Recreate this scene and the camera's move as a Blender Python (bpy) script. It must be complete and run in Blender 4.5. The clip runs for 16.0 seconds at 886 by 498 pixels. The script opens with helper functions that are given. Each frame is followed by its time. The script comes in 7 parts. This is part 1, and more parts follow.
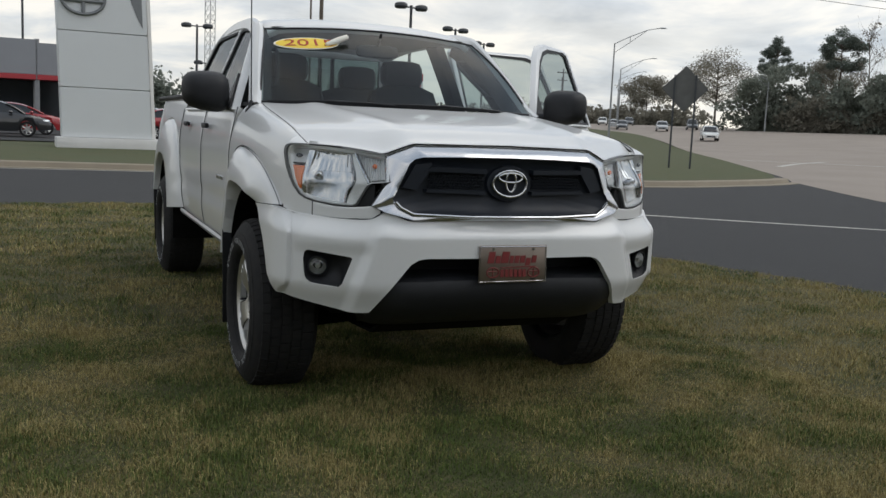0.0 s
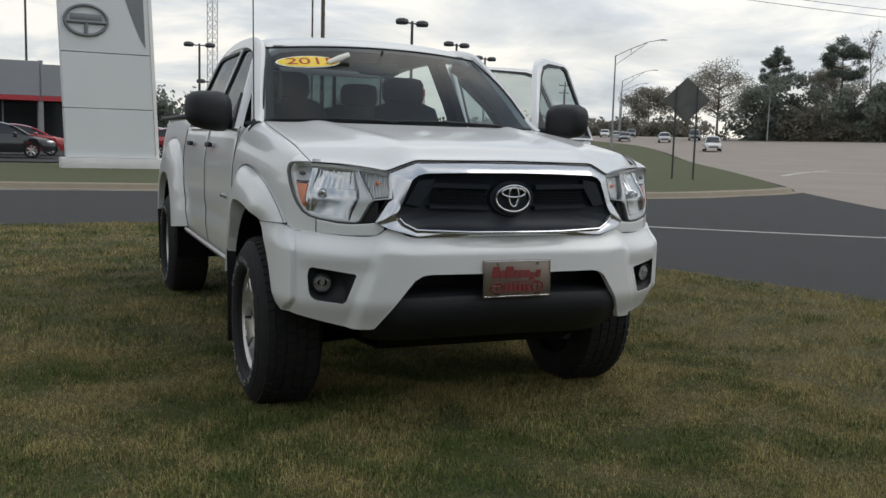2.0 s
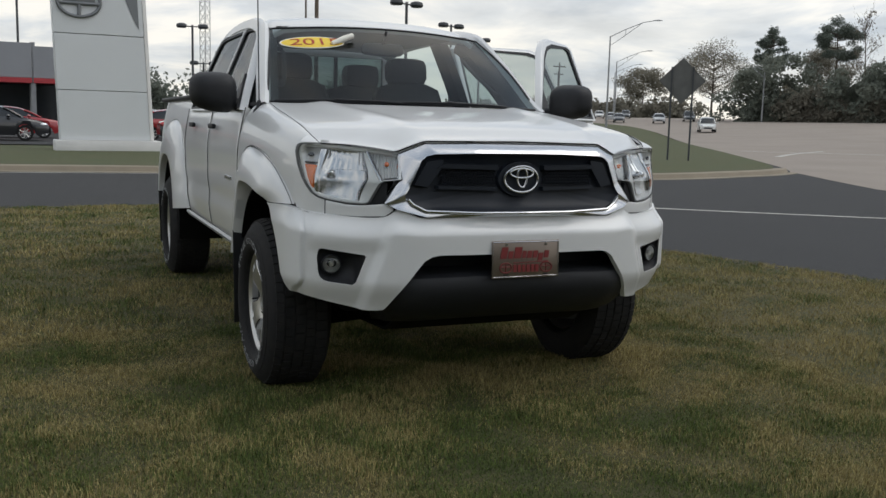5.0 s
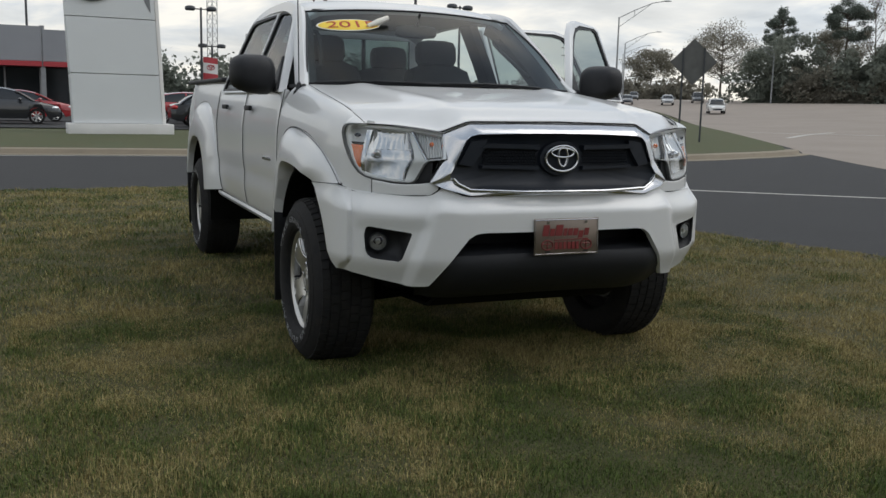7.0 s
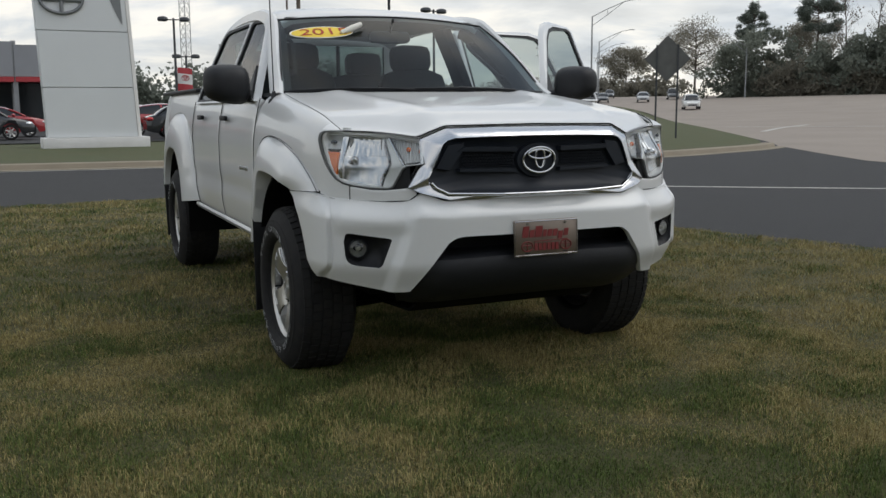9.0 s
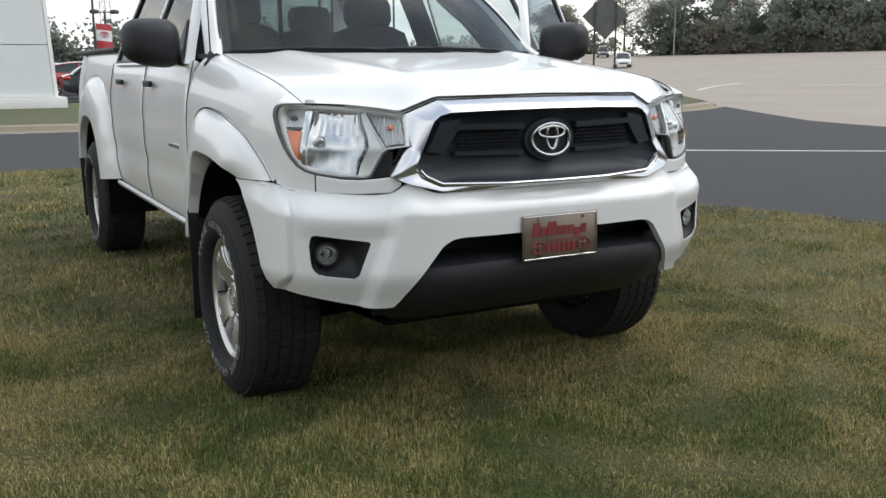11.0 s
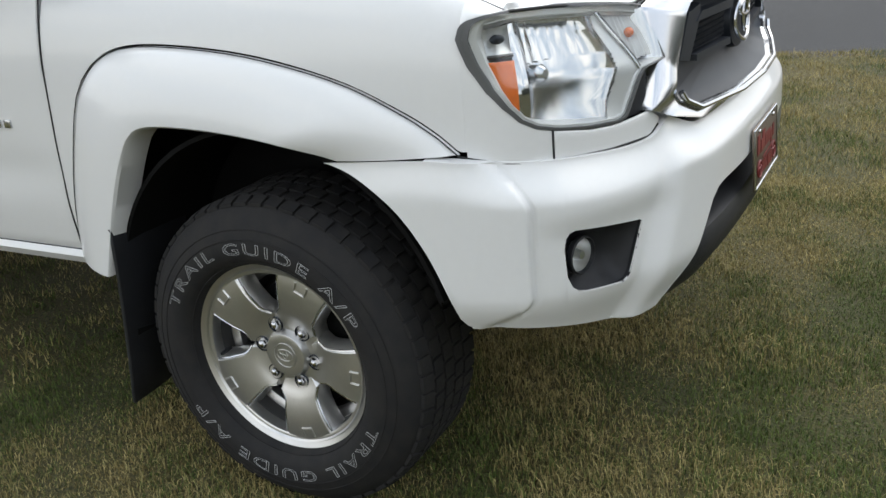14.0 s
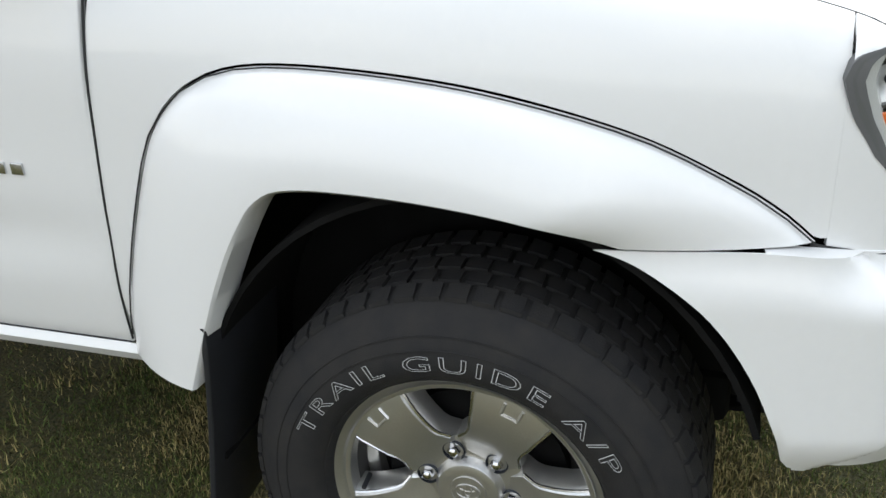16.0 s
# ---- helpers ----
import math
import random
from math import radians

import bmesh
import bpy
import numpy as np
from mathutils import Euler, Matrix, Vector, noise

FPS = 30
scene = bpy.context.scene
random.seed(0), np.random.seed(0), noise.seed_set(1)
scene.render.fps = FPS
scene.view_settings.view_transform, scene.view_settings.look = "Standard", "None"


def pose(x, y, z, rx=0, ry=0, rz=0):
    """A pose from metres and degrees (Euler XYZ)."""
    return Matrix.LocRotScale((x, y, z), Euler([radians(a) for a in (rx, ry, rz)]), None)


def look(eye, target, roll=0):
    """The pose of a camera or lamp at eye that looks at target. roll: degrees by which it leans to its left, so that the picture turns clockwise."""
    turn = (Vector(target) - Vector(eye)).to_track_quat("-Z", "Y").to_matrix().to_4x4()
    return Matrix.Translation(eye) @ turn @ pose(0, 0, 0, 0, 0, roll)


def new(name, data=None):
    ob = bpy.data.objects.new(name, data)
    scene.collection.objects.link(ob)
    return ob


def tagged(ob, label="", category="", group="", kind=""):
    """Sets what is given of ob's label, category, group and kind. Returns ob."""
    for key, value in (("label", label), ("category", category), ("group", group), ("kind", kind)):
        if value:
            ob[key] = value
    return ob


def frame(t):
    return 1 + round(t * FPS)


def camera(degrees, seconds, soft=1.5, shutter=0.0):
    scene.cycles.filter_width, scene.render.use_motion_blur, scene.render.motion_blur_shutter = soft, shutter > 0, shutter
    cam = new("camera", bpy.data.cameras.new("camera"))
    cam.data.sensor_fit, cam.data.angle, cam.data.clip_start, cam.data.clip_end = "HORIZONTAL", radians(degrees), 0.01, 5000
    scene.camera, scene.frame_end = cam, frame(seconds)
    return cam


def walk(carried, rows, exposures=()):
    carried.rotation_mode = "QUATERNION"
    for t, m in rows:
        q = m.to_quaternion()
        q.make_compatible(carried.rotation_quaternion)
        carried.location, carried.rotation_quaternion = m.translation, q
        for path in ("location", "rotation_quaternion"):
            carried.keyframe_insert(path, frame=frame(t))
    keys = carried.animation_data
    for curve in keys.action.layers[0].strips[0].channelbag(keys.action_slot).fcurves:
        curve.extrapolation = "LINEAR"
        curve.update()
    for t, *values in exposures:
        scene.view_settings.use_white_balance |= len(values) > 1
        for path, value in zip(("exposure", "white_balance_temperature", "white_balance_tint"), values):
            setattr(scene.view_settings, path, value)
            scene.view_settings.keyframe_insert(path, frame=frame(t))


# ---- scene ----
cam = camera(50.7, 16.0)
METRES, EYE, TILT, LEAN, TURN = 5.474, 1.5, 0.0, 0.0, 0.0
PATH = [
    (0, (-1.73, -4.227, 1.178), (-0.954, -2.402, 0.92), 2.5),
    (0.5, (-1.729, -4.226, 1.179), (-0.947, -2.402, 0.931), 2.1),
    (1, (-1.724, -4.221, 1.182), (-0.942, -2.397, 0.938), 1.6),
    (1.5, (-1.724, -4.221, 1.182), (-0.946, -2.394, 0.944), 1.5),
    (2, (-1.73, -4.232, 1.184), (-0.962, -2.399, 0.956), 1.6),
    (2.5, (-1.731, -4.24, 1.185), (-0.972, -2.403, 0.962), 1.6),
    (3, (-1.728, -4.238, 1.185), (-0.969, -2.403, 0.95), 1.4),
    (3.5, (-1.72, -4.218, 1.185), (-0.94, -2.393, 0.936), 1.2),
    (4, (-1.727, -4.217, 1.181), (-0.942, -2.396, 0.919), 1.5),
    (4.2, (-1.732, -4.214, 1.18), (-0.959, -2.388, 0.917), 1.9),
    (6.3, (-1.929, -4.261, 1.176), (-1.143, -2.443, 0.901), 0.5),
    (6.5, (-1.947, -4.273, 1.173), (-1.164, -2.456, 0.886), 0.6),
    (7, (-1.964, -4.252, 1.169), (-1.201, -2.429, 0.866), 1.3),
    (7.5, (-1.968, -4.26, 1.168), (-1.213, -2.434, 0.86), 1.5),
    (8, (-1.962, -4.252, 1.171), (-1.187, -2.434, 0.867), 0.9),
    (8.5, (-1.964, -4.264, 1.175), (-1.167, -2.453, 0.882), 0.0),
    (9, (-1.959, -4.253, 1.174), (-1.159, -2.444, 0.878), -0.4),
    (9.2, (-1.957, -4.243, 1.172), (-1.154, -2.437, 0.867), -0.6),
    (11.3, (-1.801, -3.163, 1.221), (-0.811, -1.474, 0.814), -0.4),
    (11.5, (-1.802, -2.967, 1.243), (-0.758, -1.315, 0.819), -0.5),
    (12, (-1.84, -2.558, 1.231), (-0.64, -1.02, 0.787), -1.5),
    (12.5, (-1.971, -2.106, 1.219), (-0.568, -0.751, 0.778), -3.1),
    (13, (-2.188, -1.823, 1.23), (-0.67, -0.642, 0.681), -4.1),
    (13.5, (-2.351, -1.57, 1.244), (-0.791, -0.505, 0.587), -3.4),
    (14, (-2.369, -1.284, 1.3), (-0.743, -0.36, 0.591), -5.3),
    (14.5, (-2.465, -0.993, 1.318), (-0.758, -0.342, 0.505), -6.8),
    (15, (-2.48, -0.779, 1.329), (-0.775, -0.342, 0.378), -4.5),
    (15.5, (-2.283, -0.574, 1.309), (-0.621, -0.155, 0.278), -2.0),
    (16, (-2.044, -0.373, 1.374), (-0.335, 0.208, 0.512), -2.9),
]
EXPOSURES = [(0.0, 0.12), (9.2, 0.14), (11.3, 0.92), (12.0, 0.92), (12.5, 0.86), (13.0, 0.90), (14.0, 1.12), (15.0, 1.38), (15.5, 1.60), (16.0, 1.48)]
walk(cam, [(t, look(eye, target, roll)) for t, eye, target, roll in PATH], EXPOSURES)

# ---- sky and light ----
SUN_EL, SUN_AZ = radians(52), radians(105)
world = bpy.data.worlds.new("overcast_sky")
scene.world = world
world.use_nodes = True
wt = world.node_tree
wt.nodes.clear()


def wnode(kind, **kw):
    n = wt.nodes.new(kind)
    for k, v in kw.items():
        n.inputs[k].default_value = v
    return n


w_out = wt.nodes.new("ShaderNodeOutputWorld")
w_sky = wt.nodes.new("ShaderNodeTexSky")
w_sky.sky_type, w_sky.sun_disc = "NISHITA", False
w_sky.sun_elevation, w_sky.sun_rotation = SUN_EL, SUN_AZ
w_bg_sky = wnode("ShaderNodeBackground", Strength=0.10)
wt.links.new(w_sky.outputs["Color"], w_bg_sky.inputs["Color"])
w_co = wt.nodes.new("ShaderNodeTexCoord")
w_sep = wt.nodes.new("ShaderNodeSeparateXYZ")
wt.links.new(w_co.outputs["Generated"], w_sep.inputs[0])
# a flat cloud deck seen in perspective: direction divided by its height
w_h = wt.nodes.new("ShaderNodeMath"); w_h.operation = "MAXIMUM"; w_h.inputs[1].default_value = 0.0
wt.links.new(w_sep.outputs["Z"], w_h.inputs[0])
w_ha = wt.nodes.new("ShaderNodeMath"); w_ha.operation = "ADD"; w_ha.inputs[1].default_value = 0.16
wt.links.new(w_h.outputs[0], w_ha.inputs[0])
w_div = wt.nodes.new("ShaderNodeVectorMath"); w_div.operation = "DIVIDE"
w_cmb = wt.nodes.new("ShaderNodeCombineXYZ")
for k in ("X", "Y", "Z"):
    wt.links.new(w_ha.outputs[0], w_cmb.inputs[k])
wt.links.new(w_co.outputs["Generated"], w_div.inputs[0])
wt.links.new(w_cmb.outputs[0], w_div.inputs[1])
w_noise = wnode("ShaderNodeTexNoise", Scale=1.35, Detail=7.0, Roughness=0.55, Distortion=0.35)
wt.links.new(w_div.outputs[0], w_noise.inputs["Vector"])
w_ramp = wt.nodes.new("ShaderNodeValToRGB")
cr = w_ramp.color_ramp
cr.elements[0].position, cr.elements[0].color = 0.37, (0.36, 0.42, 0.50, 1)
cr.elements[1].position, cr.elements[1].color = 0.62, (1.0, 0.97, 0.91, 1)
e = cr.elements.new(0.50); e.color = (0.60, 0.65, 0.71, 1)
wt.links.new(w_noise.outputs["Fac"], w_ramp.inputs["Fac"])
# bright break in the clouds low over the horizon
w_hr = wt.nodes.new("ShaderNodeValToRGB")
hr = w_hr.color_ramp
hr.elements[0].position, hr.elements[0].color = 0.0, (0.80, 0.80, 0.80, 1)
hr.elements[1].position, hr.elements[1].color = 0.30, (0, 0, 0, 1)
e = hr.elements.new(0.09); e.color = (0.45, 0.45, 0.45, 1)
wt.links.new(w_h.outputs[0], w_hr.inputs["Fac"])
w_mix = wt.nodes.new("ShaderNodeMix"); w_mix.data_type = "RGBA"
w_mix.inputs["B"].default_value = (0.97, 0.91, 0.80, 1)
# the break is ragged: thin cloud crosses it in places
w_rag = wnode("ShaderNodeTexNoise", Scale=0.9, Detail=5.0, Roughness=0.6)
wt.links.new(w_div.outputs[0], w_rag.inputs["Vector"])
w_rag_r = wt.nodes.new("ShaderNodeMapRange")
for k, v in (("From Min", 0.36), ("From Max", 0.62), ("To Min", 0.25), ("To Max", 1.1)):
    w_rag_r.inputs[k].default_value = v
wt.links.new(w_rag.outputs["Fac"], w_rag_r.inputs["Value"])
w_brk = wt.nodes.new("ShaderNodeMath"); w_brk.operation = "MULTIPLY"; w_brk.use_clamp = True
wt.links.new(w_hr.outputs["Color"], w_brk.inputs[0])
wt.links.new(w_rag_r.outputs["Result"], w_brk.inputs[1])
wt.links.new(w_brk.outputs[0], w_mix.inputs["Factor"])
wt.links.new(w_ramp.outputs["Color"], w_mix.inputs["A"])
w_bg_cloud = wnode("ShaderNodeBackground", Strength=0.80)
wt.links.new(w_mix.outputs["Result"], w_bg_cloud.inputs["Color"])
# an overcast sky grows brighter towards the zenith
w_zen = wt.nodes.new("ShaderNodeMapRange")
for k, v in (("From Min", 0.18), ("From Max", 0.9), ("To Min", 1.0), ("To Max", 1.15)):
    w_zen.inputs[k].default_value = v
wt.links.new(w_h.outputs[0], w_zen.inputs["Value"])
# and towards the veiled sun
w_dot = wt.nodes.new("ShaderNodeVectorMath"); w_dot.operation = "DOT_PRODUCT"
w_dot.inputs[1].default_value = (math.sin(SUN_AZ) * math.cos(SUN_EL), math.cos(SUN_AZ) * math.cos(SUN_EL), math.sin(SUN_EL))
wt.links.new(w_co.outputs["Generated"], w_dot.inputs[0])
w_veil = wt.nodes.new("ShaderNodeMapRange")
for k, v in (("From Min", -0.6), ("From Max", 0.6), ("To Min", 0.94), ("To Max", 1.08)):
    w_veil.inputs[k].default_value = v
w_veil.clamp = False
wt.links.new(w_dot.outputs["Value"], w_veil.inputs["Value"])
w_lum = wt.nodes.new("ShaderNodeMath"); w_lum.operation = "MULTIPLY"
wt.links.new(w_zen.outputs["Result"], w_lum.inputs[0])
wt.links.new(w_veil.outputs["Result"], w_lum.inputs[1])
wt.links.new(w_lum.outputs[0], w_bg_cloud.inputs["Strength"])
w_shade = wt.nodes.new("ShaderNodeMixShader"); w_shade.inputs[0].default_value = 0.88
wt.links.new(w_bg_sky.outputs[0], w_shade.inputs[1])
wt.links.new(w_bg_cloud.outputs[0], w_shade.inputs[2])
wt.links.new(w_shade.outputs[0], w_out.inputs["Surface"])

sun = new("sun", bpy.data.lights.new("sun", "SUN"))
sun.data.energy, sun.data.angle, sun.data.color = 0.75, radians(42), (1.0, 0.96, 0.90)
sun.matrix_world = look((math.sin(SUN_AZ) * 60 * math.cos(SUN_EL), math.cos(SUN_AZ) * 60 * math.cos(SUN_EL), 60 * math.sin(SUN_EL)), (0, 0, 0))


# ---- materials ----
def material(name, color, rough=0.6, metal=0.0, vary=0.0, scale=8.0, fine=0.0, fine_scale=120.0, bump=0.0, bump_scale=200.0, coat=0.0, tint=None, island=0.0, objvar=0.0, spec=0.5):
    """Principled surface with variation at two scales, and fine relief."""
    m = bpy.data.materials.new(name)
    m.use_nodes = True
    nt = m.node_tree
    bs = nt.nodes["Principled BSDF"]
    bs.inputs["Roughness"].default_value, bs.inputs["Metallic"].default_value = rough, metal
    bs.inputs["Coat Weight"].default_value, bs.inputs["Coat Roughness"].default_value = coat, 0.05
    bs.inputs["Specular IOR Level"].default_value = spec
    bs.inputs["Base Color"].default_value = (*color, 1)
    co = nt.nodes.new("ShaderNodeTexCoord")
    src = None

    def mixed(a, b, fac, mode="MIX"):
        n = nt.nodes.new("ShaderNodeMix")
        n.data_type, n.blend_type = "RGBA", mode
        for sock, v in (("A", a), ("B", b), ("Factor", fac)):
            if isinstance(v, tuple):
                n.inputs[sock].default_value = (*v, 1)
            elif isinstance(v, float):
                n.inputs[sock].default_value = v
            else:
                nt.links.new(v, n.inputs[sock])
        return n.outputs["Result"]

    def noisy(sc, detail=5.0):
        n = nt.nodes.new("ShaderNodeTexNoise")
        n.inputs["Scale"].default_value, n.inputs["Detail"].default_value = sc, detail
        nt.links.new(co.outputs["Object"], n.inputs["Vector"])
        r = nt.nodes.new("ShaderNodeMapRange")
        r.inputs["From Min"].default_value, r.inputs["From Max"].default_value = 0.32, 0.68
        nt.links.new(n.outputs["Fac"], r.inputs["Value"])
        return r.outputs["Result"]

    if vary:
        other = tint or tuple(c * (1 - vary) for c in color)
        src = mixed(color, other, noisy(scale))
    if fine:
        src = mixed(src or color, tuple(c * (1 - fine) for c in color), noisy(fine_scale, 3.0))
    for amount, node, out in ((island, "ShaderNodeNewGeometry", "Random Per Island"), (objvar, "ShaderNodeObjectInfo", "Random")):
        if amount:
            g = nt.nodes.new(node)
            r = nt.nodes.new("ShaderNodeMapRange")
            r.inputs["To Min"].default_value, r.inputs["To Max"].default_value = 1 - amount, 1 + amount
            nt.links.new(g.outputs[out], r.inputs["Value"])
            c = nt.nodes.new("ShaderNodeCombineColor")
            for k in range(3):
                nt.links.new(r.outputs["Result"], c.inputs[k])
            src = mixed(src or color, c.outputs["Color"], 1.0, "MULTIPLY")
    if src is not None:
        nt.links.new(src, bs.inputs["Base Color"])
    if bump:
        n = nt.nodes.new("ShaderNodeTexNoise")
        n.inputs["Scale"].default_value, n.inputs["Detail"].default_value = bump_scale, 4.0
        nt.links.new(co.outputs["Object"], n.inputs["Vector"])
        b = nt.nodes.new("ShaderNodeBump")
        b.inputs["Strength"].default_value, b.inputs["Distance"].default_value = bump, 0.01
        nt.links.new(n.outputs["Fac"], b.inputs["Height"])
        nt.links.new(b.outputs["Normal"], bs.inputs["Normal"])
    return m


def leaf_material(name, color, tint, scale=0.35):
    """Thin leaves that scatter light and let some of it through."""
    m = bpy.data.materials.new(name)
    m.use_nodes = True
    nt = m.node_tree
    nt.nodes.clear()
    out, mx, df, tr, geo, co, noise, mix, val = (nt.nodes.new(k) for k in ("ShaderNodeOutputMaterial", "ShaderNodeMixShader", "ShaderNodeBsdfDiffuse", "ShaderNodeBsdfTranslucent", "ShaderNodeNewGeometry", "ShaderNodeTexCoord", "ShaderNodeTexNoise", "ShaderNodeMix", "ShaderNodeHueSaturation"))
    mix.data_type = "RGBA"
    noise.inputs["Scale"].default_value, noise.inputs["Detail"].default_value = scale, 4.0
    mix.inputs["A"].default_value, mix.inputs["B"].default_value = (*color, 1), (*tint, 1)
    nt.links.new(co.outputs["Object"], noise.inputs["Vector"])
    nt.links.new(noise.outputs["Fac"], mix.inputs["Factor"])
    r = nt.nodes.new("ShaderNodeMapRange")
    r.inputs["To Min"].default_value, r.inputs["To Max"].default_value = 0.85, 1.15
    nt.links.new(geo.outputs["Random Per Island"], r.inputs["Value"])
    nt.links.new(r.outputs["Result"], val.inputs["Value"])
    nt.links.new(mix.outputs["Result"], val.inputs["Color"])
    for n in (df, tr):
        nt.links.new(val.outputs["Color"], n.inputs["Color"])
    mx.inputs[0].default_value = 0.5
    nt.links.new(df.outputs[0], mx.inputs[1])
    nt.links.new(tr.outputs[0], mx.inputs[2])
    nt.links.new(mx.outputs[0], out.inputs["Surface"])
    return m


def glass(name, color=(1, 1, 1), rough=0.0, ior=1.45):
    m = bpy.data.materials.new(name)
    m.use_nodes = True
    bs = m.node_tree.nodes["Principled BSDF"]
    bs.inputs["Base Color"].default_value = (*color, 1)
    bs.inputs["Transmission Weight"].default_value = 1.0
    bs.inputs["Roughness"].default_value, bs.inputs["IOR"].default_value = rough, ior
    return m


def pane(name, tint, gloss=0.10):
    """Thin window glass: tinted see-through with a mirror reflection that grows at grazing angles."""
    m = bpy.data.materials.new(name)
    m.use_nodes = True
    nt = m.node_tree
    nt.nodes.clear()
    out = nt.nodes.new("ShaderNodeOutputMaterial")
    tr, gl, mx, fr, pw, sc = (nt.nodes.new(k) for k in ("ShaderNodeBsdfTransparent", "ShaderNodeBsdfGlossy", "ShaderNodeMixShader", "ShaderNodeLayerWeight", "ShaderNodeMath", "ShaderNodeMapRange"))
    tr.inputs["Color"].default_value = (*tint, 1)
    gl.inputs["Roughness"].default_value = 0.02
    pw.operation, pw.inputs[1].default_value = "POWER", 5.0
    sc.inputs["To Min"].default_value, sc.inputs["To Max"].default_value = gloss, 0.6
    nt.links.new(fr.outputs["Facing"], pw.inputs[0])
    nt.links.new(pw.outputs[0], sc.inputs["Value"])
    nt.links.new(sc.outputs["Result"], mx.inputs[0])
    nt.links.new(tr.outputs[0], mx.inputs[1])
    nt.links.new(gl.outputs[0], mx.inputs[2])
    nt.links.new(mx.outputs[0], out.inputs["Surface"])
    return m


PAINT = material("white_paint", (0.70, 0.705, 0.70), 0.34, vary=0.03, scale=3.0, fine=0.02, fine_scale=60.0, coat=0.65)
CHROME = material("chrome", (0.58, 0.59, 0.61), 0.20, 1.0, vary=0.06, scale=14.0)
REFLECTOR = material("lamp_reflector", (0.62, 0.62, 0.615), 0.30, 0.25, vary=0.06, scale=30.0)
# Rim alloy with a darker colour that paints in recess shade.
BARREL = material("shaded_alloy", (0.10, 0.10, 0.10), 0.5, 0.6, vary=0.2, scale=20.0)
SILVER = material("machined_alloy", (0.62, 0.615, 0.60), 0.33, 0.9, vary=0.10, scale=30.0, fine=0.08, fine_scale=300.0)
BLACK = material("black_plastic", (0.017, 0.018, 0.021), 0.52, spec=0.35, vary=0.25, scale=20.0, bump=0.12, bump_scale=700.0)
GRILLE = material("dark_grey_plastic", (0.012, 0.016, 0.024), 0.48, spec=0.35, vary=0.2, scale=15.0)
RUBBER = material("tyre_rubber", (0.013, 0.013, 0.014), 0.8, spec=0.3, vary=0.35, scale=25.0, tint=(0.020, 0.019, 0.018), bump=0.2, bump_scale=400.0)
SEAL = material("lamp_seal", (0.11, 0.112, 0.115), 0.5, vary=0.2)
GAP_DARK = material("gap_shade_and_rubber", (0.018, 0.018, 0.018), 0.8, vary=0.2)
LAMP_CHROME = material("lamp_chrome", (0.56, 0.56, 0.57), 0.08, 1.0, vary=0.08)
LETTER = material("tyre_letter", (0.52, 0.53, 0.53), 0.6, vary=0.3, scale=60.0)
UNDER = material("underbody", (0.006, 0.006, 0.006), 0.9, spec=0.15, vary=0.4, scale=12.0)
AMBER = material("amber_reflector", (0.72, 0.16, 0.03), 0.25, vary=0.15, scale=90.0, coat=0.6)
LENS = pane("lamp_lens", (0.95, 0.97, 0.97), 0.06)
WINDSHIELD = pane("windshield_glass", (0.52, 0.61, 0.62), 0.042)
SIDE_GLASS = pane("side_glass", (0.40, 0.46, 0.45), 0.07)
SEAT = material("grey_seat_cloth", (0.045, 0.047, 0.05), 0.9, vary=0.25, scale=18.0, bump=0.3, bump_scale=500.0)
DASH = material("dashboard", (0.030, 0.032, 0.035), 0.75, vary=0.2, scale=10.0)
HEADLINER = material("headliner", (0.30, 0.30, 0.29), 0.95, vary=0.1)


# ---- mesh tools ----
def part(name, bm, mat, parent=None, label="", smooth=True):
    """Links a bmesh as one mesh object under a thing or a part."""
    me = bpy.data.meshes.new(name)
    bm.to_mesh(me)
    bm.free()
    me.materials.append(mat)
    if smooth:
        me.polygons.foreach_set("use_smooth", [True] * len(me.polygons))
        me.set_sharp_from_angle(angle=radians(38))
    ob = new(name, me)
    if parent is not None:
        ob.parent = parent
    if label:
        ob["label"] = label
    return ob


def thing(name, label, category, at=(0, 0, 0), turn=0.0, group=""):
    ob = new(name)
    ob.empty_display_size = 0.2
    ob.matrix_world = pose(*at, 0, 0, turn)
    return tagged(ob, label, category, group)


def box(bm, x0, x1, y0, y1, z0, z1, bevel=0.0, m=None):
    vs = [bm.verts.new(v) for v in ((x0, y0, z0), (x1, y0, z0), (x1, y1, z0), (x0, y1, z0), (x0, y0, z1), (x1, y0, z1), (x1, y1, z1), (x0, y1, z1))]
    fs = [bm.faces.new([vs[i] for i in q]) for q in ((3, 2, 1, 0), (4, 5, 6, 7), (0, 1, 5, 4), (1, 2, 6, 5), (2, 3, 7, 6), (3, 0, 4, 7))]
    if bevel:
        es = list({ed for f in fs for ed in f.edges})
        r = bmesh.ops.bevel(bm, geom=es, offset=bevel, segments=2, affect="EDGES", profile=0.5)
        vs = list({v for f in r["faces"] for v in f.verts} | {v for v in vs if v.is_valid})
    if m is not None:
        bmesh.ops.transform(bm, matrix=m, verts=vs)
    return bm


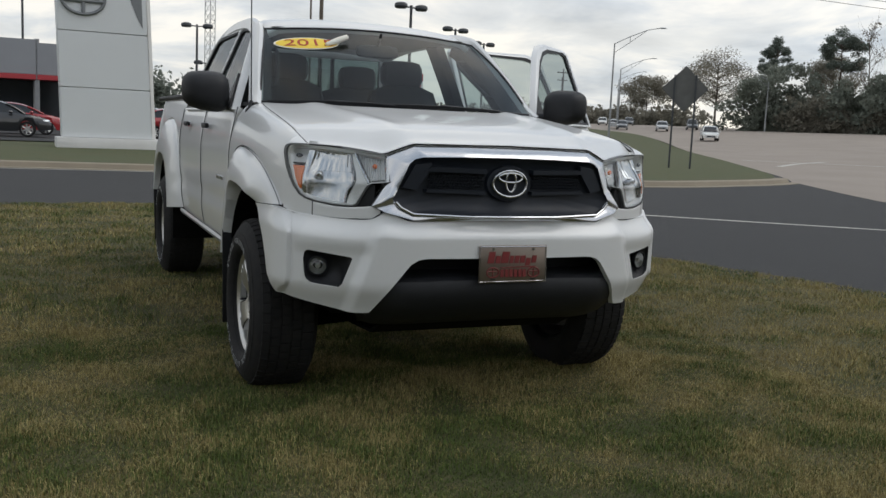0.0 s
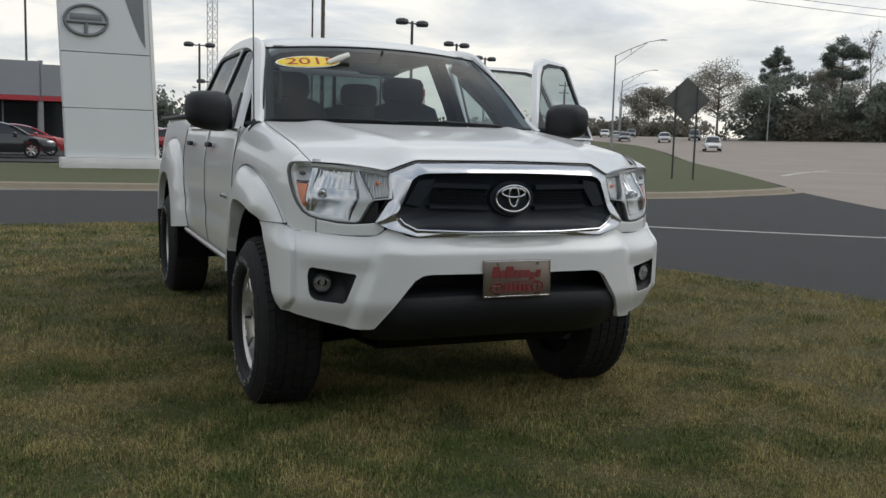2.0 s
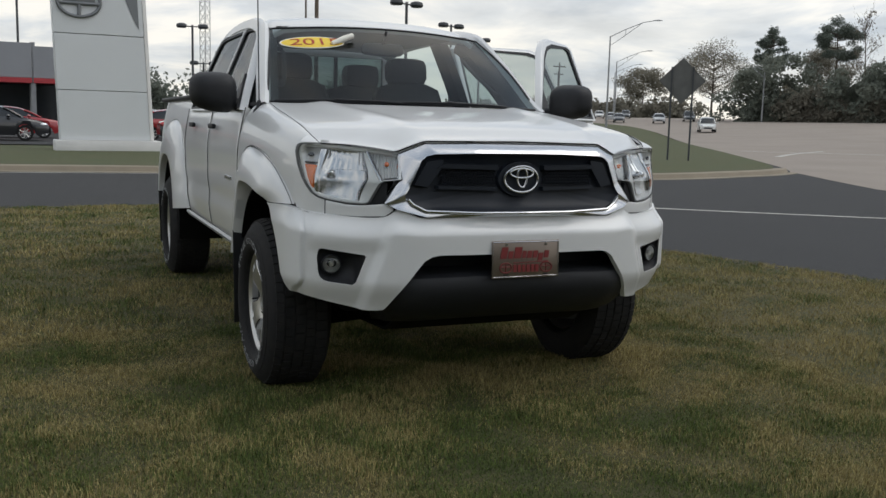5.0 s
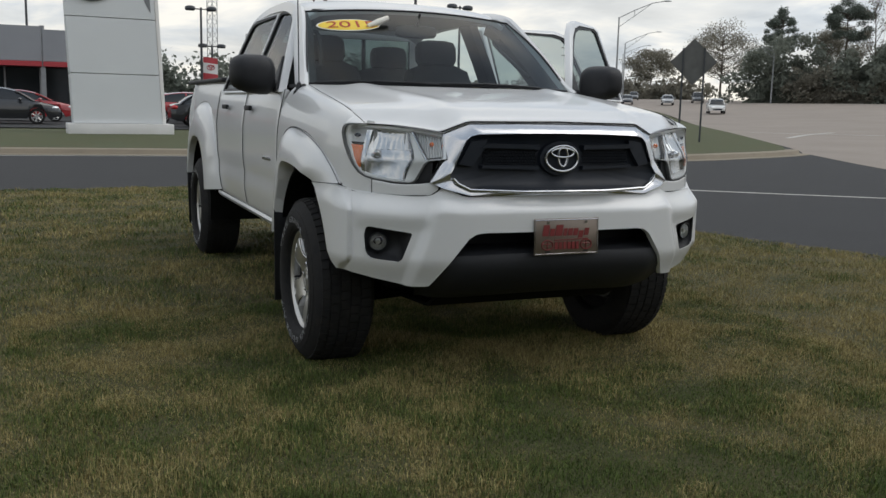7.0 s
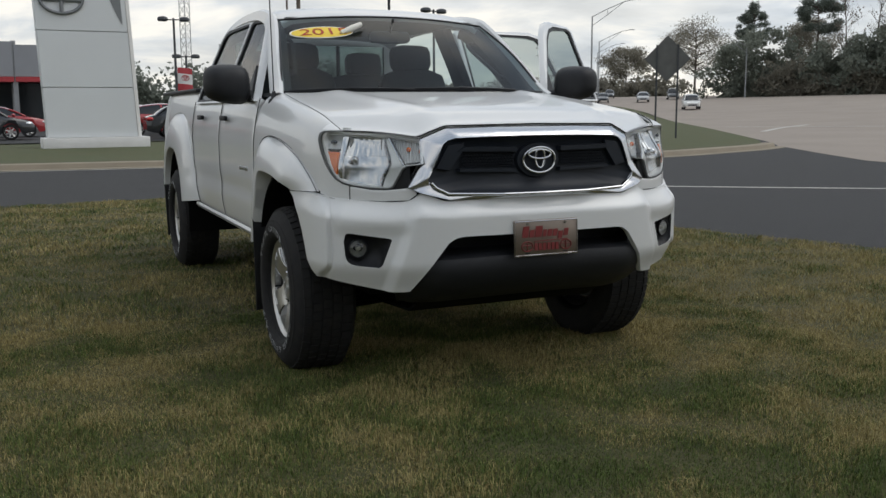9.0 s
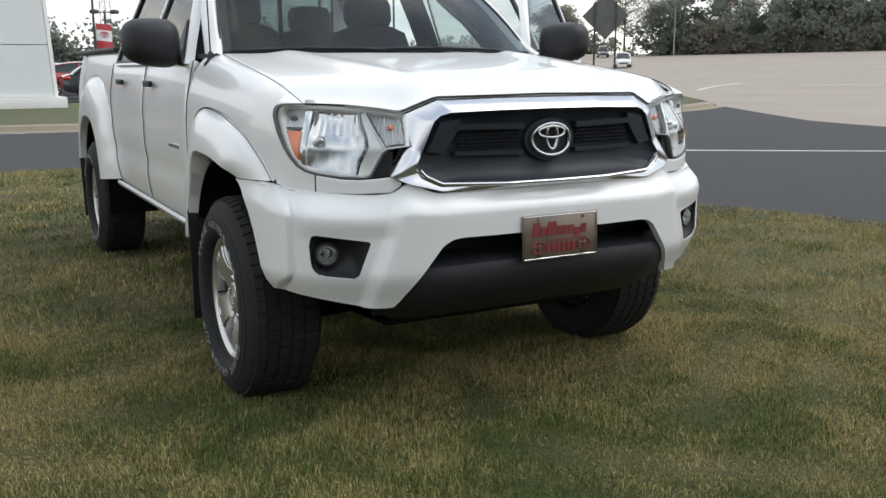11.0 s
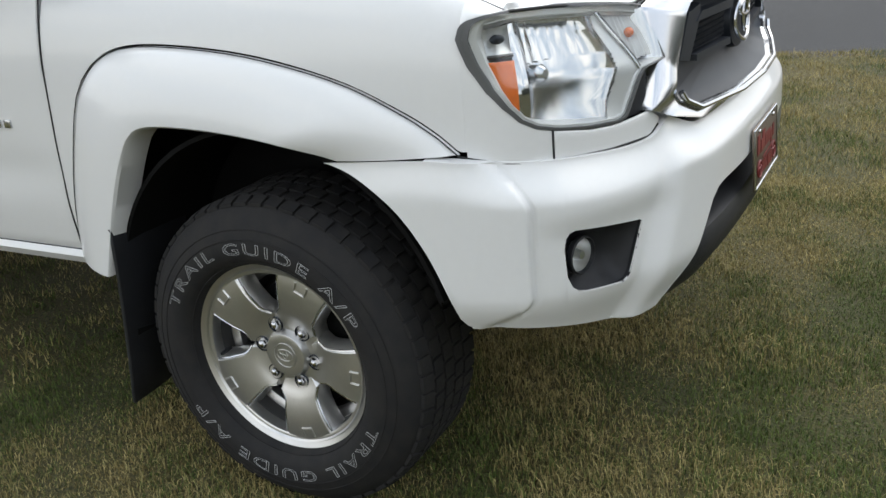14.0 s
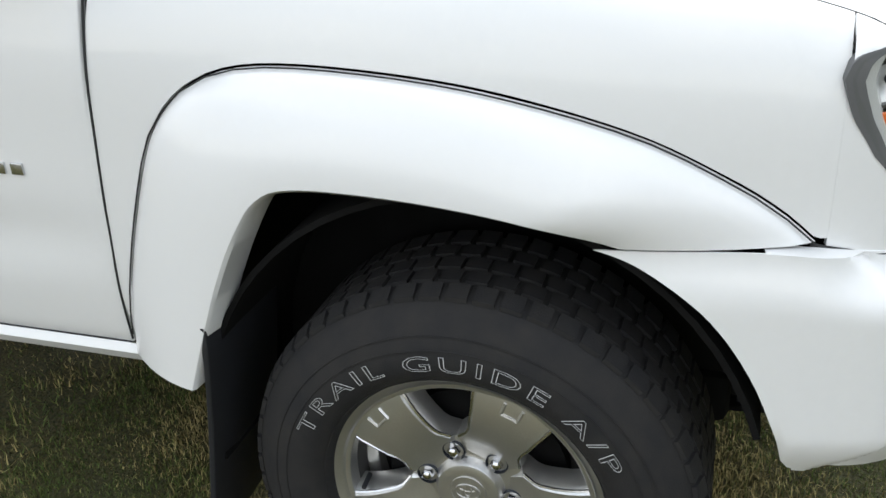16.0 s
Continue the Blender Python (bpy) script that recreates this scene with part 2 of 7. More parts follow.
def tube(bm, path, radius, sides=10, closed=False, cap=True):
    """A round bar along a list of points; radius: a number or one per point."""
    path = [Vector(p) for p in path]
    n = len(path)
    rad = radius if isinstance(radius, (list, tuple)) else [radius] * n
    rings, up = [], None
    for i, p in enumerate(path):
        a, b = (path[(i - 1) % n], path[(i + 1) % n]) if closed else (path[max(i - 1, 0)], path[min(i + 1, n - 1)])
        d = (b - a).normalized()
        if up is None:
            up = d.orthogonal().normalized()
        up = (up - d * up.dot(d)).normalized()
        side = d.cross(up)
        rings.append([bm.verts.new(p + rad[i] * (math.cos(k) * up + math.sin(k) * side)) for k in (2 * math.pi * j / sides for j in range(sides))])
    for i in range(n if closed else n - 1):
        a, b = rings[i], rings[(i + 1) % n]
        for j in range(sides):
            bm.faces.new((a[j], a[(j + 1) % sides], b[(j + 1) % sides], b[j]))
    if cap and not closed:
        bm.faces.new(rings[0][::-1])
        bm.faces.new(rings[-1])
    return bm


def lathe(bm, profile, sides=64, axis="x", centre=(0, 0, 0), close=False):
    """Turns (along, radius) pairs round an axis."""
    rings = []
    for a, r in profile:
        ring = []
        for j in range(sides):
            k = 2 * math.pi * j / sides
            c, s = r * math.cos(k), r * math.sin(k)
            v = {"x": (a, c, s), "y": (c, a, s), "z": (c, s, a)}[axis]
            ring.append(bm.verts.new(Vector(v) + Vector(centre)))
        rings.append(ring)
    for i in range(len(rings) - (0 if close else 1)):
        a, b = rings[i], rings[(i + 1) % len(rings)]
        for j in range(sides):
            bm.faces.new((a[j], a[(j + 1) % sides], b[(j + 1) % sides], b[j]))
    return bm


def loft(bm, cols):
    """Quads between columns of points of equal length."""
    vs = [[bm.verts.new(p) for p in col] for col in cols]
    for a, b in zip(vs, vs[1:]):
        for i in range(len(a) - 1):
            bm.faces.new((a[i], a[i + 1], b[i + 1], b[i]))
    return vs


def outward(bm, centre):
    bmesh.ops.remove_doubles(bm, verts=bm.verts, dist=1e-5)
    bmesh.ops.dissolve_degenerate(bm, edges=bm.edges, dist=1e-6)
    bmesh.ops.recalc_face_normals(bm, faces=bm.faces)
    bm.normal_update()
    c = Vector(centre)
    if sum((f.calc_center_median() - c).dot(f.normal) * f.calc_area() for f in bm.faces) < 0:
        bmesh.ops.reverse_faces(bm, faces=bm.faces)
    return bm


def sheet(ob, thick=0.012, round_edge=0.003):
    """Gives a panel its thickness, inwards, and a rounded edge."""
    s = ob.modifiers.new("thickness", "SOLIDIFY")
    s.thickness, s.offset = thick, -1
    if round_edge:
        b = ob.modifiers.new("edge", "BEVEL")
        b.width, b.segments, b.limit_method, b.angle_limit = round_edge, 2, "ANGLE", radians(50)
    else:
        ob.modifiers.new("crisp_rim", "EDGE_SPLIT").split_angle = radians(42)
    return ob


def curve_points(pts, n=200):
    """A smooth line (Catmull-Rom) through 2D or 3D points, evenly divided."""
    p = [np.array(q, float) for q in pts]
    p = [2 * p[0] - p[1], *p, 2 * p[-1] - p[-2]]
    out = []
    for i in range(1, len(p) - 2):
        for t in np.linspace(0, 1, 24, endpoint=False):
            a, b, c, d = p[i - 1], p[i], p[i + 1], p[i + 2]
            out.append(0.5 * (2 * b + (c - a) * t + (2 * a - 5 * b + 4 * c - d) * t * t + (3 * b - a - 3 * c + d) * t**3))
    out.append(p[-2])
    out = np.array(out)
    s = np.r_[0, np.cumsum(np.linalg.norm(np.diff(out, axis=0), axis=1))]
    return np.stack([np.interp(np.linspace(0, s[-1], n), s, out[:, k]) for k in range(out.shape[1])], 1)


def line(x, pts):
    """Piecewise-linear height over x through (x, value) pairs."""
    return float(np.interp(x, [p[0] for p in pts], [p[1] for p in pts]))


def flowing(pts):
    """A smooth function through (x, value) pairs, x rising."""
    c = curve_points(pts, 300)
    return lambda x: float(np.interp(x, c[:, 0], c[:, 1]))


def smooth(a, b, x):
    t = min(max((x - a) / (b - a), 0.0), 1.0)
    return t * t * (3 - 2 * t)


class Plan:
    """A line in plan from the nose's middle round the corner along the flank. s: metres along it."""

    def __init__(self, pts):
        self.p = curve_points(pts, 500)
        self.s = np.r_[0, np.cumsum(np.linalg.norm(np.diff(self.p, axis=0), axis=1))]
        self.end = self.s[-1]

    def at(self, s, inset=0.0):
        x, y = np.interp(s, self.s, self.p[:, 0]), np.interp(s, self.s, self.p[:, 1])
        d = 0.004
        dx = np.interp(s + d, self.s, self.p[:, 0]) - np.interp(s - d, self.s, self.p[:, 0])
        dy = np.interp(s + d, self.s, self.p[:, 1]) - np.interp(s - d, self.s, self.p[:, 1])
        q = math.hypot(dx, dy) or 1.0
        return x - inset * dy / q, y + inset * dx / q

    def of_x(self, x):
        return float(np.interp(x, self.p[:, 0], self.s))

    def of_y(self, y):
        return float(np.interp(y, self.p[:, 1], self.s))


# ---- ground ----
def rise(x, y):
    """Height of the land: flat round the truck, rising gently towards the far side of the highway."""
    return 3.2 * smooth(24, 130, x) + 0.6 * smooth(60, 180, y)


LAWN_EDGE = curve_points([(-40, 8.6), (-8, 8.8), (-2.2, 8.95), (0.5, 9.0), (2.2, 7.6), (3.2, 5.2), (4.1, 2.9), (4.75, 0.9), (5.1, -1.5), (5.3, -6), (5.4, -40)], 240)
KERB_LINE = curve_points([(-40, 19.2), (-10, 19.0), (0, 18.6), (6, 17.2), (12.3, 16.1), (16.6, 17.4), (19.0, 18.5), (20.6, 19.8), (24, 24.2), (31.4, 35.3), (37.3, 45.0), (44.5, 57.0), (59.3, 81.0), (70.2, 102.0), (78.0, 125.0), (95.0, 172.0), (112.0, 215.0)], 400)


def east_of(edge, x, y):
    """Signed side of a long edge line: positive to the right of its run."""
    k = int(np.argmin((edge[:, 0] - x) ** 2 + (edge[:, 1] - y) ** 2))
    k = min(max(k, 1), len(edge) - 2)
    d = edge[k + 1] - edge[k - 1]
    return (x - edge[k, 0]) * d[1] - (y - edge[k, 1]) * d[0]


GRASS_SOIL = material("lawn_thatch", (0.060, 0.062, 0.018), 0.95, vary=0.6, scale=1.6, tint=(0.140, 0.110, 0.042), fine=0.5, fine_scale=90.0, bump=1.0, bump_scale=120.0)
FAR_GRASS = material("verge_grass", (0.078, 0.096, 0.036), 0.95, vary=0.5, scale=0.9, tint=(0.105, 0.092, 0.036), fine=0.4, fine_scale=30.0, bump=0.8, bump_scale=60.0)
ASPHALT = material("fresh_asphalt", (0.030, 0.030, 0.031), 0.85, vary=0.25, scale=0.8, fine=0.35, fine_scale=160.0, bump=0.5, bump_scale=300.0)
OLD_ROAD = material("worn_road", (0.33, 0.282, 0.24), 0.9, vary=0.22, scale=0.25, fine=0.2, fine_scale=40.0, bump=0.4, bump_scale=150.0)
CONCRETE = material("kerb_concrete", (0.30, 0.255, 0.19), 0.9, vary=0.25, scale=2.0, fine=0.2, fine_scale=60.0, bump=0.4, bump_scale=150.0)
LINE_PAINT = material("road_paint", (0.62, 0.60, 0.55), 0.8, vary=0.35, scale=3.0, fine=0.2)
EARTH = material("far_ground", (0.085, 0.085, 0.045), 0.95, vary=0.4, scale=0.05)


def flat_strip(name, a, b, z, mat, label, category="ground", kind="structure"):
    """A band between two lines of equal count, draped on the land."""
    bm = bmesh.new()
    loft(bm, [[(p[0] + (q[0] - p[0]) * k, p[1] + (q[1] - p[1]) * k, rise(p[0] + (q[0] - p[0]) * k, p[1] + (q[1] - p[1]) * k) + z) for k in (0, 0.25, 0.5, 0.75, 1)] for p, q in zip(a, b)])
    outward(bm, (0, 0, -500))
    return tagged(part(name, bm, mat), label, category, kind=kind)


def offset_line(edge, d):
    t = np.gradient(edge, axis=0)
    t /= np.linalg.norm(t, axis=1)[:, None]
    return edge + d * np.stack([t[:, 1], -t[:, 0]], 1)


def build_ground():
    bm = bmesh.new()
    xs = np.r_[-3000, -800, -300, np.arange(-120, 200, 10), 300, 800, 3000]
    ys = np.r_[-3000, -800, -300, np.arange(-120, 260, 10), 400, 900, 3000]
    loft(bm, [[(x, y, rise(x, y) - 0.22) for y in ys] for x in xs])
    outward(bm, (0, 0, -5000))
    tagged(part("ground", bm, EARTH), "dull earth and grass reaching to the horizon", "ground", kind="structure")
    # the lawn under the truck
    bm = bmesh.new()
    cols = []
    for k in range(len(LAWN_EDGE)):
        p = LAWN_EDGE[k]
        far = np.array([-42.0, -41.0])
        cols.append([(p[0] + (far[0] - p[0]) * j, p[1] + (far[1] - p[1]) * j, -0.022 - 0.05 * (j == 0)) for j in (0, 0.004, 0.05, 0.15, 0.4, 1)])
    loft(bm, cols)
    outward(bm, (0, 0, -500))
    tagged(part("lawn_ground", bm, GRASS_SOIL), "patchy green and straw-brown lawn soil under the truck", "lawn", kind="structure")
    # the dealer's drive of new asphalt between lawn and kerb
    bm = bmesh.new()
    loft(bm, [[(x, y, rise(x, y) - 0.115) for y in np.linspace(-60, 34, 48)] for x in np.linspace(-45, 40, 40)])
    outward(bm, (0, 0, -500))
    tagged(part("road_drive", bm, ASPHALT), "dark new asphalt drive round the lawn", "road", kind="structure")
    # the highway: everything right of the kerb and of the seam with the new asphalt
    border = [(12.9, -60), (13.6, -10), (14.6, 3), (16.2, 11.9), (18.2, 15.4), (20.5, 19.2)]

    def top_y(x):
        return line(x, border) if x < 20.5 else float(np.interp(x, KERB_LINE[:, 0], KERB_LINE[:, 1])) - 0.3

    bm = bmesh.new()
    loft(bm, [[(x, top_y(x) + (-90 - top_y(x)) * k, rise(x, top_y(x) + (-90 - top_y(x)) * k) - 0.108) for k in np.linspace(0, 1, 30) ** 1.6] for x in np.r_[np.linspace(12.9, 24, 40), np.linspace(25, 112, 60)]])
    outward(bm, (0, 0, -500))
    tagged(part("road_highway", bm, OLD_ROAD), "wide worn tan highway with faded markings", "road", kind="structure")
    # verge between drive and highway, behind the kerb
    inner = offset_line(KERB_LINE, -0.34)
    bm = bmesh.new()
    loft(bm, [[(p[0], p[1] + d, rise(p[0], p[1] + d) + 0.012) for d in (0, 2, 5, 10, 17, 30, 60)] for p in inner])
    outward(bm, (0, 0, -500))
    tagged(part("verge", bm, FAR_GRASS), "short green verge behind the concrete kerb", "grass", kind="structure")
    # parking lot behind the verge on the dealer's side
    bm = bmesh.new()
    loft(bm, [[(x, y, 0.05 + rise(x, y)) for y in np.linspace(33, 90, 12)] for x in np.linspace(-60, 22, 20)])
    outward(bm, (0, 0, -500))
    tagged(part("road_car_park", bm, ASPHALT), "dark asphalt car park of the dealership", "car park", kind="structure")


def build_kerb():
    bm = bmesh.new()
    prof = [(0.42, -0.13), (0.42, -0.106), (0.12, -0.10), (0.06, 0.005), (0.0, 0.02), (-0.20, 0.022), (-0.34, 0.015), (-0.34, -0.13)]
    stop = int(np.searchsorted(KERB_LINE[:, 0], 20.7))
    lines = [offset_line(KERB_LINE[:stop], d) for d, _ in prof]
    loft(bm, [[(ln[k][0], ln[k][1], rise(*ln[k]) + z) for ln, (_, z) in zip(lines, prof)] for k in range(stop)])
    outward(bm, (8, 20, -30))
    tagged(part("kerb", bm, CONCRETE), "tan concrete kerb and gutter edging the verge", "kerb", kind="structure")


def paint_stripe(pts, width, label):
    c = curve_points(pts, 30)
    flat_strip("road_marking", offset_line(c, -width / 2), offset_line(c, width / 2), -0.108 if pts[0][0] < 14 else -0.100, LINE_PAINT, label, "road marking")


build_ground()
build_kerb()
paint_stripe([(3.3, 11.7), (7.4, 8.5), (9.7, 6.8), (11.65, 5.45)], 0.14, "faded pale line across the drive")
paint_stripe([(-30, 18.4), (-10, 18.3), (0.5, 17.9), (4.5, 17.0)], 0.10, "pale edge line along the kerb")
paint_stripe([(32.0, 32.6), (36.5, 36.0), (40.6, 38.2)], 0.30, "faded white lane arrow shaft")
paint_stripe([(36, 40.0), (39.4, 34.2), (44, 24), (49, 12)], 0.25, "faded white lane line")


# ---- the pickup truck ----
# The nose points to -y; x is mirrored for the two flanks (side -1: passenger side).
MID = (0, 1.2, 0.7)
BUMP = Plan([(0, -0.852), (0.25, -0.846), (0.45, -0.824), (0.64, -0.765), (0.775, -0.695), (0.850, -0.615), (0.884, -0.53), (0.898, -0.43), (0.905, -0.30), (0.908, -0.15)])
NOSE = Plan([(0, -0.80), (0.25, -0.795), (0.41, -0.786), (0.505, -0.774), (0.58, -0.750), (0.68, -0.698), (0.77, -0.635), (0.825, -0.574), (0.852, -0.50), (0.863, -0.43), (0.873, -0.30), (0.880, -0.10), (0.884, 0.2), (0.884, 0.62)])

truck = thing("pickup_truck", "white four-door pickup truck with two open doors on the lawn", "pickup truck")


def flank(side, name, cols, mat, parent, thick=0.012, label="", edge=0.003):
    """One panel from columns of points given for positive x, put on one flank."""
    bm = bmesh.new()
    loft(bm, [[(side * p[0], p[1], p[2]) for p in col] for col in cols])
    outward(bm, (0, 1.2, 0.8))
    ob = part(name, bm, mat, parent, label)
    return sheet(ob, thick, edge) if thick else ob


# -- front bumper
bump_top = flowing([(-0.2, 0.812), (0.0, 0.812), (0.2, 0.811), (0.40, 0.806), (0.44, 0.808), (0.50, 0.830), (0.53, 0.836), (0.555, 0.822), (0.585, 0.808), (0.66, 0.804), (0.77, 0.809), (0.92, 0.818), (1.01, 0.826), (1.09, 0.832), (1.16, 0.831), (1.30, 0.823), (1.42, 0.816)])
ARCH_NOSE = flowing([(-0.60, 0.478), (-0.486, 0.490), (-0.464, 0.542), (-0.417, 0.65), (-0.357, 0.735), (-0.286, 0.788), (-0.213, 0.818), (-0.1, 0.835)])


def bump_low(s):
    x, y = BUMP.at(s)
    return ARCH_NOSE(y) if y > -0.486 else line(x, [(0.5, 0.44), (0.66, 0.440), (0.80, 0.470), (0.89, 0.488)])


def bump_inset(s, z):
    x, y = BUMP.at(s)
    shelf = float(np.min(np.hypot(NOSE.p[:, 0] - x, NOSE.p[:, 1] - y))) - 0.002
    shelf = 0.012 + (shelf - 0.012) * smooth(0.42, 0.55, x)
    hi = bump_top(s)
    shelf *= 1 - 0.55 * smooth(-0.58, -0.47, y)
    top = shelf * smooth(hi - 0.085, hi + 0.003, z) ** 1.2
    low = 0.05 * smooth(0.56, 0.42, z)
    fold_x = 0.51 + 0.34 * (0.80 - z)  # the tusk that frames the intake stands proud
    tusk = -0.030 * (1 - smooth(fold_x, fold_x + 0.06, x)) * smooth(0.805, 0.74, z)
    brow = -0.010 * smooth(0.66, 0.72, z) * smooth(fold_x, fold_x + 0.05, x) * (1 - smooth(0.81, 0.86, x))
    # corner panel: a raised pad with a crisp, round-cornered edge and a fine groove before it
    d_front, d_low, d_top = -0.611 - y, 0.535 - 0.55 * (y + 0.611) - z, z - (0.757 + 0.90 * (y + 0.611))
    a, b = max(d_front + 0.022, 0.0), max(max(d_low, d_top) + 0.022, 0.0)
    edge = math.hypot(a, b) - 0.022 if a > 0 or b > 0 else max(d_front, d_low, d_top)
    ear = -0.014 * smooth(0.005, -0.006, edge) + 0.0035 * math.exp(-(((edge - 0.008) / 0.005) ** 2))
    return top + low + tusk + brow + ear


def bump_point(s, z, extra=0.0):
    x, y = BUMP.at(s, bump_inset(s, z) + extra)
    return (x, y, z)


FOG_X = (0.640, 0.678, 0.795, 0.811)


def fog_edges(x):
    top = line(x, [(0.640, 0.653), (0.646, 0.659), (0.74, 0.673), (0.794, 0.681), (0.803, 0.677), (0.808, 0.667), (0.811, 0.645)])
    bot = line(x, [(0.640, 0.653), (0.676, 0.550), (0.690, 0.538), (0.775, 0.548), (0.790, 0.553), (0.801, 0.565), (0.808, 0.588), (0.811, 0.645)])
    return bot, top


def intake_top(x):
    return line(x, [(0.0, 0.668), (0.36, 0.668), (0.395, 0.663), (0.428, 0.642), (0.575, 0.44)])


def build_bumper():
    bumper = new("front_bumper")
    bumper.parent = truck
    bm = bmesh.new()
    s_f0, s_f1 = BUMP.of_x(FOG_X[0]), BUMP.of_x(FOG_X[3])
    s_end = BUMP.of_y(-0.20)
    stations = np.unique(np.r_[np.linspace(0, BUMP.of_x(0.575), 46), np.linspace(BUMP.of_x(0.575), s_f0, 8), [BUMP.of_x(x) for x in (0.646, 0.676, 0.690, 0.775, 0.79, 0.794, 0.801, 0.803, 0.808)], np.linspace(s_f0, s_f1, 22), np.linspace(s_f1, s_end, 44), np.linspace(BUMP.of_y(-0.640), BUMP.of_y(-0.592), 26)])
    half = []
    for s in stations:
        x = BUMP.at(s)[0]
        lo = intake_top(x) if x < 0.575 else bump_low(s)
        m0 = m1 = max(line(x, [(0, 0.653), (0.64, 0.653), (0.811, 0.645), (0.9, 0.645)]), lo)
        if FOG_X[0] < x < FOG_X[3] - 1e-6:
            m0, m1 = fog_edges(x)
        hi = bump_top(s)
        half.append([bump_point(s, lo + (m0 - lo) * k / 30) for k in range(31)] + [bump_point(s, m1 + (hi - m1) * (k / 34)) for k in range(35)])
    for k, p in enumerate(half[0]):
        half[0][k] = (0.0, p[1], p[2])
    for side in (-1, 1):
        lower = [[(side * p[0], p[1], p[2]) for p in col[:31]] for col in half]
        upper = [[(side * p[0], p[1], p[2]) for p in col[31:]] for col in half]
        loft(bm, lower)
        loft(bm, upper)
        # upper lip turned in over its top edge, lower lip turned back, inner wall of the intake
        loft(bm, [[(side * p[0], p[1], p[2]) for p in (bump_point(s, bump_top(s)), tuple(np.add(bump_point(s, bump_top(s), 0.03), (0, 0, 0.001))))] for s in np.linspace(0, BUMP.of_y(-0.42), 60)])
        loft(bm, [[(side * p[0], p[1], p[2]) for p in (bump_point(s, bump_low(s)), tuple(np.add(bump_point(s, bump_low(s), 0.03), (0, 0, 0.012))))] for s in np.linspace(BUMP.of_x(0.575), BUMP.of_y(-0.49), 26)])
        loft(bm, [[(side * p[0], p[1], p[2]) for p in (bump_point(BUMP.of_x(x), intake_top(x)), bump_point(BUMP.of_x(x), intake_top(x), 0.025))] for x in np.linspace(0, 0.575, 40)])
    outward(bm, (0, 0.3, 0.62))
    sheet(part("bumper_cover", bm, PAINT, bumper, "white painted bumper cover"), 0.004, 0)
    for side in (-1, 1):
        build_fog_lamp(side, bumper)
    # black lower valance with the recessed intake above it
    prof = [(0.10, 0.680), (0.12, 0.60), (0.085, 0.590), (0.02, 0.588), (-0.012, 0.575), (-0.022, 0.545), (-0.012, 0.50), (0.02, 0.455), (0.07, 0.41), (0.14, 0.375), (0.30, 0.345)]
    cols = []
    for x in np.linspace(-0.63, 0.63, 61):
        cols.append([])
        for d, z in prof:
            zz = z if z > 0.595 else z - 0.010 * (abs(x) / 0.5) ** 2
            px, py = BUMP.at(BUMP.of_x(abs(x)), d + 0.03 * smooth(0.42, 0.60, abs(x)) + 0.05 * smooth(0.57, 0.60, abs(x)))
            cols[-1].append((math.copysign(px, x), py, zz))
    bm = bmesh.new()
    loft(bm, cols)
    outward(bm, (0, 0.2, 0.55))
    sheet(part("lower_valance", bm, BLACK, bumper, "black textured plastic lower bumper"), 0.01, 0)


def build_fog_lamp(side, bumper):
    bm = bmesh.new()
    cols = []
    for x in np.linspace(FOG_X[0] - 0.004, FOG_X[3] + 0.004, 18):
        a, b = fog_edges(x)
        cols.append([(side * p[0], p[1], p[2]) for p in (bump_point(BUMP.of_x(x), a - 0.008 + (b - a + 0.016) * k / 8, 0.009 + 0.05 * math.sin(math.pi * k / 8) ** 0.6 * smooth(0.64, 0.70, x) * smooth(0.815, 0.785, x)) for k in range(9))])
    loft(bm, cols)
    # inner walls of the fog lamp pocket
    ring = [(x, fog_edges(x)[1]) for x in np.linspace(FOG_X[0], FOG_X[3], 26)] + [(x, fog_edges(x)[0]) for x in np.linspace(FOG_X[3], FOG_X[0], 26)]
    loft(bm, [[(side * p[0], p[1], p[2]) for p in (bump_point(BUMP.of_x(x), z), bump_point(BUMP.of_x(x), z, 0.004), bump_point(BUMP.of_x(x), z, 0.012))] for x, z in ring])
    outward(bm, (0, 0.3, 0.6))
    bezel = part("fog_lamp_bezel", bm, BLACK, bumper, "black plastic pocket with a round fog lamp")
    x, y = BUMP.at(BUMP.of_x(0.772), 0.034)
    m = look((side * x, y, 0.615), (side * (x + 0.30), y - 1.0, 0.605)) @ Matrix.Diagonal((0.84, 0.84, 1, 1))
    bm = bmesh.new()
    lathe(bm, [(0.0, 0.046), (-0.012, 0.047), (-0.014, 0.043), (-0.006, 0.040)], 32, "z")
    bmesh.ops.transform(bm, matrix=m, verts=bm.verts)
    part("fog_lamp_ring", bm, BLACK, bezel)
    bm = bmesh.new()
    lathe(bm, [(0.030, 0.004), (0.026, 0.016), (0.014, 0.030), (0.0, 0.039), (-0.006, 0.040)], 28, "z")
    lathe(bm, [(-0.010, 0.0005), (-0.010, 0.010), (0.004, 0.013), (0.026, 0.013)], 16, "z")
    bmesh.ops.transform(bm, matrix=m, verts=bm.verts)
    part("fog_lamp_reflector", bm, SILVER, bezel)
    bm = bmesh.new()
    lathe(bm, [(-0.022, 0.0005), (-0.020, 0.014), (-0.016, 0.028), (-0.008, 0.041)], 28, "z")
    bmesh.ops.transform(bm, matrix=m, verts=bm.verts)
    part("fog_lamp_lens", bm, LENS, bezel)


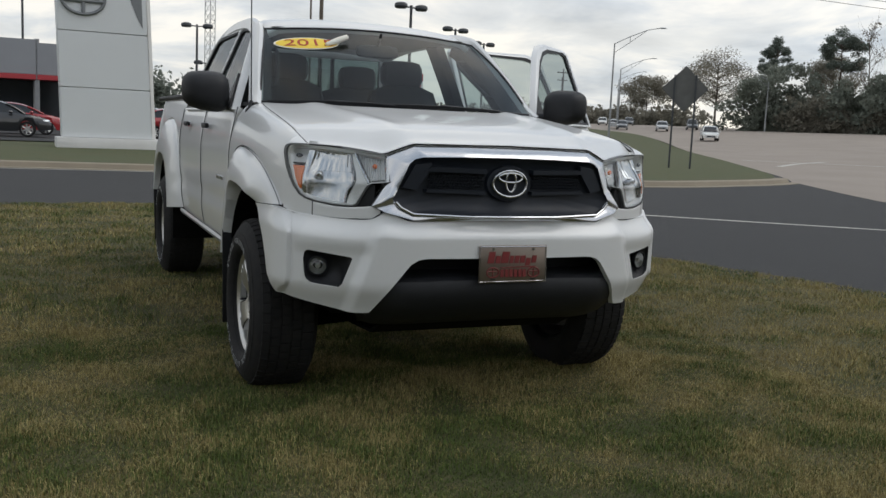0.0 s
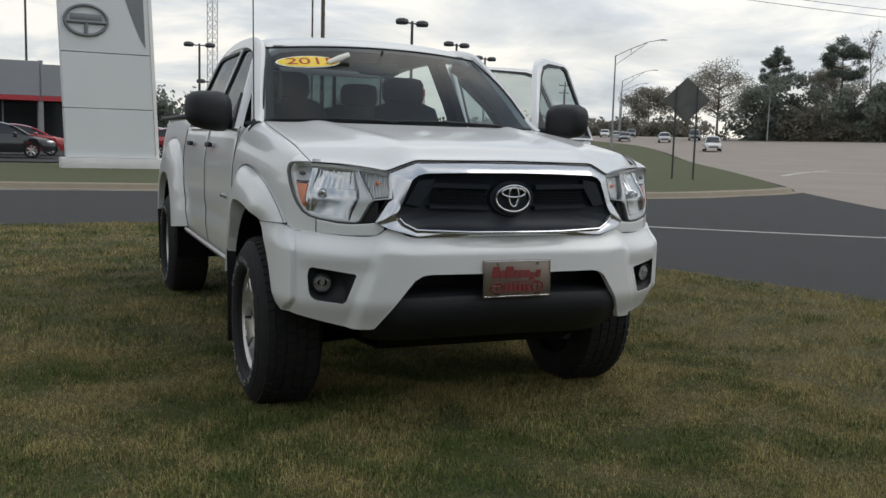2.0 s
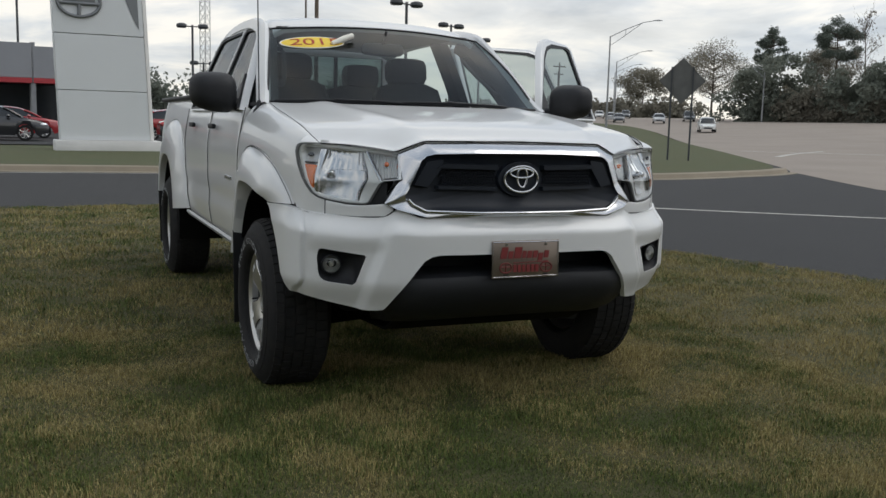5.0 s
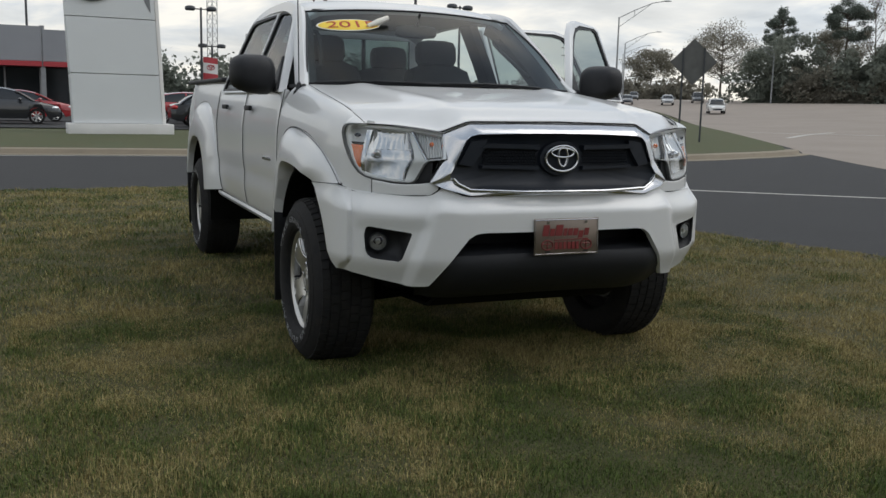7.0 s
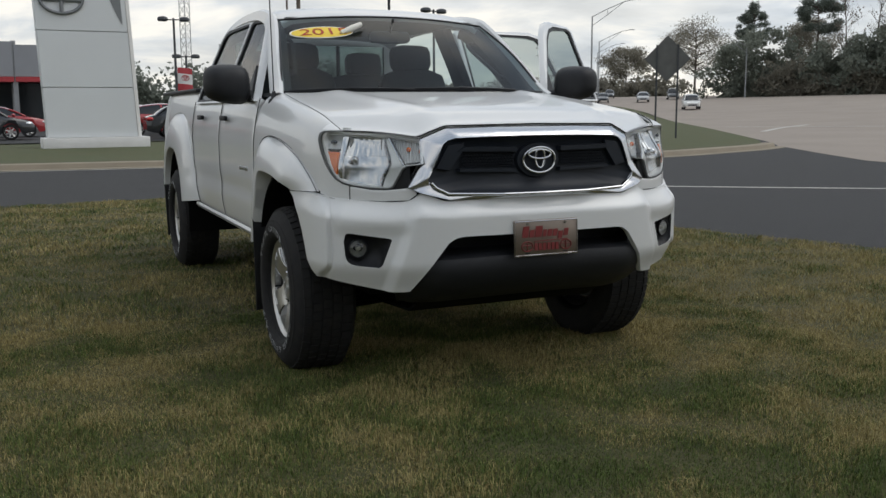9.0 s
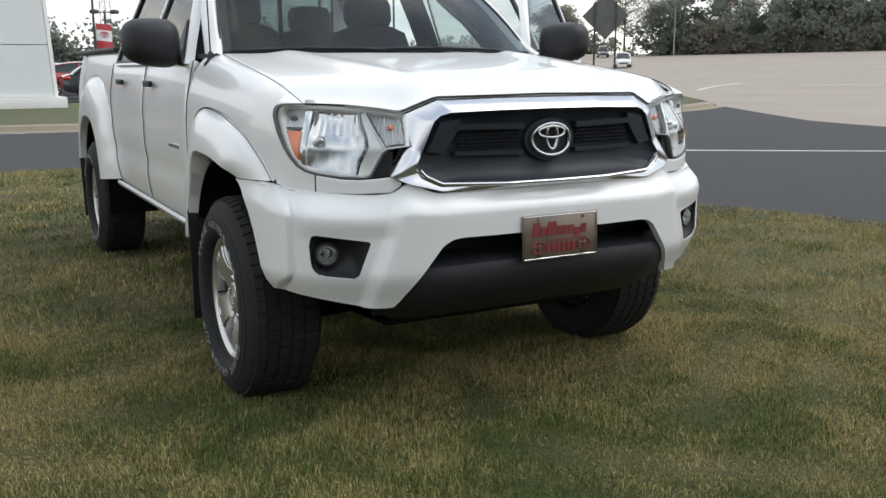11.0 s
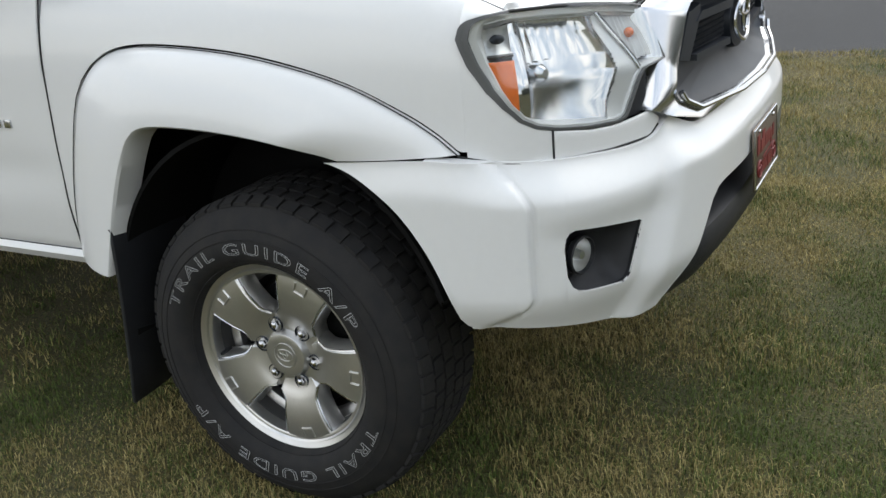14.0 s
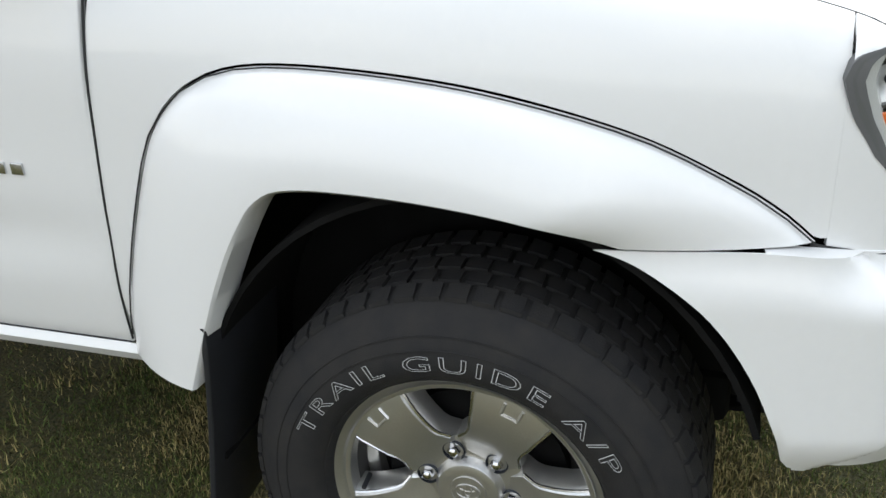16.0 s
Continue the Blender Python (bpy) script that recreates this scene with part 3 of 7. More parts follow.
# -- headlights
hl_top = flowing([(0.40, 1.05), (0.498, 1.052), (0.512, 1.060), (0.60, 1.074), (0.70, 1.084), (0.785, 1.088), (0.825, 1.089), (0.842, 1.087), (0.849, 1.080), (0.852, 1.067), (0.853, 1.052), (0.866, 1.03)])


def hl_bottom(x):
    return line(x, [(0.498, 0.955), (0.568, 0.947), (0.583, 0.935), (0.620, 0.862), (0.637, 0.855), (0.70, 0.857), (0.763, 0.867), (0.795, 0.878), (0.815, 0.894), (0.830, 0.922), (0.840, 0.953), (0.8485, 1.000), (0.8515, 1.030), (0.853, 1.050)])


def nose_inset(s, z):
    x, y = NOSE.at(s)
    return (0.058 + 0.016 * smooth(0.60, 0.78, x)) * smooth(0.935, 1.09, z) * (1 - smooth(-0.63, -0.515, y))


def nose_point(s, z, extra=0.0):
    x, y = NOSE.at(s, nose_inset(s, z) + extra)
    return (x, y, z)


def nose_patch(side, xs, lo, hi, rows, extra=0.0):
    return [[(side * p[0], p[1], p[2]) for p in (nose_point(NOSE.of_x(x), lo(x) + (hi(x) - lo(x)) * k / rows, extra(x, k / rows) if callable(extra) else extra) for k in range(rows + 1))] for x in xs]


def build_headlight(side):
    lamp = new("headlight")
    lamp.parent = truck
    lamp["label"] = "clear headlight with chrome reflectors and amber corner"
    xs = np.array([NOSE.at(s)[0] for s in np.linspace(NOSE.of_x(0.498), NOSE.of_x(0.853), 90)])
    bm = bmesh.new()
    loft(bm, nose_patch(side, xs, hl_bottom, hl_top, 10, -0.002))
    outward(bm, MID)
    part("clear_lens", bm, LENS, lamp).visible_shadow = False
    # grey seal round the lens, and the bright edge of the housing inside it
    rim = [(x, hl_top(x)) for x in xs] + [(x, hl_bottom(x)) for x in xs[::-1]]
    c = np.mean(rim, axis=0)

    def inner(x, z, w):
        d = np.array([c[0] - x, (c[1] - z)])
        d = d / (np.linalg.norm(d) or 1)
        return x + w * d[0], z + w * d[1]

    def band(name, mat, label, offsets):
        b = bmesh.new()
        cols = []
        for x, z in rim + rim[:1]:
            pts = [(*inner(x, z, w), deep) for w, deep in offsets]
            cols.append([(side * p[0], p[1], p[2]) for p in (nose_point(NOSE.of_x(px), pz, deep) for px, pz, deep in pts)])
        loft(b, cols)
        outward(b, MID)
        part(name, b, mat, lamp, label)

    band("lens_rim", SEAL, "grey seal round the lens", ((-0.0020, 0.02), (-0.0020, -0.001), (0.0042, -0.003), (0.0042, 0.012)))
    band("housing_edge", REFLECTOR, "bright edge of the lamp housing", ((0.0042, 0.004), (0.0085, 0.004), (0.0105, 0.010), (0.0105, 0.050)))

    def cell(name, mat, label, x0, x1, lo, hi, depth, nx=24, nz=16):
        b = bmesh.new()
        loft(b, nose_patch(side, np.linspace(x0, x1, nx), lo, hi, nz, depth))
        outward(b, MID)
        return part(name, b, mat, lamp, label)

    low, top = (lambda x: hl_bottom(x) + 0.006), (lambda x: hl_top(x) - 0.024)
    # backing of the whole lamp, and the ledge under its upper edge
    cell("housing", REFLECTOR, "bright lamp housing", 0.500, 0.851, hl_bottom, hl_top, 0.074, 40, 8)
    cell("top_ledge", REFLECTOR, "bright stepped ledge under the upper edge", 0.512, 0.846, top, lambda x: hl_top(x) - 0.007, lambda x, k: 0.008 + 0.016 * (1 - k) - 0.004 * (0.35 < k < 0.6), 50, 10)

    # main beam: a deep bowl, fluted above, clear across the middle, with a fan of fine ribs below
    def bowl_edge(z):
        return line(z, [(0.84, 0.664), (0.90, 0.650), (0.955, 0.626), (0.985, 0.630), (1.03, 0.646), (1.09, 0.658)])

    def bowl(x, k):
        zz = low(x) + (top(x) - low(x)) * k
        e0, e1 = bowl_edge(zz), 0.803
        u = (x - (e0 + e1) / 2) / ((e1 - e0) / 2)
        if u < -1:
            return 0.078
        d = max(0.0, 1 - u * u) ** 0.5 * max(0.0, 1 - ((zz - 0.965) / 0.122) ** 2) ** 0.5
        if d <= 0.0:
            return 0.078
        soft = min(1.0, d * 3)
        if zz > 0.985:
            ribs = 0.0016 * abs(math.sin((x - 0.62) * 125 + 6 * (zz - 1.0)))
        elif zz < 0.950:
            r = math.hypot(zz - 1.02, x - 0.80)
            ribs = 0.00032 * math.sin(r * 1750)
        else:
            ribs = 0.0
        return 0.010 + 0.058 * d + ribs * soft

    b = bmesh.new()
    loft(b, nose_patch(side, np.linspace(0.624, 0.803, 150), low, top, 150, bowl))
    outward(b, MID)
    part("main_reflector", b, LAMP_CHROME, lamp, "chrome bowl with fluted upper half and ribbed lower half")
    x, y, z = nose_point(NOSE.of_x(0.766), 0.968, 0.036)
    m = look((side * x, y, z), (side * (x + 0.35), y - 1.0, z - 0.03))
    b = bmesh.new()
    lathe(b, [(-0.010, 0.001), (-0.010, 0.009), (-0.005, 0.0145), (0.003, 0.0175), (0.010, 0.015), (0.040, 0.013)], 20, "z")
    bmesh.ops.transform(b, matrix=m, verts=b.verts)
    part("bulb_shield", b, CHROME, lamp)
    # smooth satin wall between bowl and indicator
    wall_top = lambda x: min(top(x), 0.950 + (x - 0.574) * 1.95)
    cell("inner_wall", REFLECTOR, "smooth satin wall of the housing", 0.578, 0.664, low, lambda x: max(wall_top(x), low(x) + 0.001), lambda x, k: 0.008 + 0.22 * max(0.0, x - 0.590) * (1 - abs(2 * k - 1) ** 3) if x < bowl_edge(low(x) + (wall_top(x) - low(x)) * k) else 0.082, 140, 90)
    # thin slanted divider
    b = bmesh.new()
    tube(b, [(side * p[0], p[1], p[2]) for p in (nose_point(NOSE.of_x(0.640 - 0.060 * k), 1.060 - 0.112 * k, 0.007) for k in np.linspace(0, 1, 12))], 0.0035, 8)
    part("divider", b, CHROME, lamp, "bright slanted divider bar")
    # shade along the divider, drawn as a second, dark bar
    b = bmesh.new()
    tube(b, [(side * p[0], p[1], p[2]) for p in (nose_point(NOSE.of_x(0.632 - 0.058 * k), 1.058 - 0.108 * k, 0.010) for k in np.linspace(0, 1, 12))], 0.0035, 6)
    part("divider_shadow_gap", b, BARREL, lamp, "dark bar drawn for the shade beside the divider")
    # inner indicator: a chamber with upright ribs and a faint amber bulb
    cell("indicator", REFLECTOR, "ribbed indicator chamber", 0.508, 0.630, lambda x: max(low(x) + 0.004, 0.952 + max(0.0, x - 0.576) * 1.80), lambda x: max(top(x), 0.954 + max(0.0, x - 0.576) * 1.80), lambda x, k: 0.020 + 0.014 * smooth(0.508, 0.54, x) + 0.004 * math.sin(x * 520), 60, 8)
    x, y, z = nose_point(NOSE.of_x(0.560), 1.012, 0.020)
    b = bmesh.new()
    bmesh.ops.create_uvsphere(b, u_segments=14, v_segments=10, radius=0.010, matrix=Matrix.Translation((side * x, y, z)))
    part("indicator_bulb", b, AMBER, lamp, "faint amber bulb")
    # mirror-bright concave post outside the bowl
    cell("outer_post", LAMP_CHROME, "mirror-bright upright post", 0.798, 0.815, low, top, lambda x, k: 0.009 + 0.35 * abs(x - 0.8065), 8, 16)
    # amber corner reflector with its dark upper ledge
    amber_top = lambda x: line(x, [(0.780, 1.000), (0.798, 1.002), (0.857, 1.006)])
    b = bmesh.new()
    loft(b, nose_patch(side, np.linspace(0.8135, 0.8455, 16), lambda x: max(hl_bottom(x) + 0.012, 0.885), amber_top, 8, 0.007))
    outward(b, MID)
    sheet(part("amber_corner", b, AMBER, lamp, "orange corner reflector"), 0.01, 0.002)
    b = bmesh.new()
    tube(b, [(side * p[0], p[1], p[2]) for p in (nose_point(NOSE.of_x(x), amber_top(x) + 0.008, 0.012) for x in np.linspace(0.8135, 0.8475, 10))], 0.004, 6)
    part("amber_ledge", b, BARREL, lamp, "dark ledge over the amber corner")
    # bright marker chamber above it, with a dark bulb socket
    cell("marker_chamber", REFLECTOR, "bright marker chamber", 0.813, 0.8485, lambda x: amber_top(x) + 0.012, lambda x: max(top(x), amber_top(x) + 0.014), lambda x, k: 0.010 + 0.016 * math.sin(math.pi * k), 12, 10)
    x, y, z = nose_point(NOSE.of_x(0.832), 1.043, 0.010)
    b = bmesh.new()
    bmesh.ops.create_uvsphere(b, u_segments=14, v_segments=8, radius=1.0, matrix=Matrix.Translation((side * x, y, z)) @ Matrix.Rotation(radians(side * 42), 4, "Z") @ Matrix.Diagonal((0.015, 0.008, 0.009, 1)))
    part("marker_bulb", b, GRILLE, lamp, "dark oval marker bulb")
    # black corner between lamp and grille surround
    bm = bmesh.new()
    loft(bm, nose_patch(side, np.linspace(0.556, 0.624, 14), lambda x: line(x, [(0.556, 0.876), (0.573, 0.858), (0.63, 0.853)]), lambda x: max(hl_bottom(x) - 0.006, 0.852), 4, 0.012))
    outward(bm, MID)
    sheet(part("corner_filler", bm, BLACK, lamp, "black filler under the lamp"), 0.02, 0.002)


# -- chrome grille surround, insert and badge
def ring_point(k, loop):
    """One half of a closed loop of corner points, k from 0 (top middle) to 1 (bottom middle)."""
    n = len(loop) - 1
    i = min(int(k * n), n - 1)
    a, b = Vector(loop[i]), Vector(loop[i + 1])
    return a.lerp(b, k * n - i)


CH_OUT = [(0, -0.778, 1.106), (0.2, -0.775, 1.105), (0.40, -0.752, 1.100), (0.462, -0.732, 1.074), (0.503, -0.724, 1.054), (0.512, -0.757, 0.955), (0.568, -0.766, 0.862), (0.52, -0.798, 0.839), (0.415, -0.832, 0.812), (0.2, -0.850, 0.812), (0, -0.860, 0.814)]
CH_IN = [(0, -0.835, 1.064), (0.2, -0.828, 1.062), (0.375, -0.802, 1.056), (0.405, -0.795, 1.048), (0.425, -0.792, 1.030), (0.470, -0.783, 0.925), (0.490, -0.788, 0.892), (0.462, -0.795, 0.862), (0.415, -0.815, 0.838), (0.2, -0.858, 0.832), (0, -0.868, 0.832)]


def build_grille():
    g = new("grille")
    g.parent = truck
    bm = bmesh.new()
    cols = []
    ks = np.linspace(0, 1, 101)
    for side, seq in ((-1, ks), (1, ks[::-1])):
        for k in seq:
            o, i = ring_point(k, CH_OUT), ring_point(k, CH_IN)
            col = [o + Vector((0, 0.03, 0)), o]
            for t, b in ((0.12, 0.006), (0.45, 0.012), (0.80, 0.013), (0.95, 0.010)):
                col.append(o.lerp(i, t) + Vector((0, -b * (1 - 0.75 * smooth(0.56, 0.66, k)), 0)))
            col += [i, i + Vector((0, 0.035, 0))]
            cols.append([(side * p.x, p.y, p.z) for p in col])
    loft(bm, cols)
    outward(bm, (0, -0.5, 0.95))
    part("surround", bm, CHROME, g, "polished chrome grille surround")
    # lower lip of the surround
    bm = bmesh.new()
    lip = [Vector((s * p.x, p.y - 0.012, p.z - 0.003)) for s, seq in ((-1, np.linspace(0.63, 1, 40)), (1, np.linspace(1, 0.63, 40)[1:])) for p in (ring_point(k, CH_IN) for k in seq)]
    tube(bm, lip, 0.0065, 8)
    part("lower_lip", bm, CHROME, g)
    # dark insert
    bm = bmesh.new()
    cols = []
    for side, seq in ((-1, np.linspace(0, 1, 61)), (1, np.linspace(1, 0, 61)[1:])):
        for k in seq:
            p = ring_point(k, CH_IN)
            cols.append([(side * p.x * t, (-0.800 + 0.03 * abs(p.x * t) ** 2 / 0.2 + 0.008 * t) * (1 - t**4) + (p.y + 0.010) * t**4, 0.945 + (p.z - 0.945) * t) for t in (1.0, 0.94, 0.85, 0.6, 0.3, 0.02)])
    loft(bm, cols)
    outward(bm, (0, 0, 0.95))
    part("insert", bm, GRILLE, g, "dark grey grille insert")

    def plate(outline, y_of, lift, name, mat):
        """A raised flat-topped plate from a 2D outline, with sloped sides."""
        b = bmesh.new()
        cx, cz = np.mean(outline, axis=0)
        rings = []
        for grow, up in ((1.0, 0.0), (0.985, 0.6), (0.96, 1.0)):
            rings.append([b.verts.new((cx + (x - cx) * grow, y_of(x) - lift * up, cz + (z - cz) * grow)) for x, z in outline])
        for a, c2 in zip(rings, rings[1:]):
            for j in range(len(a)):
                b.faces.new((a[j], a[(j + 1) % len(a)], c2[(j + 1) % len(a)], c2[j]))
        b.faces.new(rings[-1])
        outward(b, (0, 0, 0.95))
        return part(name, b, mat, g)

    def face_y(x):
        return -0.796 + 0.03 * x * x / 0.2

    # hexagonal plinth behind the badge
    plate([(0.103 * math.cos(k * math.pi / 12), 0.962 + 0.074 * math.sin(k * math.pi / 12)) for k in range(24)], face_y, 0.022, "badge_plinth", GRILLE)
    for s in (-1, 1):
        # upper and lower bars, outer cheek
        plate([(s * 0.10, 1.018), (s * 0.34, 1.022), (s * 0.37, 1.004), (s * 0.10, 0.998)], face_y, 0.030, "grille_bar", GRILLE)
        plate([(s * 0.10, 0.930), (s * 0.36, 0.934), (s * 0.36, 0.920), (s * 0.10, 0.914)], face_y, 0.026, "grille_bar", GRILLE)
        plate([(s * 0.335, 1.040), (s * 0.405, 1.030), (s * 0.455, 0.935), (s * 0.40, 0.925), (s * 0.345, 1.0)], face_y, 0.026, "grille_cheek", GRILLE)
        # honeycomb mesh between the bars
        bm = bmesh.new()
        for r in range(5):
            for q in range(18):
                cx, cz = 0.115 + q * 0.0132 + (r % 2) * 0.0066, 0.944 + r * 0.0120
                if cx > 0.345:
                    continue
                pts = [(s * (cx + 0.0066 * math.cos(a)), face_y(cx) - 0.012, cz + 0.0066 * math.sin(a)) for a in (radians(30 + 60 * k) for k in range(6))]
                inn = [(s * (cx + 0.0050 * math.cos(a)), face_y(cx) - 0.012, cz + 0.0050 * math.sin(a)) for a in (radians(30 + 60 * k) for k in range(6))]
                dee = [(s * (cx + 0.0050 * math.cos(a)), face_y(cx) + 0.004, cz + 0.0050 * math.sin(a)) for a in (radians(30 + 60 * k) for k in range(6))]
                A, B, D = ([bm.verts.new(p) for p in some] for some in (pts, inn, dee))
                for k in range(6):
                    bm.faces.new((A[k], A[(k + 1) % 6], B[(k + 1) % 6], B[k]))
                    bm.faces.new((B[k], B[(k + 1) % 6], D[(k + 1) % 6], D[k]))
        part("mesh_panel", bm, GRILLE, g, "honeycomb mesh")
    # badge: three chrome ovals
    bm = bmesh.new()
    for rx, rz, cz, rad in ((0.076, 0.053, 0.962, 0.0058), (0.022, 0.040, 0.970, 0.0050), (0.052, 0.0185, 0.986, 0.0052)):
        tube(bm, [(rx * math.cos(a), -0.832 + 0.01 * (rx * math.cos(a) / 0.08) ** 2, cz + rz * math.sin(a)) for a in (2 * math.pi * k / 56 for k in range(56))], rad, 8, closed=True)
    part("badge", bm, CHROME, g, "chrome badge of three ovals")


# -- hood, fenders and flares
hood_mid = flowing([(-0.90, 1.06), (-0.775, 1.112), (-0.65, 1.158), (-0.5, 1.188), (-0.3, 1.212), (0.0, 1.242), (0.2, 1.264), (0.5, 1.285)])
SEAM = [(0.774, -0.552, 1.092), (0.790, -0.50, 1.118), (0.796, -0.40, 1.146), (0.793, -0.25, 1.172), (0.786, -0.05, 1.200), (0.775, 0.15, 1.224), (0.760, 0.36, 1.250), (0.752, 0.46, 1.262)]
seam_c = curve_points(SEAM, 200)


def seam_at(y):
    return float(np.interp(y, seam_c[:, 1], seam_c[:, 0])), float(np.interp(y, seam_c[:, 1], seam_c[:, 2]))


def hood_front(x):
    x = abs(x)
    return line(x, [(0, -0.778), (0.2, -0.775), (0.40, -0.751), (0.462, -0.731), (0.506, -0.715), (0.62, -0.655), (0.70, -0.605), (0.774, -0.552)])


def hood_back(x):
    return 0.165 + 0.30 * (abs(x) / 0.752) ** 2.2


def hood_z(x, y):
    x = abs(x)
    xs, zs = seam_at(y)
    zm = hood_mid(y)
    k = min(x / xs, 1.0)
    crown = zm + (zs - zm) * k**2.6
    ridge = 0.012 * math.exp(-(((x - (0.42 + 0.10 * smooth(-0.7, 0.3, y))) / 0.06) ** 2)) * smooth(-0.74, -0.5, y)
    # the nose of the hood drops to the lamps outside the grille
    fr = hood_front(x)
    edge = line(x, [(0, 1.117), (0.40, 1.112), (0.462, 1.087), (0.506, 1.067), (0.60, 1.078), (0.70, 1.089), (0.774, 1.092)])
    t = smooth(fr, fr + 0.16, y)
    return edge * (1 - t) + (crown + ridge) * t if t < 1 else crown + ridge


def build_hood():
    bm = bmesh.new()
    cols = []
    for u in np.linspace(-1, 1, 73):
        col = []
        for v in np.linspace(0, 1, 46) ** 1.25:
            # columns follow the seam's bulge
            y = hood_front(u * 0.774) + (hood_back(u * 0.752) - hood_front(u * 0.774)) * v
            x = u * (seam_at(y)[0] - 0.004)
            col.append((x, y, hood_z(x, y)))
        cols.append(col)
    loft(bm, cols)
    outward(bm, MID)
    sheet(part("hood", bm, PAINT, truck, "white hood with two soft ridges"), 0.02, 0.004)


FLARE_OUT = [(-0.480, 0.838), (-0.44, 0.873), (-0.374, 0.915), (-0.25, 0.973), (-0.08, 1.018), (0.07, 1.040), (0.236, 1.050), (0.338, 1.042), (0.411, 1.012), (0.463, 0.965), (0.499, 0.905), (0.544, 0.78), (0.590, 0.63), (0.612, 0.535)]
FLARE_IN = [(-0.235, 0.827), (-0.18, 0.845), (-0.10, 0.866), (0.0, 0.880), (0.10, 0.888), (0.198, 0.890), (0.258, 0.882), (0.292, 0.860), (0.312, 0.835), (0.345, 0.78), (0.378, 0.71), (0.403, 0.647), (0.43, 0.575), (0.452, 0.513)]
fo, fi = curve_points(FLARE_OUT, 60), curve_points(FLARE_IN, 60)
flare_top = lambda y: float(np.interp(y, fo[:, 0], fo[:, 1]))


def side_x(y, z):
    """Half width of the body's flank at fender and doors."""
    bulge = 0.884 + 0.004 * math.sin(max(0.0, min(1.0, (y + 0.5) / 3)) * math.pi)
    if z > 1.0:
        bulge -= 0.35 * (z - 1.0) ** 1.5
    if z < 0.75:
        bulge -= 0.30 * (0.75 - z) ** 1.6
    return bulge - 0.010 * math.exp(-(((z - 0.74) / 0.05) ** 2)) * smooth(0.5, 0.75, y)


def fender_point(y, z, yseam=None):
    """The fender's skin rolls from the hood seam over to the flank."""
    xs, zs = seam_at(min(y, 0.46))
    if y > 0.46:
        zs += 0.0
    base = side_x(y, min(z, 1.0))
    nx = NOSE.at(NOSE.of_y(min(y, 0.61)))[0]
    base = min(base, nx + 0.004 * smooth(-0.46, -0.25, y))
    t = min(max((z - 0.93) / max(zs - 0.93, 0.02), 0.0), 1.0)
    return (base - (base - xs) * (1 - math.sqrt(max(0.0, 1 - t**2.6))) - 0.012 * t * 0, y, z)


def seam_z(s):
    """Height of the gap between bumper and fender along the nose."""
    x, y = NOSE.at(s)
    return line(x, [(0.52, 0.838), (0.54, 0.825), (0.563, 0.808), (0.66, 0.805), (0.769, 0.810)]) if x < 0.769 else line(y, [(-0.636, 0.810), (-0.56, 0.818), (-0.475, 0.834)])


def build_fender(side):
    cols = []
    ys = np.r_[np.linspace(-0.494, -0.40, 12), np.linspace(-0.38, 0.40, 28), np.linspace(0.415, 0.605, 22)]
    for y in ys:
        lo = flare_top(y) + 0.004
        if y > 0.585:
            lo = 0.54 + (0.63 - 0.54) * (0.605 - y) / 0.02
        xs, zs = seam_at(min(y, 0.455))
        col = []
        for k in range(23):
            a = k / 22
            z = lo + (zs - lo) * math.sin(a * math.pi / 2) ** 0.85
            p = fender_point(y, z)
            yy = y - max(0.0, (z - 0.85) / 0.4) * 0.06 * smooth(0.45, 0.605, y)
            # the rear edge leans forward along the door seam
            col.append((p[0], yy, p[2]))
        cols.append(col)
    # round the lamp: from the side under the headlight to the filler
    flank(side, "fender", cols, PAINT, truck, 0.012, "white front fender", 0)
    cols = []
    for x in np.linspace(0.776, 0.853, 18):
        a = nose_point(NOSE.of_x(x), hl_top(x) + 0.003, -0.001)
        xs, zs = seam_at(max(a[1], -0.552))
        cols.append([(a[0] + (xs - a[0]) * (k / 8) ** 1.6, a[1] + (max(a[1], -0.552) - a[1]) * k / 8, a[2] + (zs - a[2]) * math.sin(k / 8 * math.pi / 2)) for k in range(9)])
    flank(side, "fender_crest", cols, PAINT, truck, 0.010, "white fender edge over the lamp")
    cols = []
    for s in np.linspace(NOSE.of_x(0.772), NOSE.of_y(-0.4942), 34):
        x, y = NOSE.at(s)
        hi = hl_bottom(min(x, 0.853)) - 0.0035
        lo = max(seam_z(s), flare_top(y) + 0.004 if y > -0.478 else 0.0)
        b = smooth(-0.545, -0.502, y)
        col = []
        for k in range(13):
            z = lo + (hi - lo) * k / 12
            p, q = nose_point(s, z), fender_point(y, z)
            col.append(tuple(u + (v - u) * b for u, v in zip(p, q)))
        cols.append(col)
    flank(side, "fender_nose", cols, PAINT, truck, 0.010, "white fender corner round the lamp", 0)
    cols = []
    for s in np.linspace(NOSE.of_x(0.532), NOSE.of_x(0.769), 30):
        lo, hi = seam_z(s) + 0.002, line(NOSE.at(s)[0], [(0.532, 0.842), (0.56, 0.860), (0.60, 0.855), (0.65, 0.851), (0.70, 0.853), (0.769, 0.866)])
        cols.append([nose_point(s, lo + (hi - lo) * k / 4, -0.003) for k in range(5)])
    flank(side, "lamp_filler_panel", cols, PAINT, truck, 0.010, "white strip under the headlight")


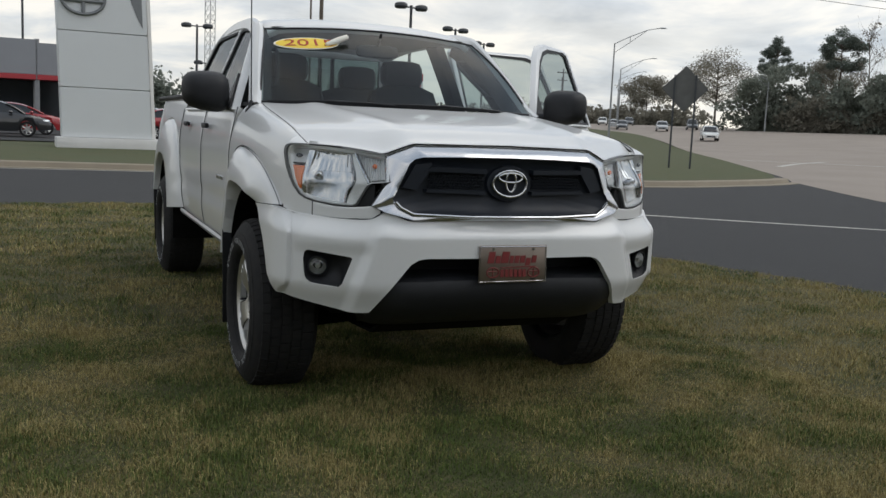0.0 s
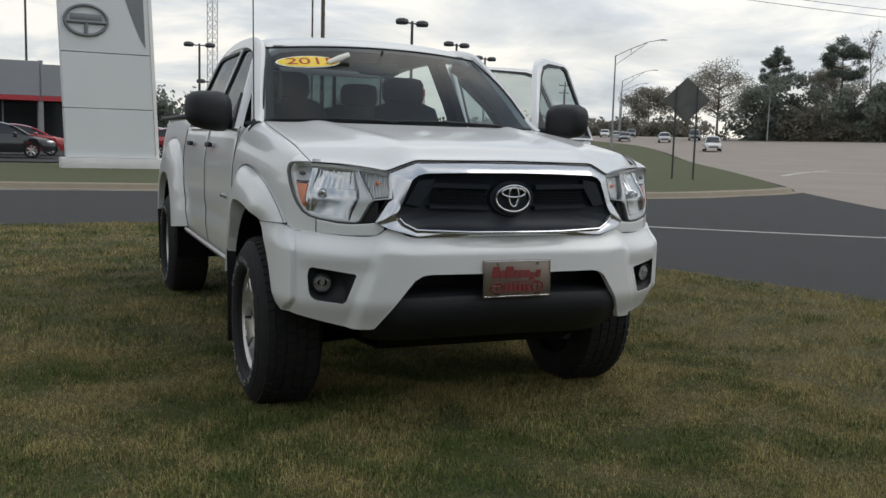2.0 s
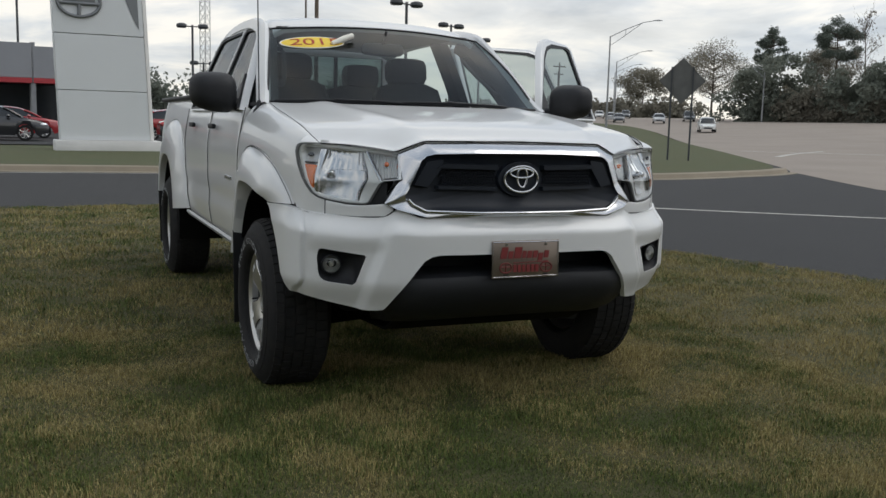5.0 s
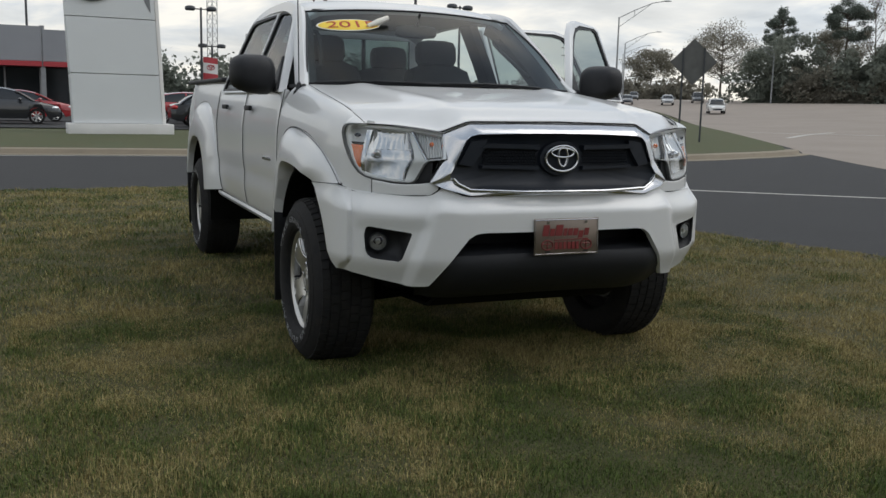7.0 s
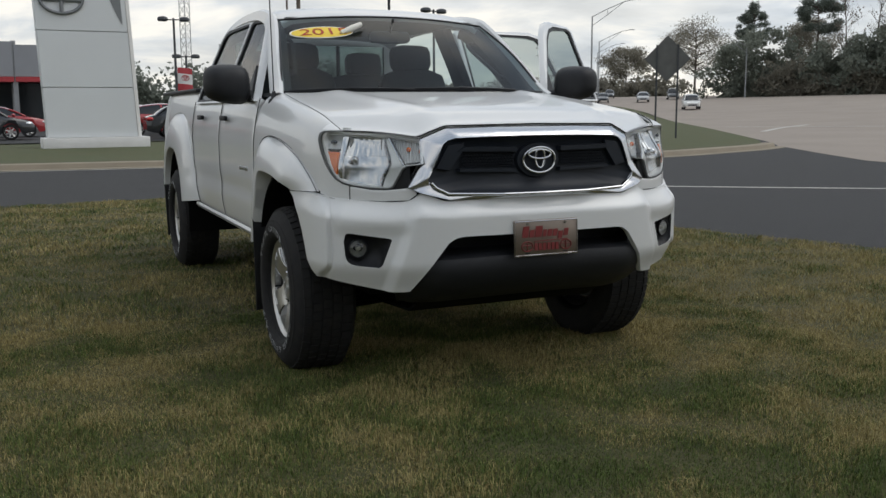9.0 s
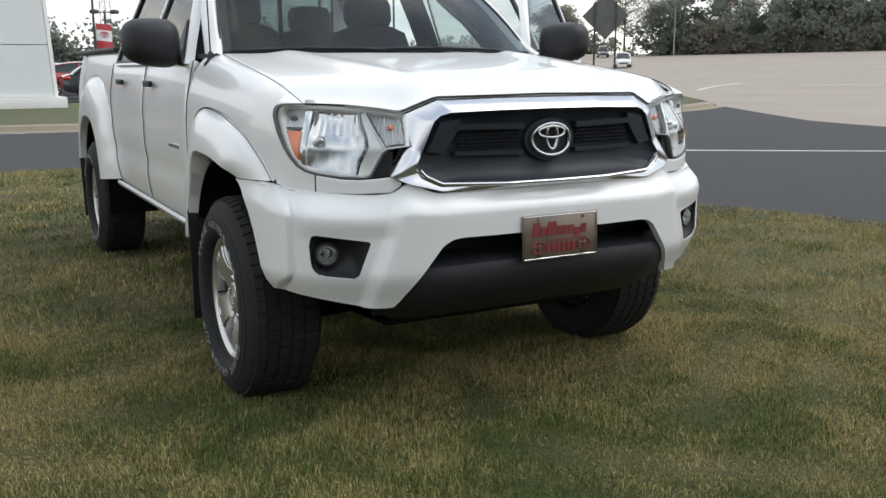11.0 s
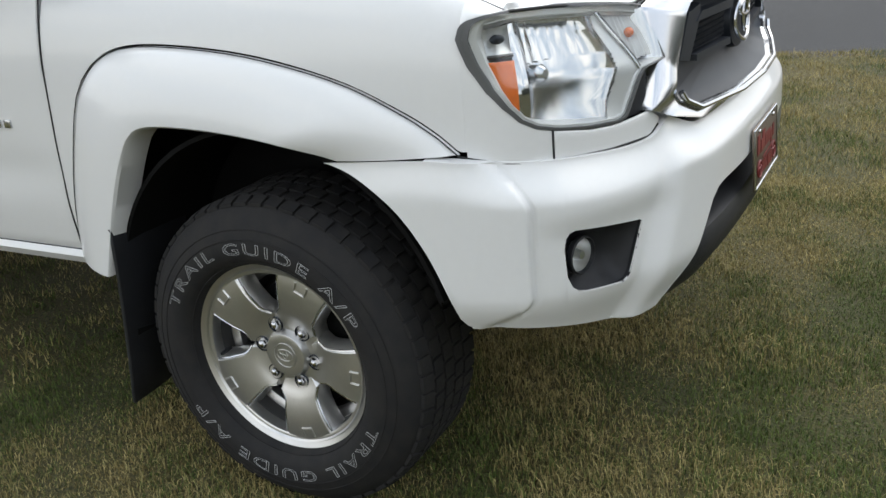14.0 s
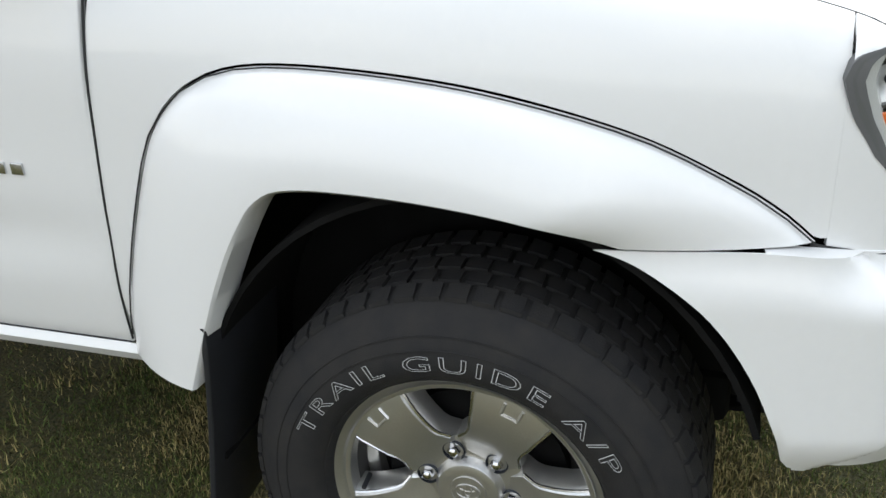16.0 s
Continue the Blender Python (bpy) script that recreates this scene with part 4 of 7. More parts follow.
def flare_between(side, outer, inner, x_out, x_in, name):
    """A wheel flare: swells from the body seam to a thick lip round the arch."""
    cols = []
    for a, b in zip(outer, inner):
        ya, za, yb, zb = a[0], a[1], b[0], b[1]
        xo = x_out(ya, za)
        xi = x_in(yb, zb)
        col = [(xo - 0.008, ya, za - 0.001), (xo + 0.0015, ya + (yb - ya) * 0.03, za + (zb - za) * 0.03)]
        for t in (0.12, 0.25, 0.4, 0.55, 0.7, 0.85, 0.95, 1.0):
            swell = math.sin(t * math.pi / 2) ** 0.8
            col.append((xo + 0.0015 + (xi - xo - 0.0015) * swell, ya + (yb - ya) * t, za + (zb - za) * t))
        col.append((xi - 0.006, yb + (yb - ya) * 0.03, zb + (zb - za) * 0.03))
        col.append((xi - 0.075, yb + (yb - ya) * 0.06, zb + (zb - za) * 0.06))
        cols.append(col)
    flank(side, name, cols, PAINT, truck, 0, "white flared wheel arch moulding")


def seam(points, r=0.0035, name="panel_seam"):
    """A dark bar along a panel gap: rubber at the flares, painted shade elsewhere."""
    bm = bmesh.new()
    tube(bm, points, r, 6)
    return part(name, bm, GAP_DARK, truck, "dark line painting the shade in a panel gap, rubber at the flares")


def build_seams():
    for side in (-1, 1):
        seam([(side * (p[0] + 0.001), p[1], p[2] - 0.0015) for p in seam_c[::4]], 0.0026)
        seam([(side * (min(side_x(y, z), NOSE.at(NOSE.of_y(y))[0] + 0.004) + 0.0040), y, z - 0.001) for y, z in fo[::2]], 0.0014)
        seam([(side * p[0], p[1], p[2]) for p in ((lambda q: (q[0], q[1], q[2]))(nose_point(s, seam_z(s) - 0.001, -0.001)) for s in np.linspace(NOSE.of_x(0.535), NOSE.of_y(-0.475), 40))], 0.0025)
        a = NOSE.of_x(0.7705)
        seam([(side * p[0], p[1], p[2]) for p in (nose_point(a, z, -0.0005) for z in np.linspace(0.810, 0.868, 5))], 0.0022)
    # gaps before, between and behind the closed doors, and along the sill
    door_line = []
    for z in np.linspace(0.545, 1.235, 24):
        f = (z - 0.535) / 0.70
        door_line.append((-(side_x(0.606, z) + 0.0005), 0.615 - 0.056 * f, z))
    seam(door_line, 0.0022, "door_seam")
    for y, lean in ((1.534, 0.0), (2.468, 0.10)):
        seam([(-(side_x(y, z) + 0.0005), y + lean * (z - 0.535) / 0.70, z) for z in np.linspace(0.545, 1.235, 18)], 0.0019, "door_seam")
    seam([(-(side_x(y, 0.537) + 0.001), y, 0.5365) for y in np.linspace(0.62, 2.47, 12)], 0.0028, "sill_seam")
    front = [(x, hood_front(x) + 0.002, line(abs(x), [(0, 1.1155), (0.40, 1.1105), (0.462, 1.0855), (0.506, 1.0655), (0.60, 1.0785), (0.70, 1.0895), (0.774, 1.092)]) - 0.004) for x in np.linspace(-0.772, 0.772, 90)]
    seam([(x, y - 0.004, z) for x, y, z in front], 0.0032, "hood_edge_seam")


def build_flares():
    rear_out = curve_points([(2.50, 0.545), (2.53, 0.66), (2.59, 0.84), (2.68, 0.99), (2.84, 1.10), (3.05, 1.145), (3.246, 1.155), (3.46, 1.14), (3.66, 1.06), (3.80, 0.92), (3.87, 0.72), (3.89, 0.60)], 60)
    rear_in = curve_points([(2.775, 0.52), (2.79, 0.60), (2.84, 0.72), (2.92, 0.81), (3.02, 0.87), (3.13, 0.895), (3.246, 0.90), (3.38, 0.89), (3.50, 0.85), (3.60, 0.77), (3.66, 0.66), (3.68, 0.58)], 60)
    for side in (-1, 1):
        flare_between(side, fo, fi, lambda y, z: min(side_x(y, z), NOSE.at(NOSE.of_y(y))[0] + 0.004) + 0.002, lambda y, z: 0.944 - 0.035 * smooth(-0.10, -0.26, y), "front_flare")
        flare_between(side, rear_out, rear_in, lambda y, z: side_x(y, z) + 0.002, lambda y, z: 0.944, "rear_flare")


# -- cab: windshield, roof, pillars, doors, bed
def cab_x(z):
    """Half width of the glasshouse, leaning in towards the roof."""
    return line(z, [(1.18, 0.868), (1.25, 0.842), (1.45, 0.762), (1.60, 0.695), (1.70, 0.650), (1.76, 0.60)])


WS_TOP_Y, WS_TOP_Z, WS_TOP_X = 1.02, 1.672, 0.632


def ws_point(u, v):
    """Windshield surface: u across -1..1, v from its foot 0 to its head 1."""
    xb, xt = 0.758, WS_TOP_X
    yb = 0.185 + 0.285 * abs(u) ** 2.2
    yt = WS_TOP_Y - 0.085 + 0.085 * abs(u) ** 2.0
    zb = 1.272 - 0.006 * u * u
    zt = WS_TOP_Z + 0.028 * (1 - u * u)
    bow = 0.030 * math.sin(v * math.pi)
    return (u * (xb + (xt - xb) * v), yb + (yt - yb) * v - bow, zb + (zt - zb) * v + bow * 0.6)


def build_cab():
    bm = bmesh.new()
    loft(bm, [[ws_point(u, v) for v in np.linspace(0, 1, 14)] for u in np.linspace(-1, 1, 31)])
    outward(bm, MID)
    ws = part("windshield", bm, WINDSHIELD, truck, "tinted windshield with a yellow price oval")
    ws.visible_shadow = False
    # black band baked round the glass edge
    bm = bmesh.new()
    edge = [ws_point(u, 0.0) for u in np.linspace(-1, 1, 40)] + [ws_point(1, v) for v in np.linspace(0, 1, 16)] + [ws_point(u, 1) for u in np.linspace(1, -1, 40)] + [ws_point(-1, v) for v in np.linspace(1, 0, 16)]
    tube(bm, edge, 0.006, 6, closed=True)
    part("windshield_seal", bm, BLACK, truck)
    # roof
    bm = bmesh.new()
    cols = []
    for v in np.linspace(0, 1, 30):
        y = WS_TOP_Y - 0.085 + v * (2.50 - WS_TOP_Y + 0.085)
        z0 = line(v, [(0, 1.704), (0.05, 1.735), (0.12, 1.762), (0.25, 1.785), (0.5, 1.792), (0.75, 1.782), (0.92, 1.75), (1, 1.71)])
        col = []
        for u in np.linspace(-1, 1, 31):
            half = line(v, [(0, 0.640), (0.12, 0.640), (1, 0.625)])
            yy = y + 0.085 * u * u * (1 - smooth(0, 0.3, v))
            col.append((u * half, yy, z0 - 0.045 * abs(u) ** 3 - 0.03 * max(0, abs(u) - 0.88) / 0.12))
        cols.append(col)
    loft(bm, cols)
    outward(bm, MID)
    sheet(part("roof", bm, PAINT, truck, "white roof skin"), 0.03, 0.006)
    bm = bmesh.new()
    loft(bm, [[(x * 0.58, y, 1.69 + 0.02 * (1 - x * x)) for x in np.linspace(-1, 1, 9)] for y in np.linspace(1.02, 2.44, 8)])
    part("headliner", bm, HEADLINER, truck, "pale grey headliner")
    # A pillars and roof rails, one bar a side
    for side in (-1, 1):
        bm = bmesh.new()
        path = curve_points([(0.780, 0.43, 1.245), (0.757, 0.52, 1.300), (0.712, 0.74, 1.480), (0.662, 0.965, 1.648), (0.645, 1.10, 1.706), (0.632, 1.4, 1.744), (0.625, 1.9, 1.746), (0.62, 2.35, 1.705), (0.635, 2.50, 1.62), (0.74, 2.56, 1.36), (0.80, 2.58, 1.22)], 70)
        rings = []
        for p in path:
            rings.append([(side * (p[0] + dx), p[1] + dy, p[2] + dz) for dx, dy, dz in ((-0.014, -0.020, 0.006), (0.004, -0.014, 0.018), (0.020, 0.012, 0.012), (0.030, 0.085, -0.034), (0.0, 0.092, -0.060), (-0.030, 0.01, -0.022), (-0.014, -0.020, 0.006))])
        loft(bm, rings)
        outward(bm, (side * 0.7, 1.3, 1.5))
        part("cab_pillar_rail", bm, PAINT, truck, "white windshield pillar and roof rail")
        # dark inner lining of the pillar with its grab handle
        bm = bmesh.new()
        foot = [p for p in path if p[1] < 1.10]
        loft(bm, [[(side * (p[0] + dx), p[1] + dy, p[2] + dz) for dx, dy, dz in ((-0.012, 0.004, -0.006), (-0.050, 0.020, -0.020), (-0.085, 0.075, -0.045), (-0.070, 0.140, -0.090), (-0.01, 0.140, -0.09))] for p in foot])
        outward(bm, (side * 0.9, 0.7, 1.5))
        part("pillar_lining", bm, DASH, truck, "dark grey pillar lining")
        bm = bmesh.new()
        k0, k1 = foot[len(foot) // 3], foot[-len(foot) // 4]
        tube(bm, curve_points([(side * (p[0] - d), p[1] + 0.10, p[2] - 0.05 - e2) for p, d, e2 in ((k0, 0.075, 0.0), (k0, 0.120, -0.02), (k1, 0.120, 0.02), (k1, 0.075, 0.0))], 20), 0.012, 8)
        part("grab_handle", bm, DASH, truck, "dark grab handle")
        # centre post
        bm = bmesh.new()
        loft(bm, [[(side * (cab_x(z) - dx), y, z) for dx, y in ((0.012, 1.50), (0.010, 1.60), (0.03, 1.60), (0.03, 1.50), (0.012, 1.50))] for z in np.linspace(0.6, 1.70, 10)])
        part("centre_post", bm, PAINT, truck)
        bm = bmesh.new()
        loft(bm, [[(side * (cab_x(z) - dx), y, z) for dx, y in ((0.032, 1.44), (0.075, 1.47), (0.085, 1.56), (0.075, 1.64), (0.032, 1.67))] for z in np.linspace(0.6, 1.69, 10)])
        part("post_lining", bm, DASH, truck, "dark grey post lining")
    # rear wall of the cab with its window
    bm = bmesh.new()
    for a, b, c, d in ((-0.80, 0.80, 0.55, 1.26), (-0.58, 0.58, 1.64, 1.70), (-0.67, -0.56, 1.26, 1.64), (0.56, 0.67, 1.26, 1.64)):
        box(bm, a, b, 2.52, 2.56, c, d)
    part("cab_rear_wall", bm, PAINT, truck)
    bm = bmesh.new()
    box(bm, -0.57, 0.57, 2.535, 2.541, 1.25, 1.65)
    ob = part("rear_window", bm, SIDE_GLASS, truck)
    ob.visible_shadow = False
    for x in (-0.57, -0.2, 0.2, 0.57):
        bm = bmesh.new()
        box(bm, x - 0.012, x + 0.012, 2.525, 2.55, 1.25, 1.65)
        part("rear_window_post", bm, BLACK, truck)
    # cowl panel and wipers
    bm = bmesh.new()
    loft(bm, [[(0.745 * u, hood_back(0.745 * u) + 0.004 + 0.05 * k, 1.262 - 0.006 * u * u - 0.006 * k) for k in (0, 0.5, 1, 2)] for u in np.linspace(-1, 1, 31)])
    outward(bm, MID)
    sheet(part("cowl", bm, BLACK, truck, "black plastic cowl below the glass"), 0.01, 0)
    for x0, x1 in ((0.46, -0.22), (-0.16, -0.70)):
        wiper = new("wiper")
        wiper.parent = truck
        bm = bmesh.new()
        pts = [ws_point(x / 0.73, 0.004 + 0.008 * math.sin(math.pi * k)) for k, x in zip(np.linspace(0, 1, 14), np.linspace(x0, x1, 14))]
        tube(bm, [(p[0], p[1] - 0.012, p[2] + 0.004) for p in pts], 0.0045, 8)
        part("blade", bm, BLACK, wiper)
        bm = bmesh.new()
        m = pts[7]
        tube(bm, [(x0 + 0.06, hood_back(x0) + 0.03, 1.262), (x0, pts[0][1] - 0.02, 1.274), (m[0], m[1] - 0.016, m[2] + 0.008)], 0.005, 8)
        part("arm", bm, BLACK, wiper)
    # antenna on the passenger fender
    mast = new("antenna")
    mast.parent = truck
    bm = bmesh.new()
    lathe(bm, [(1.205, 0.030), (1.222, 0.028), (1.236, 0.016), (1.268, 0.008), (1.272, 0.0005)], 16, "z", (-0.805, 0.445, 0))
    part("antenna_base", bm, BLACK, mast)
    bm = bmesh.new()
    tube(bm, [(-0.805, 0.445, 1.26), (-0.806, 0.46, 1.60), (-0.807, 0.475, 1.98)], 0.003, 6)
    part("antenna_rod", bm, BLACK, mast)


def door_mesh(bm, y0, y1, lean0, lean1, z0=0.535, z1=1.235):
    cols = []
    for k in np.linspace(0, 1, 16):
        col = []
        for z in np.linspace(z0, z1, 22):
            f = (z - z0) / (z1 - z0)
            a, b = y0 + lean0 * f, y1 + lean1 * f
            y = a + (b - a) * k
            col.append((side_x(y, z) - 0.012 * smooth(1.20, 1.235, z), y, z))
        cols.append(col)
    loft(bm, cols)


def build_door(side, front, swing=0.0):
    """A door in its own frame: body skin, window frame, glass, handle; turned about its front edge when open."""
    y0, y1 = (0.614, 1.530) if front else (1.538, 2.46)
    hinge = Matrix.Translation((side * 0.875, y0 + 0.01, 0))
    turn = hinge @ Matrix.Rotation(-side * radians(swing), 4, "Z") @ hinge.inverted()
    door = new("front_door" if front else "rear_door")
    door.parent = truck
    door["label"] = ("white front door" if front else "white rear door") + (" standing open" if swing else ", closed")

    def add(name, bm, mat, label="", centre=None):
        bmesh.ops.transform(bm, matrix=turn, verts=bm.verts)
        return part(name, bm, mat, door, label)

    bm = bmesh.new()
    door_mesh(bm, y0, y1, -0.045 if front else 0.0, 0.0 if front else 0.10)
    for v in bm.verts:
        v.co.x *= side
    outward(bm, (0, 1.4, 0.8))
    ob = add("door_skin", bm, PAINT)
    sheet(ob, 0.05 if swing else 0.02, 0.004)
    # window frame
    if front:
        win = [(0.70, 1.245), (0.775, 1.330), (1.05, 1.600), (1.13, 1.655), (1.22, 1.680), (1.46, 1.690), (1.50, 1.670), (1.51, 1.245)]
    else:
        win = [(1.575, 1.245), (1.575, 1.670), (1.60, 1.690), (2.20, 1.686), (2.28, 1.670), (2.315, 1.63), (2.41, 1.30), (2.41, 1.245)]
    cy, cz = np.mean(win, axis=0)

    def loop(grow, lift):
        out = []
        for y, z in win:
            d = Vector((y - cy, z - cz))
            d = d + d.normalized() * grow
            zz = max(cz + d.y, 1.222)
            out.append((side * (cab_x(zz) + lift), cy + d.x, zz))
        return out

    for name, rings, mat, lab in (("window_frame", (loop(0.055, -0.03), loop(0.055, 0.004), loop(0.048, 0.010), loop(0.022, 0.010), loop(0.018, -0.01)), PAINT, "white window frame"), ("window_seal", (loop(0.020, -0.01), loop(0.020, 0.006), loop(-0.004, 0.004), loop(-0.006, -0.012)), BLACK, "black rubber window seal")):
        bm = bmesh.new()
        vs = [[bm.verts.new(p) for p in r] for r in rings]
        n = len(win)
        for a, b in zip(vs, vs[1:]):
            for j in range(n):
                bm.faces.new((a[j], a[(j + 1) % n], b[(j + 1) % n], b[j]))
        outward(bm, (0, cy, cz))
        add(name, bm, mat, lab)
    bm = bmesh.new()
    vs = [bm.verts.new(p) for p in loop(0.004, -0.006)]
    bmesh.ops.triangle_fill(bm, edges=[bm.edges.new((vs[i], vs[(i + 1) % len(vs)])) for i in range(len(vs))], use_beauty=True)
    g = add("window_glass", bm, SIDE_GLASS)
    g.visible_shadow = False
    # handle
    hy = y1 - 0.22 if front else y1 - 0.36
    hx = side_x(hy, 1.13)
    bm = bmesh.new()
    box(bm, side * (hx + 0.028) - 0.009, side * (hx + 0.028) + 0.009, hy - 0.075, hy + 0.075, 1.115, 1.145, 0.007)
    box(bm, side * hx - 0.02, side * (hx + 0.022) + 0.008, hy - 0.070, hy - 0.045, 1.118, 1.142, 0.004)
    box(bm, side * hx - 0.02, side * (hx + 0.022) + 0.008, hy + 0.045, hy + 0.070, 1.118, 1.142, 0.004)
    add("door_handle", bm, BLACK, "black door handle")
    # inner trim
    bm = bmesh.new()
    box(bm, side * 0.79 - 0.02, side * 0.79 + 0.02, y0 + 0.04, y1 - 0.05, 0.58, 1.20, 0.02)
    add("door_trim", bm, DASH, "dark inner door trim")
    if front:
        # mirror: rounded shell on a short arm
        mirror = new("mirror")
        mirror.parent = door
        bm = bmesh.new()
        bmesh.ops.create_cube(bm, size=1.0)
        bmesh.ops.subdivide_edges(bm, edges=bm.edges, cuts=5, use_grid_fill=True)
        for v in bm.verts:
            c = v.co * 2
            r = (abs(c.x) ** 3.4 + abs(c.y) ** 2.6 + abs(c.z) ** 3.4) ** (1 / 3.2)
            c = c / max(r, 1e-6)
            taper = 1 - 0.16 * (-c.y)
            v.co = Vector((side * ((0.978 + 0.118 * c.x * taper) if side < 0 else (1.004 + 0.126 * c.x * taper)), 0.735 + 0.075 * c.y, (1.312 if side < 0 else 1.320) + 0.098 * c.z * (1 - 0.10 * c.x) * taper + 0.008 * c.x))
        bmesh.ops.recalc_face_normals(bm, faces=bm.faces)
        bmesh.ops.transform(bm, matrix=turn, verts=bm.verts)
        part("mirror_shell", bm, BLACK, mirror, "black mirror housing")
        bm = bmesh.new()
        tube(bm, [(side * 0.80, 0.77, 1.248), (side * 0.86, 0.755, 1.250), (side * 0.93, 0.745, 1.262)], [0.035, 0.034, 0.030], 12)
        bmesh.ops.transform(bm, matrix=turn, verts=bm.verts)
        part("mirror_arm", bm, BLACK, mirror)
        bm = bmesh.new()
        vs = [bm.verts.new(p) for p in ((side * 0.850, 0.69, 1.225), (side * 0.848, 0.86, 1.225), (side * 0.775, 0.86, 1.41))]
        bm.faces.new(vs)
        bmesh.ops.transform(bm, matrix=turn, verts=bm.verts)
        sheet(part("mirror_sail", bm, BLACK, mirror), 0.02, 0)
        if side < 0:
            # small dark lettering bars low on the door
            bm = bmesh.new()
            for k in range(6):
                y = 0.928 - k * 0.036
                x = -side_x(y, 0.862)
                box(bm, x - 0.004, x + 0.004, y - 0.012, y + 0.012, 0.854, 0.874, 0.001)
            add("model_lettering", bm, CHROME, "chrome raised lettering bars")


def build_bed():
    for side in (-1, 1):
        cols = []
        for y in np.r_[np.linspace(2.475, 2.60, 4), np.linspace(2.64, 3.86, 24), np.linspace(3.9, 4.28, 6)]:
            lo = line(y, [(2.475, 0.56), (2.53, 0.56), (2.54, 0.68), (2.60, 0.86), (2.69, 1.0), (2.85, 1.11), (3.05, 1.15), (3.246, 1.16), (3.46, 1.145), (3.66, 1.065), (3.80, 0.925), (3.88, 0.70), (3.9, 0.62), (4.28, 0.64)])
            cols.append([(side_x(2.0, z) - 0.004 - 0.04 * smooth(3.7, 4.28, y), y, z) for z in (lo + (1.305 - lo) * k / 14 for k in range(15))])
        flank(side, "bed_side", cols, PAINT, truck, 0.03, "white cargo bed side")
        bm = bmesh.new()
        box(bm, side * 0.805 - 0.05, side * 0.805 + 0.05, 2.48, 4.2, 1.300, 1.330, 0.012)
        part("bed_rail_cap", bm, BLACK, truck, "black plastic bed rail cap")
        # rocker below the doors
        bm = bmesh.new()
        loft(bm, [[(side * x, y, z) for x, z in ((0.868, 0.538), (0.876, 0.522), (0.862, 0.500), (0.80, 0.492))] for y in (0.60, 1.2, 1.9, 2.55)])
        part("rocker", bm, PAINT, truck, "white rocker sill")
    bm = bmesh.new()
    box(bm, -0.80, 0.80, 4.22, 4.28, 0.62, 1.27, 0.01)
    part("tailgate", bm, PAINT, truck)
    bm = bmesh.new()
    box(bm, -0.80, 0.80, 2.60, 4.22, 0.72, 0.76)
    part("bed_floor", bm, BLACK, truck)
    bm = bmesh.new()
    box(bm, -0.86, 0.86, 4.28, 4.40, 0.50, 0.66, 0.02)
    part("rear_bumper", bm, CHROME, truck)


